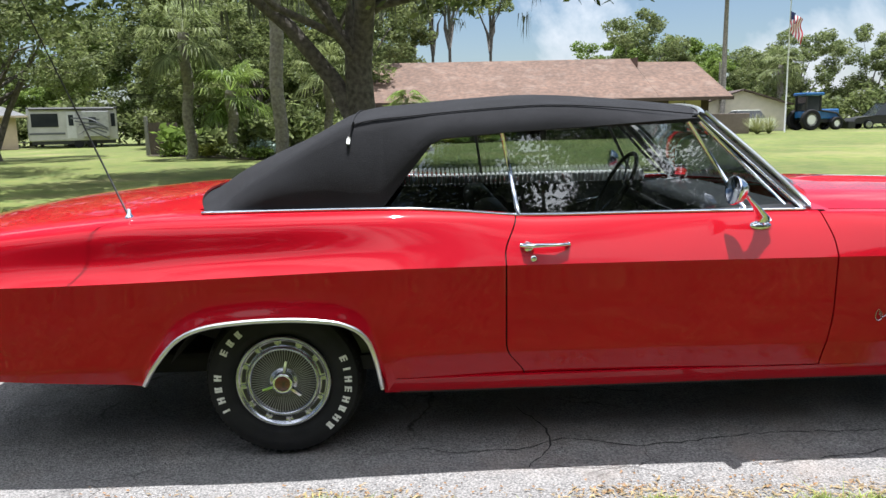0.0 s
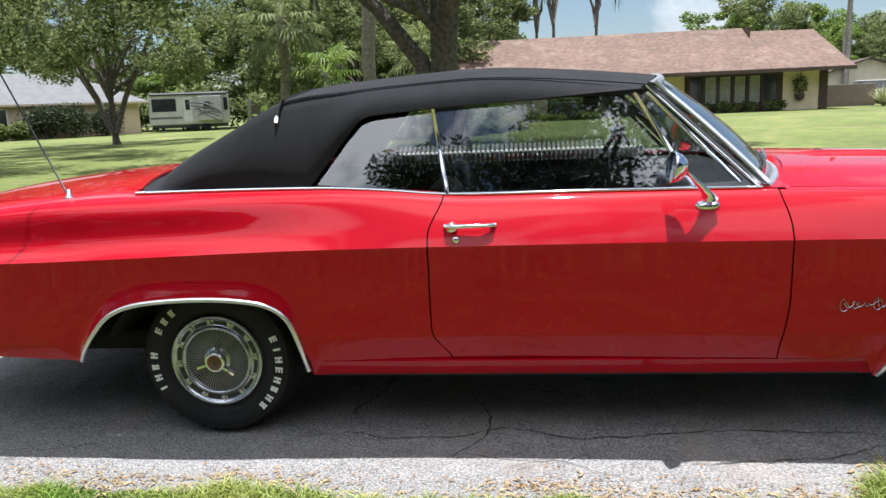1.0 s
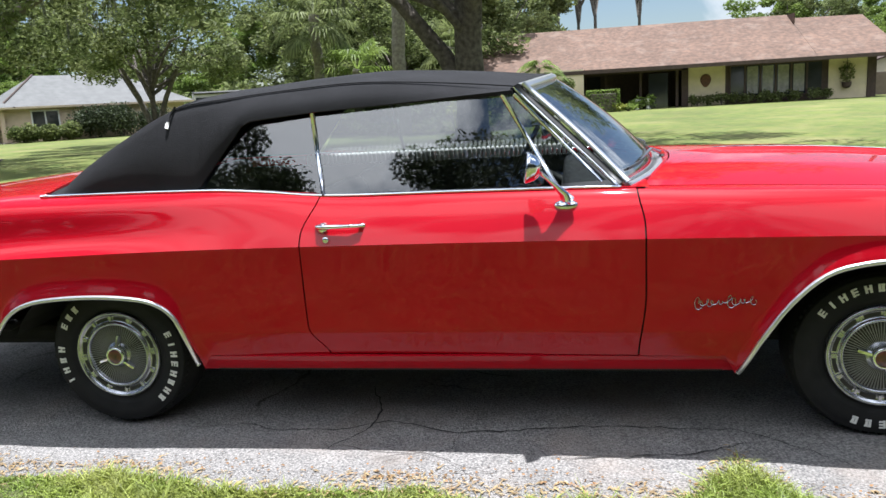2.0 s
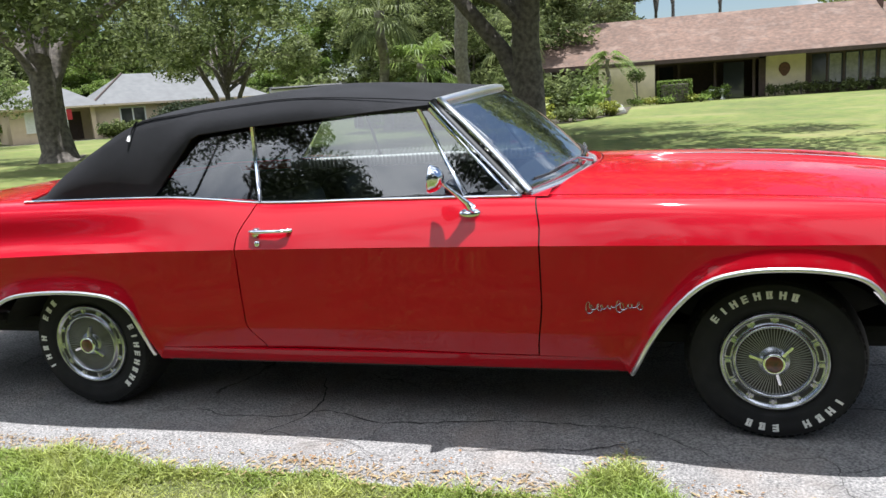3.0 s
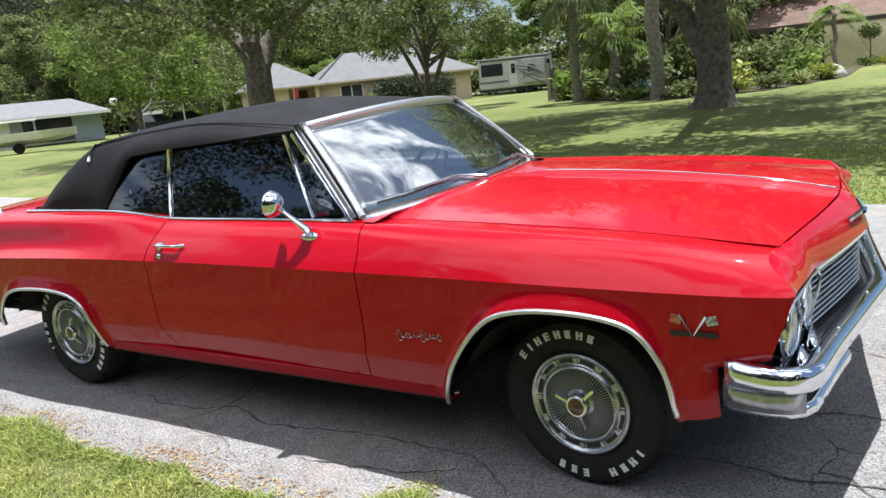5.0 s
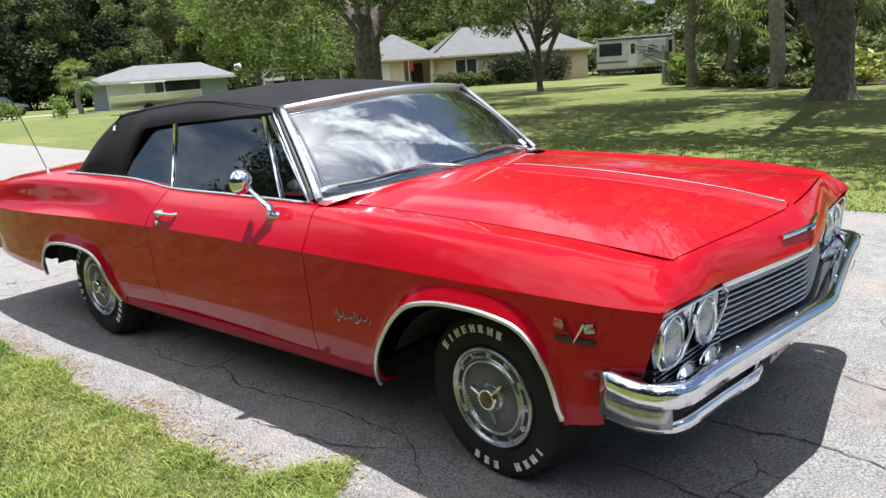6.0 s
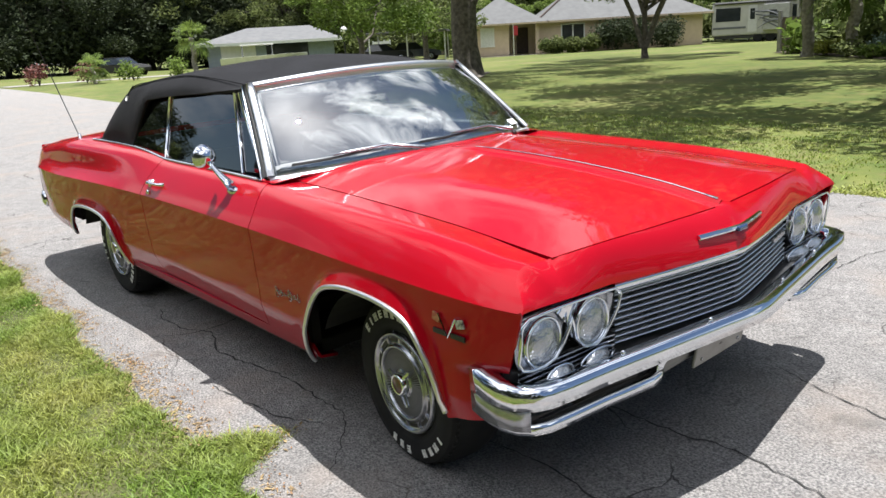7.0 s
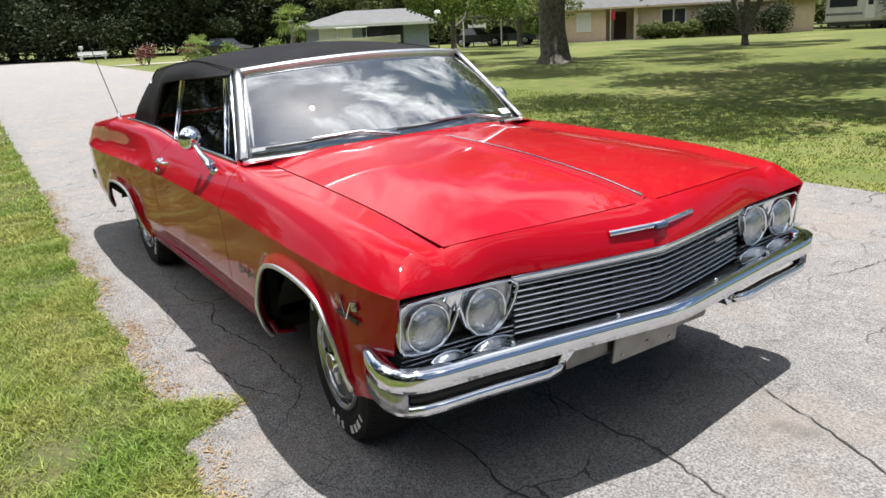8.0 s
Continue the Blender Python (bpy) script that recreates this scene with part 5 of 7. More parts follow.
part("mirror_stalk", tube(bmesh.new(), [(1.87, 0, 1.30), (1.84, 0, 1.37)], 0.006, 8), CHROME, rv)


# ---- trees and plants ----
def leaves(vs, fs, centre, rad, n, size, rng, squash=0.75, hang=0.0, wide=0.42, rim=0.45):
    """A clump of small leaf blades, denser towards its rim."""
    for _ in range(n):
        d = Vector((rng.gauss(0, 1), rng.gauss(0, 1), rng.gauss(0, 1))).normalized()
        p = Vector(centre) + rad * rng.uniform(rim, 1.0) * Vector((d.x, d.y, d.z * squash))
        a = Vector((rng.gauss(0, 1), rng.gauss(0, 1), rng.gauss(0, 0.6) - hang)).normalized()
        b = a.cross(Vector((rng.gauss(0, 1), rng.gauss(0, 1), rng.gauss(0, 1)))).normalized()
        s = size * rng.uniform(0.6, 1.3)
        k = len(vs)
        vs += [p - a * s, p + b * s * wide, p + a * s, p - b * s * wide]
        fs.append((k, k + 1, k + 2, k + 3))


def leaf_mesh(name, vs, fs, material):
    me = bpy.data.meshes.new(name)
    me.from_pydata([tuple(v) for v in vs], [], fs)
    me.materials.append(material)
    return me


def crown_mesh(seed, h, spread_, trunk_h, clumps, per, size, material, squash=0.7, low=0.0, fill=0.16, off=(0, 0), dip=0.0, spokes=6):
    rng = random.Random(seed)
    lim, vs, fs = bmesh.new(), [], []
    for k in range(clumps):
        a = rng.uniform(0, 2 * math.pi)
        r = spread_ * math.sqrt(rng.uniform(0.02, 1))
        z = trunk_h + (h - trunk_h) * (low + (1 - low) * rng.uniform(0.0, 1.0)) * (1 - 0.35 * (r / spread_) ** 2)
        c = Vector((r * math.cos(a) + off[0], r * math.sin(a) + off[1], z))
        c.z = max(trunk_h, c.z - dip * max(0.0, -c.y - 3.0))
        leaves(vs, fs, c, rng.uniform(fill, fill * 1.9) * spread_, per, size, rng, squash)
        if k % spokes == 0:
            root = trunk_h * rng.uniform(0.62, 1.0)
            up, kink = 0.12 * spread_, 0.09 * spread_
            q = [Vector((c.x * t, c.y * t, root + (c.z - root) * t**0.8 + up * math.sin(math.pi * t))) + (Vector((rng.uniform(-kink, kink), rng.uniform(-kink, kink), rng.uniform(-kink, kink))) if 0 < t < 1 else Vector()) for t in (0, 0.22, 0.45, 0.7, 1.0)]
            tube(lim, q, [0.010 * h, 0.008 * h, 0.005 * h, 0.003 * h, 0.010], 6)
    return finish("branching", lim, BARK), leaf_mesh("crown", vs, fs, material)


def tree(name, label, x, y, h, spread_, trunk_h, r, seed, material=LEAF, clumps=60, per=90, size=0.22, turn=0.0, lean=(0, 0), squash=0.7, low=0.0, fill=0.16, off=(0, 0), dip=0.0, spokes=6):
    ob = thing(name, label, "tree", pose(x, y, height(x, y) - 0.05, 0, 0, turn))
    rng = random.Random(seed + 7)
    pts = [(lean[0] * t + 0.12 * r * rng.uniform(-1, 1), lean[1] * t + 0.12 * r * rng.uniform(-1, 1), trunk_h * t) for t in [0, 0.04, 0.12, 0.35, 0.6, 0.85, 1.05]]
    bm = tube(bmesh.new(), pts, [r * 1.75, r * 1.35, r * 1.1, r, r * 0.95, r * 0.92, r * 0.75], 18)
    for v in bm.verts:
        v.co += 0.13 * r * noise.noise((v.co.x * 3, v.co.y * 3, v.co.z * 0.8 + seed)) * Vector((v.co.x, v.co.y, 0)).normalized()
    part("trunk", bm, BARK, ob, smooth=True)
    lim, cr = crown_mesh(seed, h, spread_, trunk_h, clumps, per, size, material, squash, low, fill, off, dip, spokes)
    part("branching", lim, BARK, ob)
    part("crown", cr, material, ob)
    return ob


def limb(ob, pts, radii):
    bm = tube(bmesh.new(), pts, radii, 12)
    for v in bm.verts:
        v.co += 0.02 * noise.noise_vector(v.co * 3)
    part("limb", bm, BARK, ob, smooth=True)


def moss(ob, seed, spread_, z0, z1, n):
    rng = random.Random(seed)
    vs, fs = [], []
    for _ in range(n):
        a, r = rng.uniform(0, 6.3), spread_ * math.sqrt(rng.uniform(0.05, 1))
        p = Vector((r * math.cos(a), r * math.sin(a), rng.uniform(z0, z1)))
        ln = rng.uniform(0.4, 1.1)
        for _ in range(12):
            q = p + Vector((rng.gauss(0, 0.09), rng.gauss(0, 0.09), rng.uniform(-0.1, 0.1)))
            w, k = rng.uniform(0.012, 0.028), len(vs)
            t = rng.uniform(0, 3.1)
            e = Vector((math.cos(t) * w, math.sin(t) * w, 0))
            vs += [q - e, q + e, q + Vector((rng.gauss(0, 0.08), rng.gauss(0, 0.08), -ln * rng.uniform(0.5, 1)))]
            fs.append((k, k + 1, k + 2))
    tagged(part("hanging_moss", leaf_mesh("hanging_moss", vs, fs, MOSS), MOSS, ob, "grey hanging moss"), kind="stuff")


oak = tree("oak_tree", "old oak with thick grey trunk and hanging moss", -0.95, 19.15, 12.5, 8.2, 4.6, 0.43, 11, LEAF, 140, 400, 0.13, low=0.10, fill=0.12, off=(0.0, -4.2), dip=0.5, spokes=15)
limb(oak, [(-0.2, 0, 1.5), (-0.75, 0.1, 2.6), (-2.0, 0.2, 4.2), (-3.6, 0.3, 5.6), (-5.2, 0.5, 6.6)], [0.30, 0.26, 0.21, 0.15, 0.06])
limb(oak, [(0.1, 0.0, 3.4), (0.5, -0.2, 5.0), (1.8, -0.4, 6.8), (3.6, -0.6, 8.0)], [0.32, 0.27, 0.17, 0.06])
limb(oak, [(0.1, -0.1, 3.6), (0.4, -1.6, 5.4), (1.0, -5.0, 7.0), (1.6, -9.0, 8.0)], [0.32, 0.26, 0.17, 0.06])
moss(oak, 5, 6.5, 4.6, 7.0, 120)
oak = tree("oak_tree", "broad old oak with forked grey trunk on the lawn", -17.15, 18.15, 12.5, 7.5, 3.5, 0.50, 12, LEAF, 130, 300, 0.12, low=0.06, fill=0.11, spokes=18)
limb(oak, [(0.0, 0, 2.6), (0.5, 0.5, 3.9), (1.9, 1.4, 5.2), (3.6, 2.6, 6.6), (5.0, 3.4, 7.4)], [0.38, 0.30, 0.21, 0.13, 0.05])
limb(oak, [(0.0, 0, 2.7), (-0.7, -0.3, 4.0), (-2.4, -1.0, 5.0), (-4.2, -1.6, 5.6), (-6.2, -2.0, 6.2)], [0.36, 0.27, 0.18, 0.11, 0.05])
limb(oak, [(0.0, 0, 3.0), (0.1, -0.1, 4.8), (-0.3, 0.4, 7.0), (-0.4, 0.9, 9.0)], [0.34, 0.28, 0.18, 0.06])
moss(oak, 6, 6.5, 4.6, 7.0, 60)
small = tree("small_tree", "small round-headed tree with several thin stems", -17.9, 30.9, 8.8, 4.9, 3.1, 0.14, 13, LEAF3, 105, 300, 0.105, low=0.06, fill=0.115)
for dx, dy in ((-1.9, 0.4), (1.8, -0.3), (-0.8, -1.2), (0.9, 1.2)):
    limb(small, [(0.05 * dx, 0.05 * dy, 0.6), (0.45 * dx, 0.45 * dy, 2.2), (dx, dy, 3.8), (1.5 * dx, 1.5 * dy, 5.2)], [0.13, 0.11, 0.08, 0.03])
tree("small_tree", "young slender tree on the far lawn", -32.1, 23.8, 7.5, 4.0, 2.3, 0.16, 17, LEAF2, 80, 220, 0.12, low=0.0)
tree("small_tree", "leafy shade tree behind the carport", -38.0, 33.5, 8.0, 4.5, 2.4, 0.2, 18, LEAF3, 60, 110, 0.15)


def feather_fronds(vs, fs, h, fronds, length, rng, droop):
    for k in range(fronds):
        a, e = rng.uniform(0, 6.3), rng.uniform(-0.5, 1.2)
        d = Vector((math.cos(a), math.sin(a), 0))
        side = Vector((-d.y, d.x, 0))
        spine = [Vector((0, 0, h)) + d * length * t * math.cos(e) + Vector((0, 0, length * (t * math.sin(e) - droop * 0.75 * t * t))) for t in [i / 10 for i in range(11)]]
        for i in range(2, 11):
            for sgn in (-1, 1):
                for q in range(2):
                    p = spine[i] + (spine[i] - spine[i - 1]) * q * 0.5
                    ln = length * 0.30 * (1 - 0.6 * abs(i / 10 - 0.55))
                    tip = p + side * sgn * ln + d * ln * 0.5 + Vector((0, 0, -ln * rng.uniform(0.2, 0.7)))
                    k2 = len(vs)
                    vs += [p - d * 0.02, p + d * 0.03, tip]
                    fs.append((k2, k2 + 1, k2 + 2))


def fan_fronds(vs, fs, h, fronds, length, rng, droop):
    """Fans of narrow drooping leaflets on long leaf stalks."""
    for k in range(fronds):
        a, e = rng.uniform(0, 6.3), rng.uniform(-0.75, 1.25)
        d = Vector((math.cos(a) * math.cos(e), math.sin(a) * math.cos(e), math.sin(e)))
        hub = Vector((0, 0, h)) + d * length * 0.55 + Vector((0, 0, -0.10 * length * droop))
        side = Vector((-math.sin(a), math.cos(a), 0))
        way = (d + Vector((0, 0, -0.35))).normalized()
        k2 = len(vs)
        w = side * 0.018
        vs += [Vector((0, 0, h)) - w, Vector((0, 0, h)) + w, hub + w, hub - w]
        fs.append((k2, k2 + 1, k2 + 2, k2 + 3))
        for j in range(19):
            phi = -1.9 + 3.8 * j / 18 + rng.uniform(-0.05, 0.05)
            q = way * math.cos(phi) + side * math.sin(phi)
            ln = length * 0.52 * (1 - 0.12 * abs(phi)) * rng.uniform(0.85, 1.1)
            across = (way * -math.sin(phi) + side * math.cos(phi)) * 0.032 * length * 0.55
            mid = hub + q * ln * 0.6
            tip = hub + q * ln * 0.92 + Vector((0, 0, -ln * rng.uniform(0.15, 0.45)))
            k2 = len(vs)
            vs += [hub, mid - across, tip, mid + across]
            fs.append((k2, k2 + 1, k2 + 2, k2 + 3))


def palm(x, y, h, r, fronds, length, seed, label, material=LEAF2, droop=1.0, fan=True):
    ob = thing("palm_tree", label, "palm tree", pose(x, y, height(x, y) - 0.05))
    rng = random.Random(seed)
    bm = bmesh.new()
    n = 26
    tube(bm, [(0.05 * math.sin(k * 0.5), 0.04 * math.cos(k * 0.4), h * k / n) for k in range(n + 1)], [r * (1.35 if k == 0 else 1.0 + 0.10 * (k % 2)) for k in range(n + 1)], 14)
    part("trunk", bm, PALMBARK, ob, smooth=False)
    vs, fs = [], []
    (fan_fronds if fan else feather_fronds)(vs, fs, h, fronds, length, rng, droop)
    part("frond_crown", leaf_mesh("frond_crown", vs, fs, material), material, ob)
    return ob


palm(-4.45, 25.6, 8.0, 0.24, 30, 1.9, 1, "tall palm with rough diamond-patterned trunk", LEAF)
palm(-8.4, 27.6, 5.0, 0.20, 34, 2.1, 2, "cabbage palm with pale trunk and drooping fronds", LEAF3)
palm(-6.6, 27.2, 2.7, 0.19, 36, 1.9, 3, "short palm with bright green fronds", LEAF2)
palm(-2.9, 28.5, 3.4, 0.16, 30, 1.8, 4, "slim palm beside the house", LEAF)
palm(0.3, 38.6, 2.6, 0.10, 30, 1.5, 5, "small feathery palm before the house wall", LEAF2, fan=False)
palm(29.5, 56.0, 5.0, 0.22, 34, 2.2, 6, "grey-green palm by the wood", LEAF3)
palm(-49.8, 21.4, 2.6, 0.18, 30, 1.7, 7, "small palm beside the grey house", LEAF2)
palm(-44.0, 12.5, 1.0, 0.10, 26, 1.3, 8, "low young palm on the lawn", LEAF2)


def shrub(x, y, w, h, seed, label, material=LEAF, size=0.10, n=900, name="shrub", wide=0.42, hang=0.0):
    """A bush of leaf blades on a few hidden stems."""
    ob = thing(name, label, "shrub", pose(x, y, height(x, y)))
    rng = random.Random(seed)
    vs, fs = [], []
    for k in range(7):
        c = (rng.uniform(-0.3, 0.3) * w, rng.uniform(-0.3, 0.3) * w, h * rng.uniform(0.3, 0.62))
        leaves(vs, fs, c, 0.36 * max(w, h), n // 7, size, rng, min(1.0, h / w), hang, wide, 0.3)
    for i, v in enumerate(vs):
        if v.z < 0.01:
            v.z = 0.01
    part("foliage", leaf_mesh("foliage", vs, fs, material), material, ob)
    bm = bmesh.new()
    for k in range(4):
        tube(bm, [(0, 0, -0.02), (rng.uniform(-0.2, 0.2) * w, rng.uniform(-0.2, 0.2) * w, h * 0.6)], [0.03, 0.012], 5)
    part("stem_cluster", bm, BARK, ob)
    return ob


def spiky(x, y, h, n, seed, label, material, w=0.03, name="bromeliad"):
    """A rosette of long arching leaves."""
    ob = thing(name, label, "plant", pose(x, y, height(x, y)))
    rng = random.Random(seed)
    vs, fs = [], []
    for _ in range(n):
        a, e = rng.uniform(0, 6.3), rng.uniform(0.5, 1.4)
        d = Vector((math.cos(a), math.sin(a), 0))
        s = Vector((-d.y, d.x, 0)) * w
        ln = h * rng.uniform(0.8, 1.3)
        p = [d * ln * t * math.cos(e) + Vector((0, 0, ln * (t * math.sin(e) - 0.35 * t * t))) for t in (0, 0.4, 0.75, 1.0)]
        k = len(vs)
        vs += [p[0] - s, p[0] + s, p[1] + s, p[1] - s, p[2] + s * 0.7, p[2] - s * 0.7, p[3]]
        fs += [(k, k + 1, k + 2, k + 3), (k + 3, k + 2, k + 4, k + 5), (k + 5, k + 4, k + 6)]
    for v in vs:
        v.z = max(v.z, 0.005)
    part("leaf_rosette", leaf_mesh("leaf_rosette", vs, fs, material), material, ob)
    return ob


STRAWLEAF = mat("straw_leaf", (0.30, 0.30, 0.13), (0.20, 0.23, 0.09), 2.0, 0.6, spread=0.3, island=True, sss=0.25)
BLUELEAF = mat("blue_green_leaf", (0.13, 0.19, 0.15), (0.18, 0.24, 0.19), 2.0, 0.6, spread=0.3, island=True, sss=0.2)
YELLOWLEAF = mat("yellow_green_leaf", (0.22, 0.26, 0.04), (0.30, 0.30, 0.05), 2.0, 0.55, spread=0.3, island=True, sss=0.3)
REDLEAF = mat("dull_red_leaf", (0.20, 0.055, 0.05), (0.12, 0.06, 0.04), 2.0, 0.6, spread=0.3, island=True, sss=0.2)

bed = bmesh.new()
grid(bed, [[(x, y0 + (y1 - y0) * t, height(x, y0 + (y1 - y0) * t) + 0.03) for t in (0, 0.33, 0.66, 1)] for x, y0, y1 in ((-11.5, 31.2, 34), (-9.5, 29.6, 34), (-7.0, 27.0, 34), (-4.5, 24.8, 34), (-2.5, 24.0, 35), (-0.5, 25.0, 36), (1.5, 30.0, 38))])
tagged(solo("planting_bed", bed, TRUNKDIRT, "mulched garden bed with tropical plants", smooth=True), kind="structure", category="garden bed")
shrub(-9.6, 30.6, 2.3, 1.7, 21, "glossy big-leaved philodendron bush in the bed", LEAF2, 0.26, 420)
shrub(-8.3, 30.0, 1.9, 1.3, 22, "dark glossy big-leaved bush in the bed", LEAF, 0.24, 380)
shrub(-6.0, 28.3, 2.4, 1.8, 23, "dark big-leaved bush under the palms", LEAF, 0.22, 520)
shrub(-5.3, 27.0, 1.4, 0.9, 24, "blue-green low shrub in the bed", BLUELEAF, 0.10, 520)
shrub(-7.2, 28.6, 1.0, 0.5, 25, "yellow-green ground shrub in the bed", YELLOWLEAF, 0.08, 400)
shrub(-1.9, 26.4, 1.6, 1.5, 26, "yellow-green leafy shrub beside the oak", YELLOWLEAF, 0.16, 380)
shrub(0.1, 30.0, 1.8, 1.5, 27, "fan-leaved green shrub by the house", LEAF2, 0.18, 380)
shrub(-0.6, 33.0, 2.4, 2.2, 28, "dark green shrub by the house", LEAF, 0.15, 700)
for k, (x, y) in enumerate(((-4.0, 25.4), (-3.4, 25.1), (-2.9, 25.3), (-2.3, 24.9), (1.0, 29.0), (0.3, 27.0), (-3.7, 26.0), (-10.6, 31.3))):
    spiky(x, y, 0.75, 46, 40 + k, "arching straw-green bromeliad in the bed", STRAWLEAF if k % 3 else YELLOWLEAF)
for k, (x, y) in enumerate(((-8.9, 29.3), (-7.9, 28.2), (-6.5, 26.9), (-5.3, 25.8), (-1.5, 24.9), (-0.6, 25.8), (0.1, 27.4), (0.7, 28.9), (-3.1, 24.5), (-9.9, 30.2))):
    shrub(x, y, 1.1, 0.55 + 0.12 * (k % 3), 140 + k, "low mixed green border plant at the bed's edge", (LEAF2, YELLOWLEAF, LEAF3)[k % 3], 0.10, 420, "border_plant")

bm = bmesh.new()
bmesh.ops.create_icosphere(bm, subdivisions=3, radius=0.5)
for v in bm.verts:
    v.co = Vector((v.co.x * 0.7, v.co.y * 0.5, v.co.z * 0.6)) * (1 + 0.35 * noise.noise(v.co * 2.2))
solo("boulder", bm, mat("pale_stone", (0.46, 0.45, 0.42), (0.30, 0.29, 0.27), 5.0, 0.9, 0.0, 0.5, 12.0), "pale rough boulder at the edge of the bed", "boulder", smooth=False, m=pose(1.1, 30.5, height(1.1, 30.5) + 0.16))

# wood behind the houses, closed at its foot by undergrowth
far = [tree("woodland_tree", "tall dark green oak in the wood", -10, 63, 15, 6.2, 4.0, 0.3, 14, LEAF, 70, 260, 0.19, fill=0.13),
       tree("woodland_tree", "tall grey-green tree in the wood", -20, 66, 13, 5.2, 3.0, 0.3, 15, LEAF3, 70, 260, 0.18, fill=0.13),
       tree("woodland_tree", "bright green leafy tree in the wood", -30, 66, 11, 5.0, 2.0, 0.25, 16, LEAF2, 66, 260, 0.18, fill=0.13)]
under = shrub(-12, 60, 5.5, 4.2, 31, "dense dark undergrowth at the wood's edge", LEAF, 0.26, 1500, "undergrowth")
under2 = shrub(-18, 60, 5.5, 3.6, 32, "dense leafy undergrowth at the wood's edge", LEAF, 0.26, 1500, "undergrowth")
# dark leaf: the hedge's own colour, and painted-in shade for the woods
HEDGE_SHADE_LEAF = mat("hedge_and_shaded_wood_leaf", (0.030, 0.042, 0.020), (0.055, 0.068, 0.032), 0.8, 0.6, spread=0.4, island=True, sss=0.2, spec=0.15)
far.append(tree("woodland_tree", "tall oak at the lane's end, leaves darkened for shade", -88, 44, 15, 6.4, 2.0, 0.3, 20, HEDGE_SHADE_LEAF, 80, 460, 0.16))
under3 = shrub(-79, 40, 6.0, 5.0, 33, "dense thicket at the lane's end, leaves darkened for shade", HEDGE_SHADE_LEAF, 0.15, 5200, "undergrowth")
# out of view; its leaf colour holds the backlit dark mirrored in the windows
far.append(tree("shade_tree", "unseen leafy oak across the verge, darkened for reflections", 4, -17, 13, 6.0, 3.2, 0.32, 27, HEDGE_SHADE_LEAF, 90, 900, 0.085, fill=0.13))
pine = tree("pine_tree", "tall thin pine with sparse crown against the sky", 4.5, 74, 19, 2.6, 12.5, 0.16, 19, LEAF3, 26, 60, 0.26, fill=0.2)
rng = random.Random(3)


def plant_wood(x, y, tall=1.0, kinds=(0, 1, 2)):
    o = far[rng.choice(kinds)]
    sc = rng.uniform(0.8, 1.15) * tall
    c = copy_thing(o, pose(x, y, height(x, y) - 0.1, 0, 0, rng.uniform(0, 360)))
    c.scale = (sc, sc, sc * rng.uniform(0.85, 1.1))


def plant_under(x, y, sc=1.0, dark=False):
    c = copy_thing(under3 if dark else rng.choice((under, under2)), pose(x, y, height(x, y), 0, 0, rng.uniform(0, 360)))
    sc *= rng.uniform(0.8, 1.2)
    c.scale = (sc, sc, sc)


for k in range(34):
    x = -64 + k * 3.0
    if x < -1:
        plant_wood(x + rng.uniform(-1, 1), 66 + rng.uniform(-3, 4), rng.choice((0.45, 0.65)) if -52 < x < -22 else rng.choice((0.62, 0.85, 1.05)))
        if k % 3 and not -52 < x < -22:
            plant_wood(x + rng.uniform(-1, 1), 74 + rng.uniform(-2, 4), rng.choice((0.8, 1.2)), (0, 1))
        plant_under(x, 60.5 + rng.uniform(-1, 2))
    else:
        plant_wood(x + rng.uniform(-1, 1), 70 + rng.uniform(-2, 4), 0.42 if x < 22 else 0.72)
        plant_under(x, 62 + rng.uniform(-1, 2), 1.1)
        plant_under(x + 1.5, 66, 1.1)
for x, y, t in ((-12.5, 49, 0.8), (-9, 49, 0.95), (-6, 46, 0.9), (-3.5, 53, 1.0), (-15, 58, 0.85), (-13, 54, 1.0), (-8, 40, 0.62), (-11.5, 45, 0.7)):
    plant_wood(x, y, t, (0, 0, 1))
for x, y in ((-6.5, 40), (-6, 37), (-3, 39), (-4.5, 43), (-7.5, 36.5), (-10, 47), (-13, 56)):
    plant_under(x, y, 0.72)
for x, y, t in ((16.8, 62, 0.86), (19.5, 61, 0.92), (30, 60, 0.62), (34, 62, 0.62), (38, 58, 0.62), (42, 56, 0.66), (46, 52, 0.7), (25, 62, 0.6)):
    plant_wood(x, y, t, (0, 2, 1))
for x, y in ((28, 55.5), (32, 55), (35, 53.5), (38, 53), (42, 50), (46, 47)):
    plant_under(x, y, 0.8)
for x, y in ((3.0, 80), (9.0, 78), (1.0, 72)):
    copy_thing(pine, pose(x, y, 0.3, 0, 0, 70 * x))
# bright-leaved trees added to stand for the wood's sunlit green
for x, y in ((-50, 46), (-46, 50), (-42, 52), (-38, 55), (-47, 46)):
    plant_wood(x, y, 0.55, (2,))
# wood along the left and behind the lane's bend, shade put in its leaf colour
for k in range(16):
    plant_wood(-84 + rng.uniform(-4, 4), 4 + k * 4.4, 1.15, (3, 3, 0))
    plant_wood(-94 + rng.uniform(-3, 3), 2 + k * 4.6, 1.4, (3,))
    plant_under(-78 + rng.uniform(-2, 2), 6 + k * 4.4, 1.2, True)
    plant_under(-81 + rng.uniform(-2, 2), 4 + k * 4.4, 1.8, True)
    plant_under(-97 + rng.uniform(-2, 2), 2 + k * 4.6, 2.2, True)
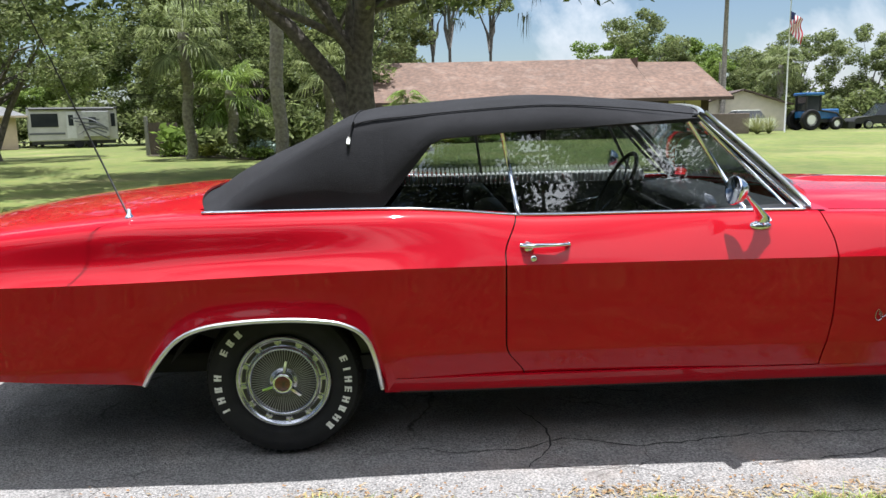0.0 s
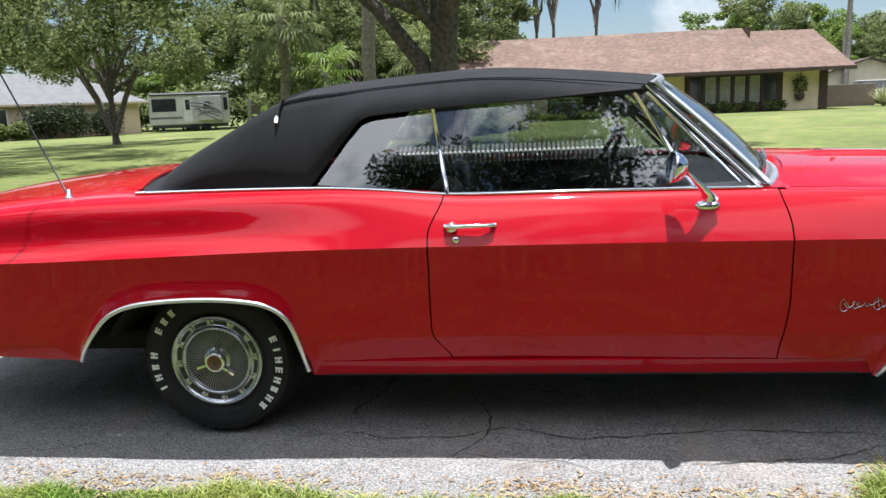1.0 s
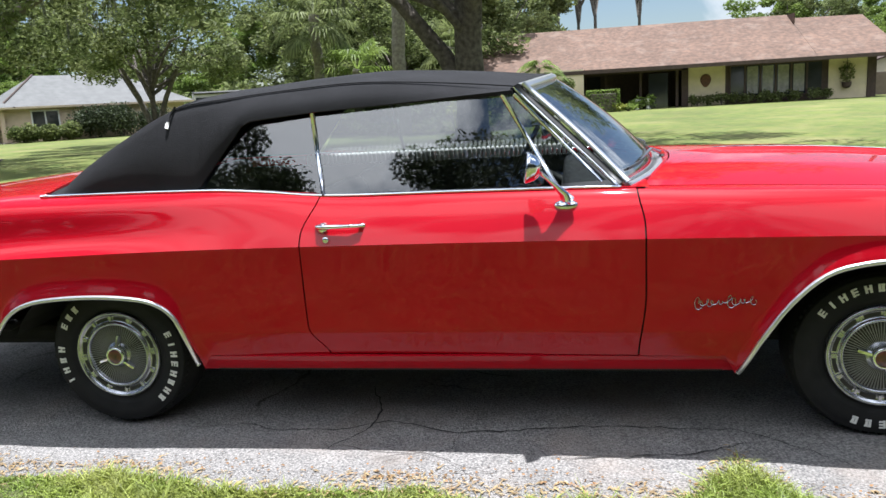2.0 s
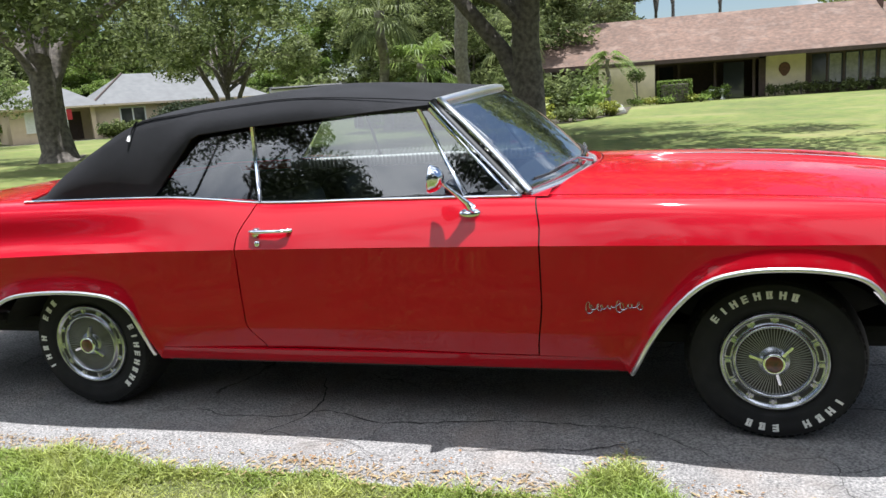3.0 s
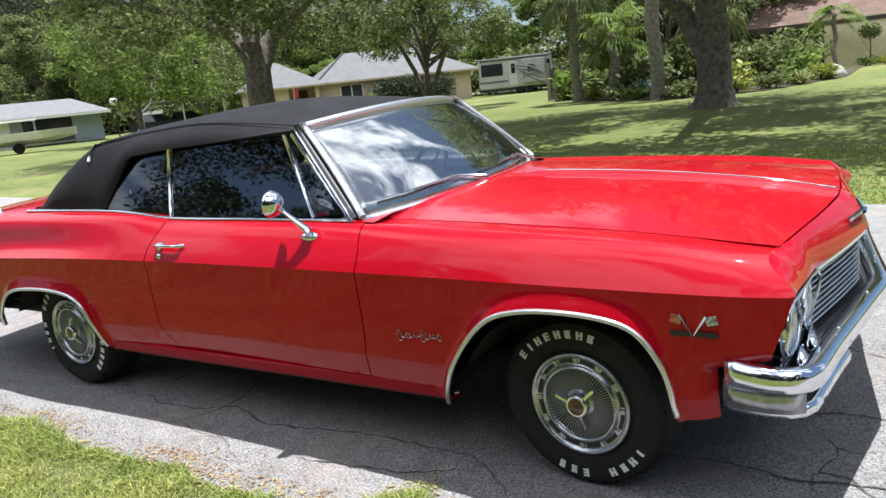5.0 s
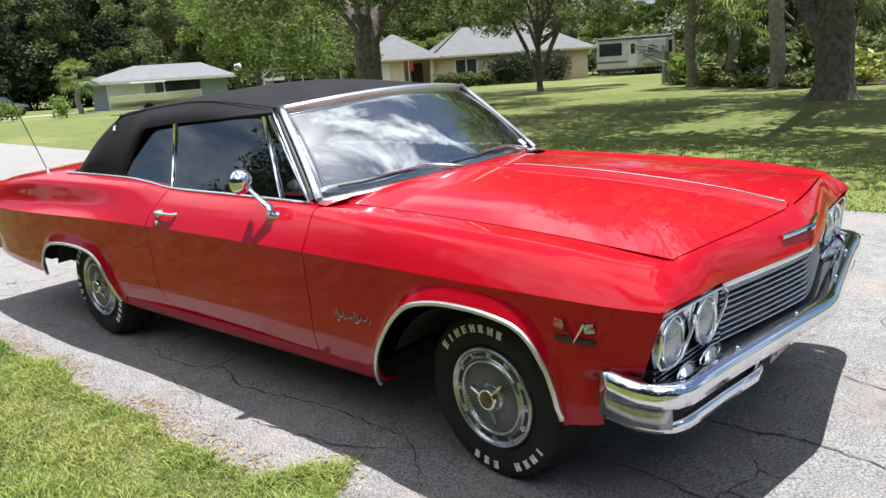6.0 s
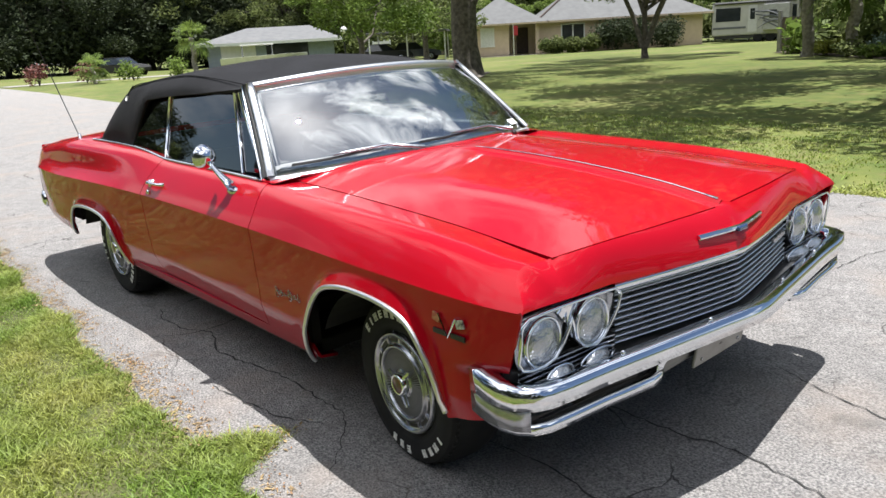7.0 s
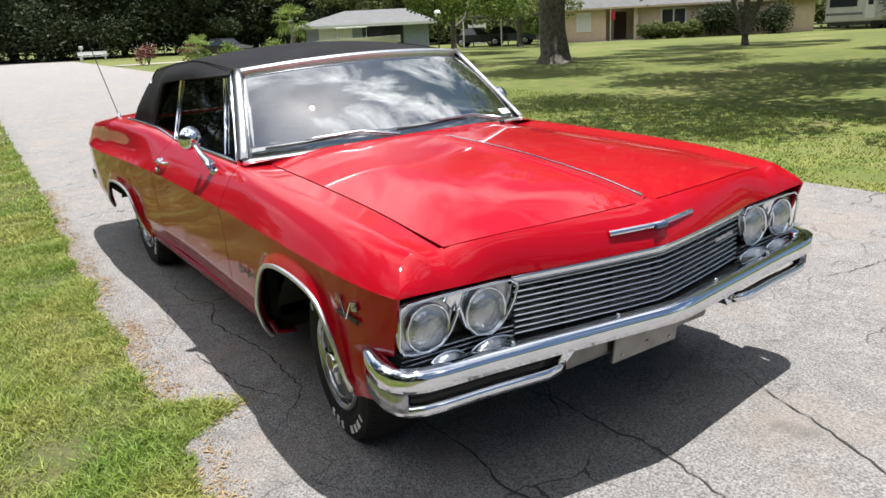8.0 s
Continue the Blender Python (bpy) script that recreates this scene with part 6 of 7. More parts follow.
for k in range(9):
    plant_wood(-72 + k * 2.0, 40 + k * 3.0 + rng.uniform(-2, 2), 0.95, (0, 1, 2))
    plant_under(-68 + k * 2.0, 38 + k * 3.0, 1.0)
for k in range(7):
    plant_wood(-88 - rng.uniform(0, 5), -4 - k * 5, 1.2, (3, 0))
# wood on the near side, behind the way; unseen, leaves darkened for the reflections
for k in range(12):
    x = -13 + k * 6.4
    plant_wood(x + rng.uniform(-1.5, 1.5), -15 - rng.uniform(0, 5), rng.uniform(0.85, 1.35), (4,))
    if k % 2:
        plant_under(x, -20.5, 1.0)
# unseen dark row added to deepen the reflections on the car's side
for k in range(14):
    plant_under(-24 + k * 3.4, -22 + rng.uniform(-1, 1), 0.8, True)
for k in range(8):
    plant_wood(56 + rng.uniform(-3, 3), -24 + k * 9, 1.0, (0, 1))


# ---- houses ----
def slab(parent, name, pts, thick, material, label=""):
    """A flat roof plane given by its corner points, thickened downwards."""
    bm = bmesh.new()
    n = (Vector(pts[1]) - Vector(pts[0])).cross(Vector(pts[2]) - Vector(pts[0])).normalized()
    if n.z < 0:
        n = -n
    top = [bm.verts.new(p) for p in pts]
    low = [bm.verts.new(Vector(p) - n * thick) for p in pts]
    bm.faces.new(top)
    bm.faces.new(low[::-1])
    for i in range(len(pts)):
        bm.faces.new((top[i], top[(i + 1) % len(pts)], low[(i + 1) % len(pts)], low[i]))
    bmesh.ops.recalc_face_normals(bm, faces=bm.faces[:])
    return part(name, bm, material, parent, label)


CURTAIN = mat("net_curtain", (0.34, 0.33, 0.30), (0.22, 0.215, 0.20), 5.0, 0.9)


def window(parent, x0, x1, z0, z1, y, panes=1, frame_m=None, pane_m=None, curtain=False, name="window"):
    """A window in a wall that faces -y: frame bars, one pane between each pair."""
    w = part(name, boxed(x0 - 0.08, x1 + 0.08, y - 0.05, y - 0.005, z1, z1 + 0.10), frame_m, parent)
    part("sill", boxed(x0 - 0.08, x1 + 0.08, y - 0.09, y - 0.005, z0 - 0.08, z0), frame_m, w)
    for k in range(panes + 1):
        xx = x0 + (x1 - x0) * k / panes
        part("mullion", boxed(xx - 0.05, xx + 0.05, y - 0.06, y - 0.004, z0, z1), frame_m, w)
    for k in range(panes):
        a, b = x0 + (x1 - x0) * k / panes + 0.05, x0 + (x1 - x0) * (k + 1) / panes - 0.05
        part("pane", boxed(a, b, y - 0.022, y - 0.010, z0, z1), pane_m, w)
        if curtain and 0 < k < panes - 1:
            part("curtain", boxed(a + 0.06, b - 0.08, y - 0.032, y - 0.026, z0 + 0.12, z1 - 0.05), CURTAIN, w)
    return w


hz = 0.22
house = thing("house", "low cream ranch house with broad brown shingle roof", "house")
part("front_wall", boxed(8.5, 10.5, 41.8, 42.0, hz, 2.75), CREAM, house)
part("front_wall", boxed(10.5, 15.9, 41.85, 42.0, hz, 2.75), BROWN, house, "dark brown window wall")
part("front_wall", boxed(15.9, 17.85, 41.8, 42.0, hz, 2.75), CREAM, house)
part("corner_post", boxed(17.85, 18.3, 41.75, 42.1, hz, 2.75), BROWN, house)
part("side_wall", boxed(18.1, 18.3, 42.1, 51.0, hz, 2.75), CREAM, house)
part("back_wall", boxed(-3.0, 18.3, 51.0, 51.2, hz, 2.75), CREAM, house)
part("wing_wall", boxed(-0.3, 2.7, 40.3, 40.5, hz, 2.7), CREAM, house)
part("wing_side", boxed(2.5, 2.7, 40.5, 44.0, hz, 2.7), CREAM, house)
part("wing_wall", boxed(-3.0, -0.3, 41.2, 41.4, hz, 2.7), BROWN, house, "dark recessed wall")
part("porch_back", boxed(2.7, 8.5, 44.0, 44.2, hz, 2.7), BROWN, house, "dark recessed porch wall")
for x in (4.0, 5.9, 7.9):
    part("porch_post", boxed(x - 0.07, x + 0.07, 41.75, 41.9, hz, 2.6), BROWN, house)
part("porch_beam", boxed(2.7, 8.5, 41.7, 41.95, 2.35, 2.7), BROWN, house)
part("porch_panel", boxed(8.15, 8.5, 41.7, 42.0, hz, 2.6), BROWN, house)
part("screen_door", boxed(6.35, 7.4, 41.80, 41.85, hz, 2.25), WINDOW, house, "dark screen door")
window(house, 2.9, 3.8, 0.9, 2.3, 44.0, 1, BROWN, WINDOW)
window(house, 10.75, 15.6, 0.72, 2.38, 41.85, 6, BROWN, WINDOW, True)
window(house, -2.6, -0.9, 0.8, 2.2, 41.2, 2, BROWN, WINDOW)
bm = bmesh.new()
lathe(bm, [(0.30, 0.0), (0.28, 0.05), (0.20, 0.07), (0.0005, 0.08)], 14)
for v in bm.verts:
    v.co.z *= 1.1 if v.co.z > 0 else 1.5 - 0.5 * abs(v.co.x) / 0.3
part("wall_plaque", bm, mat("rust_plaque", (0.16, 0.075, 0.05), (0.10, 0.05, 0.035), 8.0, 0.8), house, "rust-brown wall plaque", m=pose(9.45, 41.79, 1.75, 0, 0, 180))
slab(house, "roof_front", ((-4.0, 40.3, 2.66), (14.9, 40.3, 2.60), (14.9, 46.6, 5.34), (-4.0, 46.6, 5.34)), 0.16, SHINGLE, "weathered brown shingles")
slab(house, "roof_front", ((14.91, 40.3, 2.60), (19.2, 40.3, 2.58), (18.9, 46.0, 5.02), (14.91, 46.0, 5.08)), 0.16, SHINGLE)
slab(house, "roof_back", ((-4.0, 46.6, 5.34), (14.9, 46.6, 5.34), (14.9, 53.0, 2.6), (-4.0, 53.0, 2.6)), 0.16, SHINGLE)
slab(house, "roof_back", ((14.91, 46.0, 5.08), (18.9, 46.0, 5.02), (19.2, 52.0, 2.58), (14.91, 52.0, 2.6)), 0.16, SHINGLE)
part("roof_step", boxed(14.86, 14.93, 45.0, 47.0, 4.7, 5.30), SHINGLE, house)
part("fascia", boxed(-4.0, 19.2, 40.26, 40.30, 2.42, 2.62), BROWN, house, "dark brown fascia board")
bm = bmesh.new()
bm.faces.new([bm.verts.new(p) for p in ((18.25, 42.0, 2.6), (18.25, 51.0, 2.6), (18.25, 46.0, 4.85))])
solid(part("gable", bm, CREAM, house), 0.1)
part("soffit", boxed(-3.9, 19.0, 40.35, 42.0, 2.46, 2.50), BROWN, house)
for k, x in enumerate((8.9, 9.5, 10.2, 10.9, 11.6, 12.4, 13.2, 14.0, 14.8, 15.5)):
    shrub(x, 41.1, 0.9, 0.75, 60 + k, "low dark green foundation shrub", LEAF, 0.09, 300, "foundation_shrub")
hedge = thing("hedge", "clipped bright green hedge block", "hedge", pose(3.7, 39.5, height(3.7, 39.5)))
rng_h = random.Random(75)
vs, fs = [], []
for _ in range(2600):
    q = [rng_h.uniform(-1, 1) for _ in range(3)]
    q[rng_h.randrange(3)] = rng_h.choice((-1, 1))
    leaves(vs, fs, (0.85 * q[0], 0.42 * q[1], 0.62 + 0.56 * q[2]), 0.05, 1, 0.06, rng_h)
part("foliage", leaf_mesh("foliage", vs, fs, LEAF2), LEAF2, hedge)
part("stem", boxed(-0.7, 0.7, -0.3, 0.3, 0.0, 1.0, 0.05), BARK, hedge)
for k, (x, y) in enumerate(((1.6, 38.9), (2.4, 38.7), (3.2, 38.8), (4.6, 39.3), (5.0, 39.0))):
    shrub(x, y, 1.0, 0.5, 80 + k, "low yellow-green border shrub", YELLOWLEAF if k % 2 else LEAF2, 0.08, 300)
topiary = thing("topiary", "small round-headed topiary tree on a bare stem", "topiary", pose(1.75, 39.3, height(1.75, 39.3)))
part("trunk", tube(bmesh.new(), [(0, 0, -0.02), (0.02, 0, 0.7), (0, 0, 1.4)], [0.045, 0.035, 0.03], 8), BARK, topiary)
vs, fs = [], []
leaves(vs, fs, (0, 0, 1.6), 0.52, 700, 0.075, random.Random(86), 0.75)
part("foliage", leaf_mesh("foliage", vs, fs, LEAF), LEAF, topiary)
for x in (5.6, 6.2):
    solo("urn_planter", lathe(bmesh.new(), [(0.12, 0.0), (0.14, 0.04), (0.07, 0.10), (0.08, 0.30), (0.20, 0.52), (0.22, 0.56), (0.16, 0.55), (0.0005, 0.53)], 18, "z"), WHITE, "white pedestal urn with fern on the porch step", "planter", smooth=True, m=pose(x, 40.6, height(x, 40.6)))
    shrub(x, 40.6, 0.7, 0.9, 90 + int(x), "green fern in a white urn", LEAF2, 0.10, 200, "fern")
hang = thing("hanging_plant", "hanging basket plant on the cream wall", "plant", pose(16.75, 41.55, 1.7))
vs, fs = [], []
leaves(vs, fs, (0, 0, 0), 0.42, 260, 0.09, random.Random(95), 1.5, 0.6)
part("foliage", leaf_mesh("foliage", vs, fs, LEAF), LEAF, hang)
part("basket", lathe(bmesh.new(), [(0.05, -0.85), (0.22, -0.75), (0.26, -0.5), (0.0005, -0.5)], 14, "z"), BROWN, hang)
part("chain", tube(bmesh.new(), [(0, 0, -0.5), (0, 0, 0.85)], 0.012, 5), BROWN, hang)

# beige outbuilding beyond the house
shed = thing("outbuilding", "low beige outbuilding with shallow gable roof", "outbuilding", pose(24.2, 51.3, 0.3, 0, 0, -8))
part("front_wall", boxed(-3.0, 3.0, -1.0, -0.8, 0, 2.0), mat("beige_siding", (0.55, 0.50, 0.42), (0.48, 0.44, 0.37), 3.0, 0.85), shed)
part("side_wall", boxed(-3.0, -2.8, -0.8, 6, 0, 2.0), CREAM, shed)
part("side_wall", boxed(2.8, 3.0, -0.8, 6, 0, 2.0), CREAM, shed)
bm = bmesh.new()
bm.faces.new([bm.verts.new(p) for p in ((-3.0, -1.0, 2.0), (3.0, -1.0, 2.0), (0, -1.0, 2.95))])
solid(part("gable", bm, bpy.data.materials["beige_siding"], shed), 0.1)
slab(shed, "roof", ((-3.4, -1.4, 1.98), (0, -1.4, 3.08), (0, 6.4, 3.08), (-3.4, 6.4, 1.98)), 0.10, BROWN)
slab(shed, "roof", ((3.4, -1.4, 1.98), (0, -1.4, 3.08), (0, 6.4, 3.08), (3.4, 6.4, 1.98)), 0.10, BROWN)
spiky(21.7, 42.6, 1.7, 240, 101, "big pale pampas grass clump", STRAWLEAF, 0.012, "pampas_grass")
spiky(22.7, 43.2, 1.5, 200, 102, "big pale pampas grass clump", STRAWLEAF, 0.012, "pampas_grass")
solo("garden_wall", boxed(18.4, 22.0, 44.4, 44.6, 0.2, 1.65, 0.02), mat("taupe_board", (0.20, 0.155, 0.135), (0.16, 0.125, 0.11), 5.0, 0.85), "taupe board fence beside the house", "fence")

# flag on its pole
pole = thing("flagpole", "white flagpole with limp striped flag", "flagpole", pose(24.8, 45.4, height(24.8, 45.4)))
part("pole", tube(bmesh.new(), [(0, 0, 0), (0, 0, 4), (0.02, 0, 8.3)], [0.05, 0.045, 0.025], 10), WHITE, pole, smooth=True)
bm = bmesh.new()
lathe(bm, [(0.0005, 8.38), (0.06, 8.33), (0.06, 8.29), (0.0005, 8.25)], 12, "z")
part("finial", bm, CHROME, pole)
FLAGRED = mat("flag_red", (0.45, 0.03, 0.04), (0.38, 0.025, 0.035), 5.0, 0.8)
FLAGWHITE = mat("flag_white", (0.72, 0.72, 0.72), (0.62, 0.62, 0.62), 5.0, 0.8)
FLAGBLUE = mat("flag_blue", (0.03, 0.04, 0.14), (0.02, 0.03, 0.10), 5.0, 0.8)
for k in range(9):
    bm = bmesh.new()
    rows = []
    for i in range(15):
        t = i / 14
        rows.append([(0.04 + 0.78 * s + 0.05 * math.sin(9 * t + 3 * s), 0.10 * math.sin(7 * t + 6 * s), 7.55 - 2.05 * t * (0.55 + 0.45 * s) - 0.75 * s * (1 - t) * 0.6) for s in ((k / 9), (k + 1) / 9)])
    grid(bm, rows)
    part("stripe", bm, FLAGRED if k % 2 == 0 else FLAGWHITE, pole, smooth=True)
bm = bmesh.new()
grid(bm, [[(0.03 + 0.30 * s, 0.10 * math.sin(7 * t + 6 * s) - 0.03, 7.62 - 0.75 * t - 0.15 * s) for s in (0, 0.5, 1)] for t in (0, 0.25, 0.5, 0.75, 1)])
part("canton", bm, FLAGBLUE, pole, smooth=True)

# wooden utility pole
up = thing("utility_pole", "grey weathered wooden utility pole", "pole", pose(22.6, 50.3, 0.3))
part("pole", tube(bmesh.new(), [(0, 0, 0), (0.05, 0, 5.5), (0.1, 0, 10)], [0.20, 0.17, 0.13], 10), PALMBARK, up, smooth=True)
part("guard", tube(bmesh.new(), [(-0.25, -0.1, 3.0), (-0.3, -0.1, 5.0)], [0.09, 0.05], 7), PALMBARK, up)

# tractor
TRB = mat("tractor_blue", (0.02, 0.13, 0.36), (0.015, 0.10, 0.28), 6.0, 0.4, coat=0.4)
tr = thing("tractor", "blue farm tractor with cab and front loader", "tractor", pose(28.9, 49.3, height(28.9, 49.3), 0, 0, 8))
part("bonnet", boxed(-0.05, 1.55, -0.38, 0.38, 0.75, 1.45, 0.08), TRB, tr, "blue bonnet")
part("chassis", boxed(-1.0, 1.5, -0.3, 0.3, 0.5, 0.85, 0.04), BLACK, tr)
part("cab_base", boxed(-1.25, -0.05, -0.6, 0.6, 0.85, 1.3, 0.05), TRB, tr)
part("cab_glass", boxed(-1.15, -0.1, -0.58, 0.58, 1.3, 2.35, 0.05), WINDOW, tr, "dark cab glass")
for x in (-1.17, -0.10):
    for y in (-0.58, 0.58):
        part("cab_post", boxed(x - 0.05, x + 0.05, y - 0.05, y + 0.05, 1.3, 2.4), BLACK, tr)
part("cab_roof", boxed(-1.35, 0.1, -0.72, 0.72, 2.38, 2.58, 0.06), TRB, tr, "blue cab roof")
for x, r, y in ((-0.95, 0.72, 0.78), (1.15, 0.45, 0.62)):
    for s in (-1, 1):
        w = part("wheel", lathe(bmesh.new(), [(0.0005, 0.10), (r * 0.35, 0.09), (r * 0.55, 0.13), (r * 0.6, 0.18), (r * 0.9, 0.18), (r, 0.12), (r, -0.12), (r * 0.9, -0.18), (r * 0.5, -0.1)], 26), RUBBER, tr, m=pose(x, s * y, r, 0, 0, 180 if s < 0 else 0))
        part("rim", lathe(bmesh.new(), [(r * 0.55, 0.135), (r * 0.5, 0.11), (0.0005, 0.12)], 20), WHITE, w)
    part("axle", tube(bmesh.new(), [(x, -y, r), (x, y, r)], 0.07, 8), BLACK, tr)
for s in (-1, 1):
    part("loader_arm", tube(bmesh.new(), [(0.0, s * 0.55, 1.35), (1.2, s * 0.55, 1.15), (2.0, s * 0.55, 0.45)], 0.07, 8), BLACK, tr)
part("loader_bucket", boxed(1.95, 2.5, -0.9, 0.9, 0.05, 0.6, 0.06), BLACK, tr, "black loader bucket")


def parked_car(name, label, x, y, turn, paint, tall=1.45, length=4.5, bed=False):
    """A plain parked car: lower body, cabin, windows, wheels."""
    c = thing(name, label, "car", pose(x, y, height(x, y), 0, 0, turn))
    h = length / 2
    bm = bmesh.new()
    prof = ((-h, 0.45), (-h, 0.80), (-h * 0.9, 0.92), (h * 0.45, 0.93), (h * 0.92, 0.78), (h, 0.62), (h, 0.38), (-h, 0.30))
    grid(bm, [[(px, s * w, pz) for px, pz in prof] for s, w in ((-1, 0.80), (-1, 0.88), (1, 0.88), (1, 0.80))], close=True)
    for s in (-1, 1):
        bm.faces.new([bm.verts.new((px, s * 0.80, pz)) for px, pz in prof])
    bmesh.ops.remove_doubles(bm, verts=bm.verts[:], dist=0.002)
    bmesh.ops.recalc_face_normals(bm, faces=bm.faces[:])
    part("body", bm, paint, c)
    a, b = (-h * 0.05, h * 0.5) if bed else (-h * 0.72, h * 0.42)
    bm = bmesh.new()
    rows = [[(a, -0.80, 0.9), (a + 0.4, -0.64, tall), (b - 0.8, -0.64, tall), (b, -0.80, 0.9)], [(a, 0.80, 0.9), (a + 0.4, 0.64, tall), (b - 0.8, 0.64, tall), (b, 0.80, 0.9)]]
    vv = grid(bm, rows)
    for r in vv:
        bm.faces.new(r)
    bmesh.ops.recalc_face_normals(bm, faces=bm.faces[:])
    part("cabin", bm, WINDOW, c, "dark glass cabin")
    part("roof", boxed(a + 0.36, b - 0.76, -0.66, 0.66, tall - 0.03, tall + 0.02, 0.02), paint, c)
    for px in (-h * 0.62, h * 0.62):
        for s in (-1, 1):
            w = part("wheel", lathe(bmesh.new(), [(0.0005, 0.08), (0.22, 0.08), (0.24, 0.10), (0.31, 0.10), (0.33, 0.06), (0.33, -0.1), (0.2, -0.1)], 22), RUBBER, c, m=pose(px, s * 0.82, 0.33, 0, 0, 180 if s < 0 else 0))
            part("rim", lathe(bmesh.new(), [(0.22, 0.085), (0.15, 0.092), (0.0005, 0.095)], 16), STEEL, w)
    return c


parked_car("parked_car", "white saloon car parked beside the house", 22.6, 47.6, 180, WHITE)
parked_car("parked_car", "black pickup truck parked on the lawn", 34.2, 49.5, 175, BLACK, 1.75, 5.4, True)
parked_car("parked_car", "dark blue car parked under the carport", -44.6, 37.9, 40, mat("dark_blue_paint", (0.02, 0.03, 0.07), (0.015, 0.025, 0.06), 4.0, 0.3, coat=0.8))
parked_car("parked_car", "black car parked under the carport", -46.3, 36.2, 40, BLACK)
parked_car("parked_car", "white van parked before the grey house", -55.0, 32.2, 60, WHITE, 1.9, 5.0)

# travel trailer
rv = thing("travel_trailer", "white travel trailer with dark window and grey graphics", "trailer", pose(-25.7, 56.8, height(-25.7, 56.8), 0, 0, 22))
# tree shade is put into the colour of the white body
part("body", boxed(-3.0, 3.2, -1.15, 1.15, 0.55, 3.0, 0.10), mat("shaded_white", (0.46, 0.45, 0.43), (0.34, 0.335, 0.32), 1.2, 0.5), rv, "white body darkened for the trees' shade")
part("roof", boxed(-3.0, 3.25, -1.2, 1.2, 3.0, 3.08, 0.03), METALROOF, rv)
part("skirt", boxed(-2.8, 3.0, -1.08, 1.08, 0.30, 0.56, 0.02), BLACK, rv)
part("window", boxed(-2.72, -0.9, -1.18, -1.15, 1.62, 2.62, 0.012), WINDOW, rv, "large dark window")
part("door", boxed(-0.35, 0.30, -1.18, -1.15, 0.75, 2.75, 0.012), mat("grey_door", (0.52, 0.52, 0.52), (0.45, 0.45, 0.45), 5.0, 0.5), rv)
part("door_window", boxed(-0.2, 0.14, -1.19, -1.18, 1.7, 2.5), WINDOW, rv)
part("slide_out", boxed(0.75, 2.6, -1.55, -1.15, 0.85, 2.75, 0.03), mat("light_grey_panel", (0.38, 0.38, 0.375), (0.30, 0.30, 0.295), 5.0, 0.5), rv)
part("slide_window", boxed(1.2, 1.7, -1.57, -1.55, 1.7, 2.3), WINDOW, rv)
part("rear_window", boxed(2.75, 3.05, -1.18, -1.15, 1.6, 2.6), WINDOW, rv)
for k in range(4):
    part("graphic", boxed(-0.9 + 0.0, 1.1, -0.012, 0.0, -0.05, 0.05), mat("graphite_stripe", (0.08, 0.085, 0.10), (0.12, 0.125, 0.14), 6.0, 0.5) if k == 0 else bpy.data.materials["graphite_stripe"], rv, m=pose(1.6 - 0.25 * k, -1.56, 1.15 + 0.35 * k, 0, 28 - 8 * k, 0))
for k in range(3):
    part("swirl", tube(bmesh.new(), [(0.4 + 2.1 * t, -1.58, 1.0 + 0.35 * k + 0.55 * math.sin(2.6 * t + 0.5 * k)) for t in [i / 8 for i in range(9)]], [0.015 + 0.012 * i for i in range(5)] + [0.06 - 0.012 * i for i in range(4)], 6), bpy.data.materials["graphite_stripe"], rv)
part("side_stripe", boxed(-2.9, -0.5, -1.175, -1.15, 1.05, 1.2), bpy.data.materials["graphite_stripe"], rv)
part("awning", tube(bmesh.new(), [(-2.8, -1.25, 2.95), (3.0, -1.25, 2.95)], 0.08, 10), BLACK, rv, "rolled dark awning")
for x in (-0.2, 0.7):
    for s in (-1, 1):
        part("wheel", lathe(bmesh.new(), [(0.0005, 0.05), (0.2, 0.06), (0.34, 0.06), (0.36, 0.0), (0.34, -0.1)], 20), RUBBER, rv, m=pose(x + 0.6, s * 1.05, 0.36, 0, 0, 180 if s < 0 else 0))
part("hitch", tube(bmesh.new(), [(-3.0, 0.5, 0.5), (-4.2, 0, 0.5), (-3.0, -0.5, 0.5)], 0.05, 6), BLACK, rv)
part("jack", tube(bmesh.new(), [(-4.1, 0, 0.0), (-4.1, 0, 0.8)], 0.05, 6), BLACK, rv)

# brown fence panel and post at the bed's end
fence = thing("board_fence", "brown board fence panel with grey post", "fence", pose(-11.0, 32.2, height(-11, 32.2), 0, 0, -4))
for k in range(7):
    part("board", boxed(-0.62 + k * 0.19, -0.62 + k * 0.19 + 0.18, -0.02, 0.02, 0.03, 1.5 - 0.02 * (k % 2)), mat("taupe_fence", (0.13, 0.10, 0.085), (0.10, 0.08, 0.07), 6.0, 0.85) if k == 0 else bpy.data.materials["taupe_fence"], fence)
part("post", boxed(-0.80, -0.66, -0.07, 0.07, 0.0, 1.78, 0.01), mat("grey_wood", (0.30, 0.29, 0.27), (0.22, 0.21, 0.2), 7.0, 0.85), fence)
part("rail", boxed(-0.66, 0.72, 0.02, 0.06, 1.30, 1.40), bpy.data.materials["taupe_fence"], fence)

# tan house with white metal roof, set at an angle
ang = math.degrees(math.atan2(14.2, 12.0))
tan = thing("house", "tan stucco house with white metal hip roof", "house", pose(-40.5, 40.0, 0.25, 0, 0, ang))
L = 18.6
part("front_wall", boxed(0, 3.2, 0, 0.2, 0, 2.5), TAN, tan)
part("front_wall", boxed(5.6, L, 0.3, 0.5, 0, 2.5), TAN, tan)
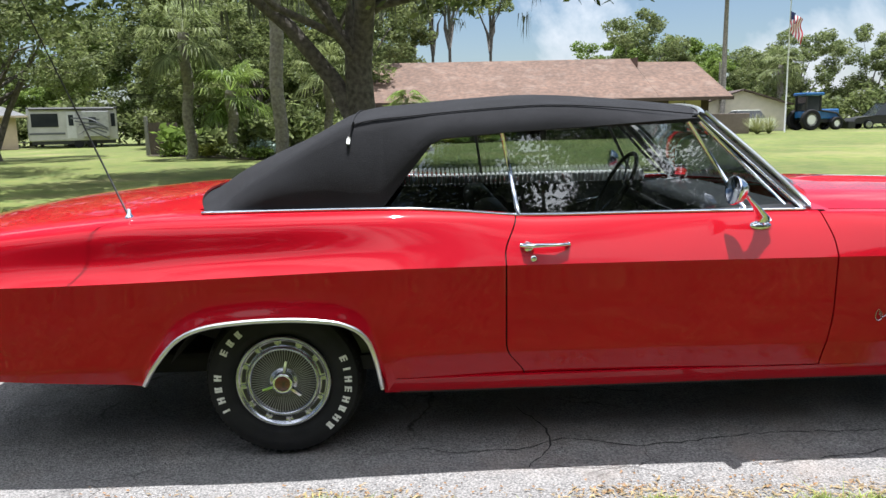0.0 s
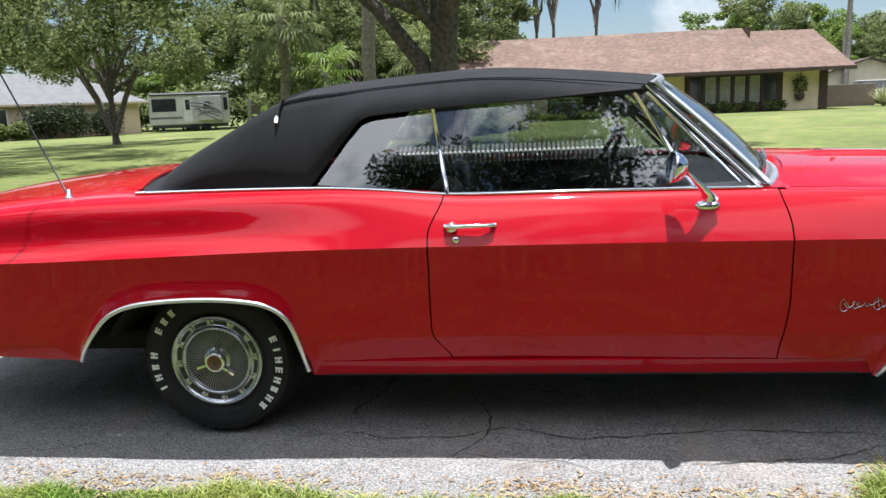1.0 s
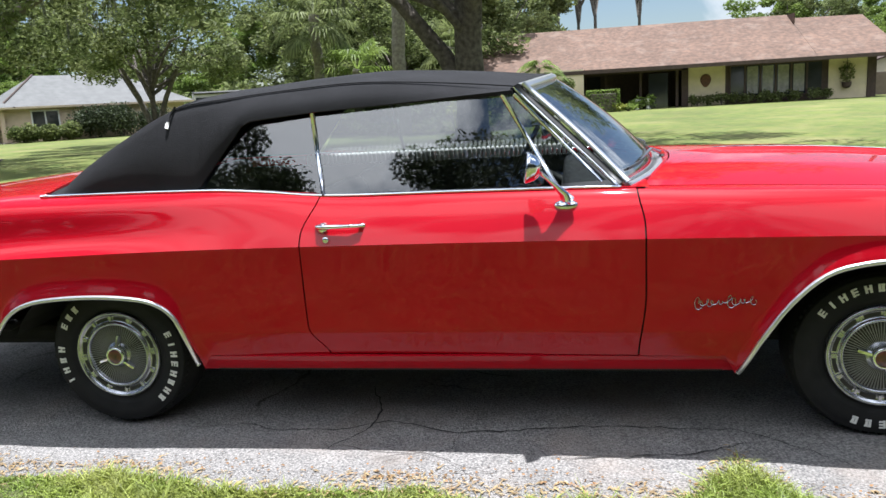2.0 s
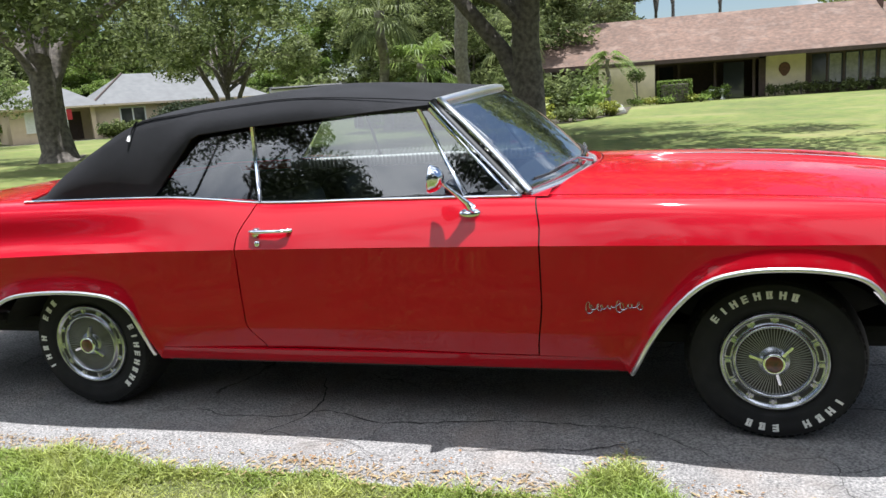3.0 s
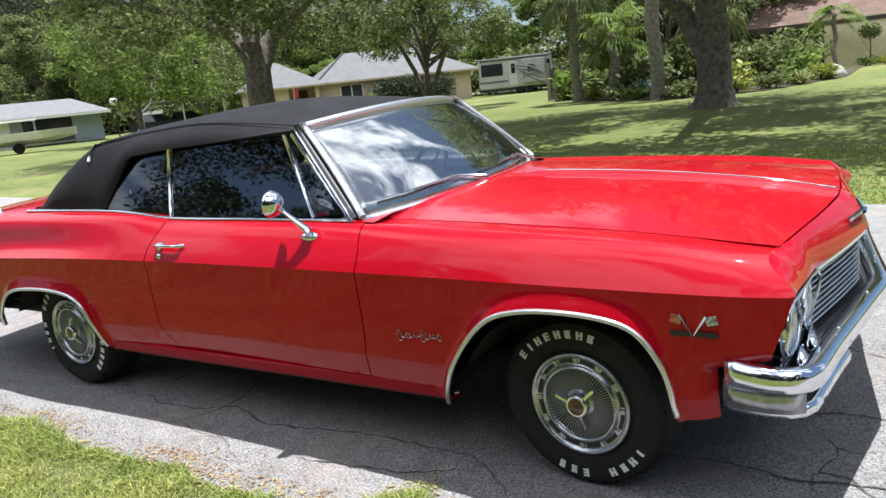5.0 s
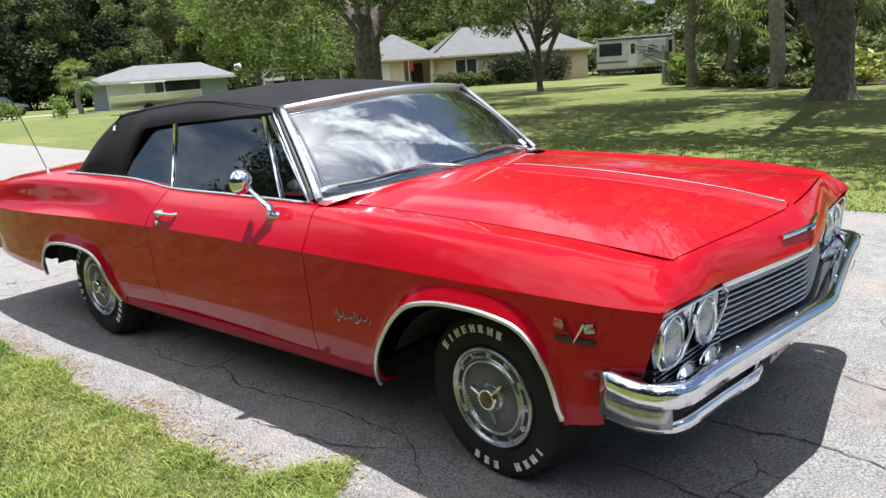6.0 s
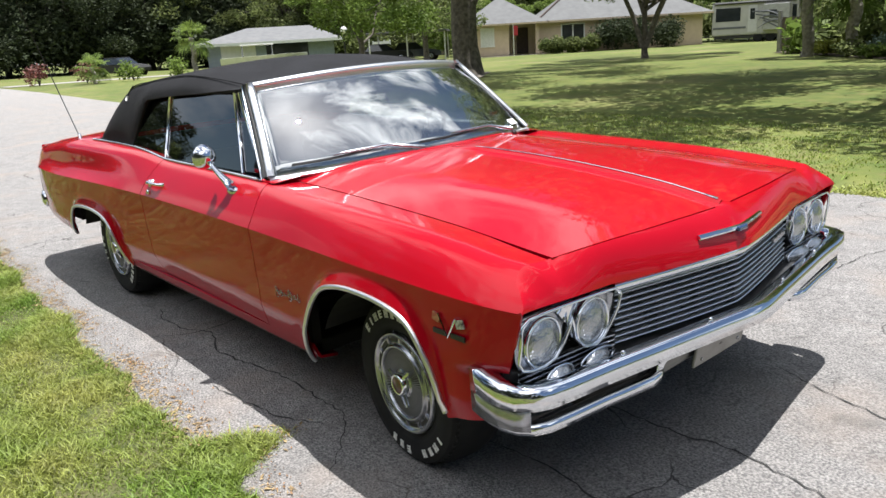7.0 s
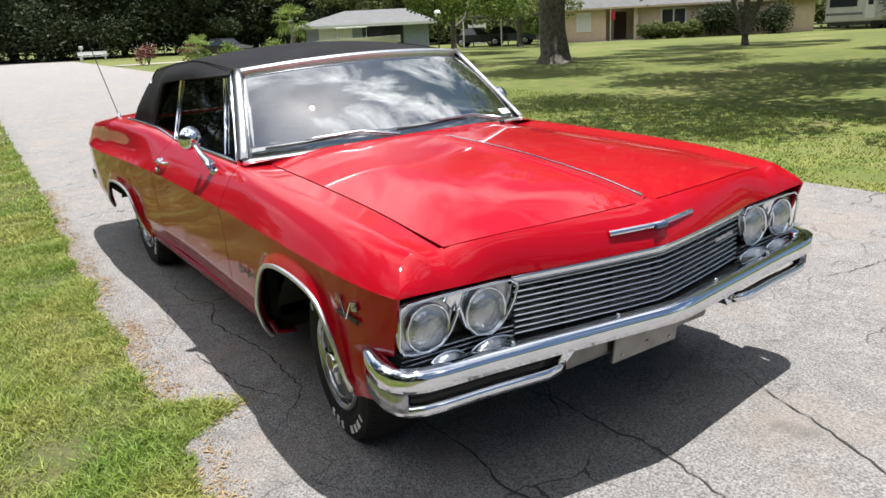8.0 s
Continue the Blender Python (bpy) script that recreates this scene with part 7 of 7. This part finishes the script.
part("porch_back", boxed(3.2, 5.6, 2.0, 2.2, 0, 2.5), TAN, tan)
part("porch_side", boxed(3.1, 3.2, 0.2, 2.0, 0, 2.5), TAN, tan)
part("side_wall", boxed(0, 0.2, 0.2, 9, 0, 2.5), TAN, tan)
part("side_wall", boxed(L - 0.2, L, 0.5, 9, 0, 2.5), TAN, tan)
part("porch_column", boxed(5.3, 5.6, -0.1, 0.3, 0, 2.5), TAN, tan)
part("front_door", boxed(4.0, 4.95, 1.95, 2.0, 0.05, 2.1), BROWN, tan, "dark front door")
window(tan, 1.0, 2.0, 0.8, 2.1, 0.0, 1, WHITE, WHITE_VINYL)
window(tan, 7.4, 9.2, 0.9, 2.1, 0.3, 2, WHITE, WINDOW)
window(tan, 12.0, 13.8, 0.9, 2.1, 0.3, 2, WHITE, WINDOW)
for pts in (((-0.6, -0.6, 2.45), (6.2, -0.6, 2.45), (2.95, 3.6, 4.55), (2.65, 3.6, 4.55)), ((-0.6, -0.6, 2.45), (2.65, 3.6, 4.55), (2.65, 5.4, 4.55), (-0.6, 9.6, 2.45)), ((6.2, -0.6, 2.45), (2.95, 3.6, 4.55), (2.95, 5.4, 4.55), (6.2, 9.6, 2.45)),
            ((5.4, -0.3, 2.47), (L + 0.6, -0.3, 2.47), (L - 3.5, 4.6, 4.85), (8.8, 4.6, 4.85)), ((5.4, -0.3, 2.47), (8.8, 4.6, 4.85), (5.4, 9.6, 2.47)), ((L + 0.6, -0.3, 2.47), (L + 0.6, 9.6, 2.47), (L - 3.5, 4.6, 4.85)), ((5.4, 9.6, 2.47), (L + 0.6, 9.6, 2.47), (L - 3.5, 4.6, 4.85), (8.8, 4.6, 4.85))):
    slab(tan, "roof", pts, 0.08, METALROOF, "white metal roof")
part("hip_flashing", tube(bmesh.new(), [(5.35, -0.34, 2.50), (8.8, 4.6, 4.90)], 0.07, 6), BROWN, tan, "dark roof flashing")
part("gutter", tube(bmesh.new(), [(6.2, -0.62, 2.44), (6.2, 3.2, 2.44)], 0.07, 6), BROWN, tan)
part("fascia", boxed(-0.6, 6.2, -0.62, -0.58, 2.32, 2.44), TAN, tan)
part("fascia", boxed(6.2, L + 0.6, -0.34, -0.30, 2.32, 2.46), TAN, tan)


def on_tan(u, v):
    c, s = math.cos(radians(ang)), math.sin(radians(ang))
    return -40.5 + u * c - v * s, 40.0 + u * s + v * c


for k, (u, w, h) in enumerate(((6.4, 1.8, 1.5), (7.9, 1.9, 1.3), (9.4, 1.9, 1.5), (11.0, 2.9, 2.6), (13.0, 3.2, 2.8), (15.2, 3.0, 2.7))):
    x, y = on_tan(u, -1.6)
    shrub(x, y, w, h, 110 + k, "dark green hedge shrub before the tan house" if k > 2 else "flowering hedge shrub before the tan house", HEDGE_SHADE_LEAF if k > 2 else LEAF, 0.12, 3200, "hedge_shrub")
x, y = on_tan(3.3, -2.5)
fl = thing("garden_flag", "small garden flag on a short pole", "flag", pose(x, y, 0.25))
part("pole", tube(bmesh.new(), [(0, 0, 0), (0, 0, 2.3)], 0.03, 6), WHITE, fl)
part("flag", boxed(0.03, 0.45, -0.01, 0.01, 1.5, 2.2), FLAGRED, fl)

# carport, white fence, lamp
cp = thing("carport", "flat-roofed metal carport on thin posts", "carport", pose(-44.2, 36.4, 0.25, 0, 0, 46))
part("roof", boxed(-2.6, 3.6, -2.6, 3.0, 2.15, 2.30, 0.02), METALROOF, cp)
for x in (-2.4, 0.5, 3.4):
    for y in (-2.4, 2.8):
        part("post", boxed(x - 0.05, x + 0.05, y - 0.05, y + 0.05, 0, 2.2), WHITE, cp)
wf = thing("fence", "white board privacy fence", "fence", pose(-57.5, 43.0, 0.25, 0, 0, -15))
for k in range(22):
    part("board", boxed(k * 0.2, k * 0.2 + 0.19, -0.02, 0.02, 0, 1.75), WHITE, wf)
for k in range(4):
    part("post", boxed(k * 1.45 - 0.06, k * 1.45 + 0.06, 0.02, 0.12, 0, 1.85), WHITE, wf)
lamp = thing("yard_lamp", "white globe yard lamp on a dark post", "lamp post", pose(-40.5, 28.3, 0.25))
part("post", tube(bmesh.new(), [(0, 0, 0), (0, 0, 2.3)], 0.05, 8), BLACK, lamp)
bm = bmesh.new()
bmesh.ops.create_uvsphere(bm, u_segments=16, v_segments=10, radius=0.26)
part("globe", bm, WHITE, lamp, "white globe", smooth=True, m=pose(0, 0, 2.5))

# blue-grey house
gh = thing("house", "blue-grey house with weathered metal roof", "house", pose(-51.7, 23.3, 0.35, 0, 0, 61))
part("front_wall", boxed(0, 9.6, 0, 0.2, 0, 2.2), GREYSIDING, gh)
part("side_wall", boxed(0, 0.2, 0.2, 7, 0, 2.2), GREYSIDING, gh)
part("side_wall", boxed(9.4, 9.6, 0.2, 7, 0, 2.2), GREYSIDING, gh)
part("garage_door", boxed(1.0, 3.6, -0.04, 0, 0.0, 1.9), WHITE, gh)
part("dark_opening", boxed(4.4, 7.6, -0.03, 0.0, 0.0, 1.9), WINDOW, gh)
slab(gh, "roof", ((-0.8, -1.0, 2.05), (10.2, -1.0, 2.05), (8.0, 3.5, 3.2), (3.0, 3.5, 3.2)), 0.1, GREYROOF)
slab(gh, "roof", ((10.2, -1.0, 2.05), (10.2, 8.0, 2.05), (8.0, 3.5, 3.2)), 0.1, GREYROOF)
slab(gh, "roof", ((-0.8, -1.0, 2.05), (3.0, 3.5, 3.2), (-0.8, 8.0, 2.05)), 0.1, GREYROOF)
slab(gh, "roof", ((-0.8, 8.0, 2.05), (10.2, 8.0, 2.05), (8.0, 3.5, 3.2), (3.0, 3.5, 3.2)), 0.1, GREYROOF)
part("porch_fascia", boxed(-0.8, 10.2, -1.04, -1.0, 1.85, 2.05), WHITE, gh)

# boat on its trailer
bt = thing("boat", "long white boat on a trailer", "boat", pose(-38.3, 20.9, 0.3, 0, 0, 62))
bm = bmesh.new()
rows = []
for k in range(13):
    t = k / 12
    w = 0.95 * (1 - max(0.0, (t - 0.55) / 0.45) ** 2.2)
    z = 0.45 + 0.30 * max(0.0, (t - 0.5) / 0.5) ** 2
    x = -2.6 + 5.2 * t
    rows.append([(x, -w, 1.05 + 0.12 * t), (x, -w * 0.8, z + 0.25), (x, 0, z), (x, w * 0.8, z + 0.25), (x, w, 1.05 + 0.12 * t), (x, w * 0.5, 1.0), (x, -w * 0.5, 1.0)])
grid(bm, rows, close=True)
bmesh.ops.recalc_face_normals(bm, faces=bm.faces[:])
part("hull", bm, WHITE, bt, smooth=False)
part("canopy", boxed(-1.4, 0.6, -0.8, 0.8, 1.72, 1.78, 0.02), WHITE, bt)
for x in (-1.3, 0.5):
    for y in (-0.75, 0.75):
        part("canopy_post", tube(bmesh.new(), [(x, y, 1.0), (x, y, 1.74)], 0.025, 6), STEEL, bt)
for s in (-1, 1):
    part("trailer_wheel", lathe(bmesh.new(), [(0.0005, 0.06), (0.28, 0.06), (0.3, 0.0), (0.28, -0.08)], 18), RUBBER, bt, m=pose(-0.5, s * 0.95, 0.30))
    part("trailer_rail", boxed(-2.6, 3.2, s * 0.5 - 0.04, s * 0.5 + 0.04, 0.36, 0.44), STEEL, bt)
for k, (x, y) in enumerate(((-46.5, 12.8), (-44.5, 15.0), (-48.5, 10.5), (-43.0, 17.5))):
    shrub(x, y, 1.6, 1.5, 130 + k, "dull red flowering shrub on the lawn" if k % 2 == 0 else "round green shrub on the lawn", REDLEAF if k % 2 == 0 else LEAF2, 0.12, 420)
parked_car("parked_car", "dark car parked beyond the lawn", -58.0, 19.0, 20, DARKSTEEL)

# mailbox and low bench far down the lane
mb = thing("mailbox", "white mailbox on a post by the lane", "mailbox", pose(-74.0, 10.5, height(-74.0, 10.5)))
part("post", boxed(-0.06, 0.06, -0.06, 0.06, 0, 1.0), WHITE, mb)
part("box", boxed(-0.30, 0.30, -0.16, 0.16, 1.0, 1.32, 0.06), WHITE, mb)
bn = thing("bench", "low white slatted bench on the verge", "bench", pose(-69.0, 10.6, height(-69.0, 10.6), 0, 0, 85))
part("seat", boxed(-1.2, 1.2, -0.22, 0.22, 0.40, 0.46), WHITE, bn)
part("back", boxed(-1.2, 1.2, 0.18, 0.24, 0.55, 0.85), WHITE, bn)
for x in (-1.0, 1.0):
    part("leg", boxed(x - 0.05, x + 0.05, -0.2, 0.2, 0, 0.42), WHITE, bn)
drive = bmesh.new()
grid(drive, [[(x, y, height(x, y) + 0.015) for y in (9.0, 14.0, 20.0, 26.0, 32.0)] for x in (-52.5, -49.8)])
tagged(solo("driveway", drive, EDGE, "pale sandy driveway across the lawn", smooth=True), kind="structure", category="driveway")
# bright forecourt before the tan house
walkp = bmesh.new()
grid(walkp, [[(*on_tan(u, v), height(*on_tan(u, v)) + 0.02) for v in (-1.1, -0.1)] for u in (-3.0, 0, 3, 6)])
tagged(solo("path", walkp, EDGE, "pale concrete path before the tan house", smooth=True), kind="structure", category="path")
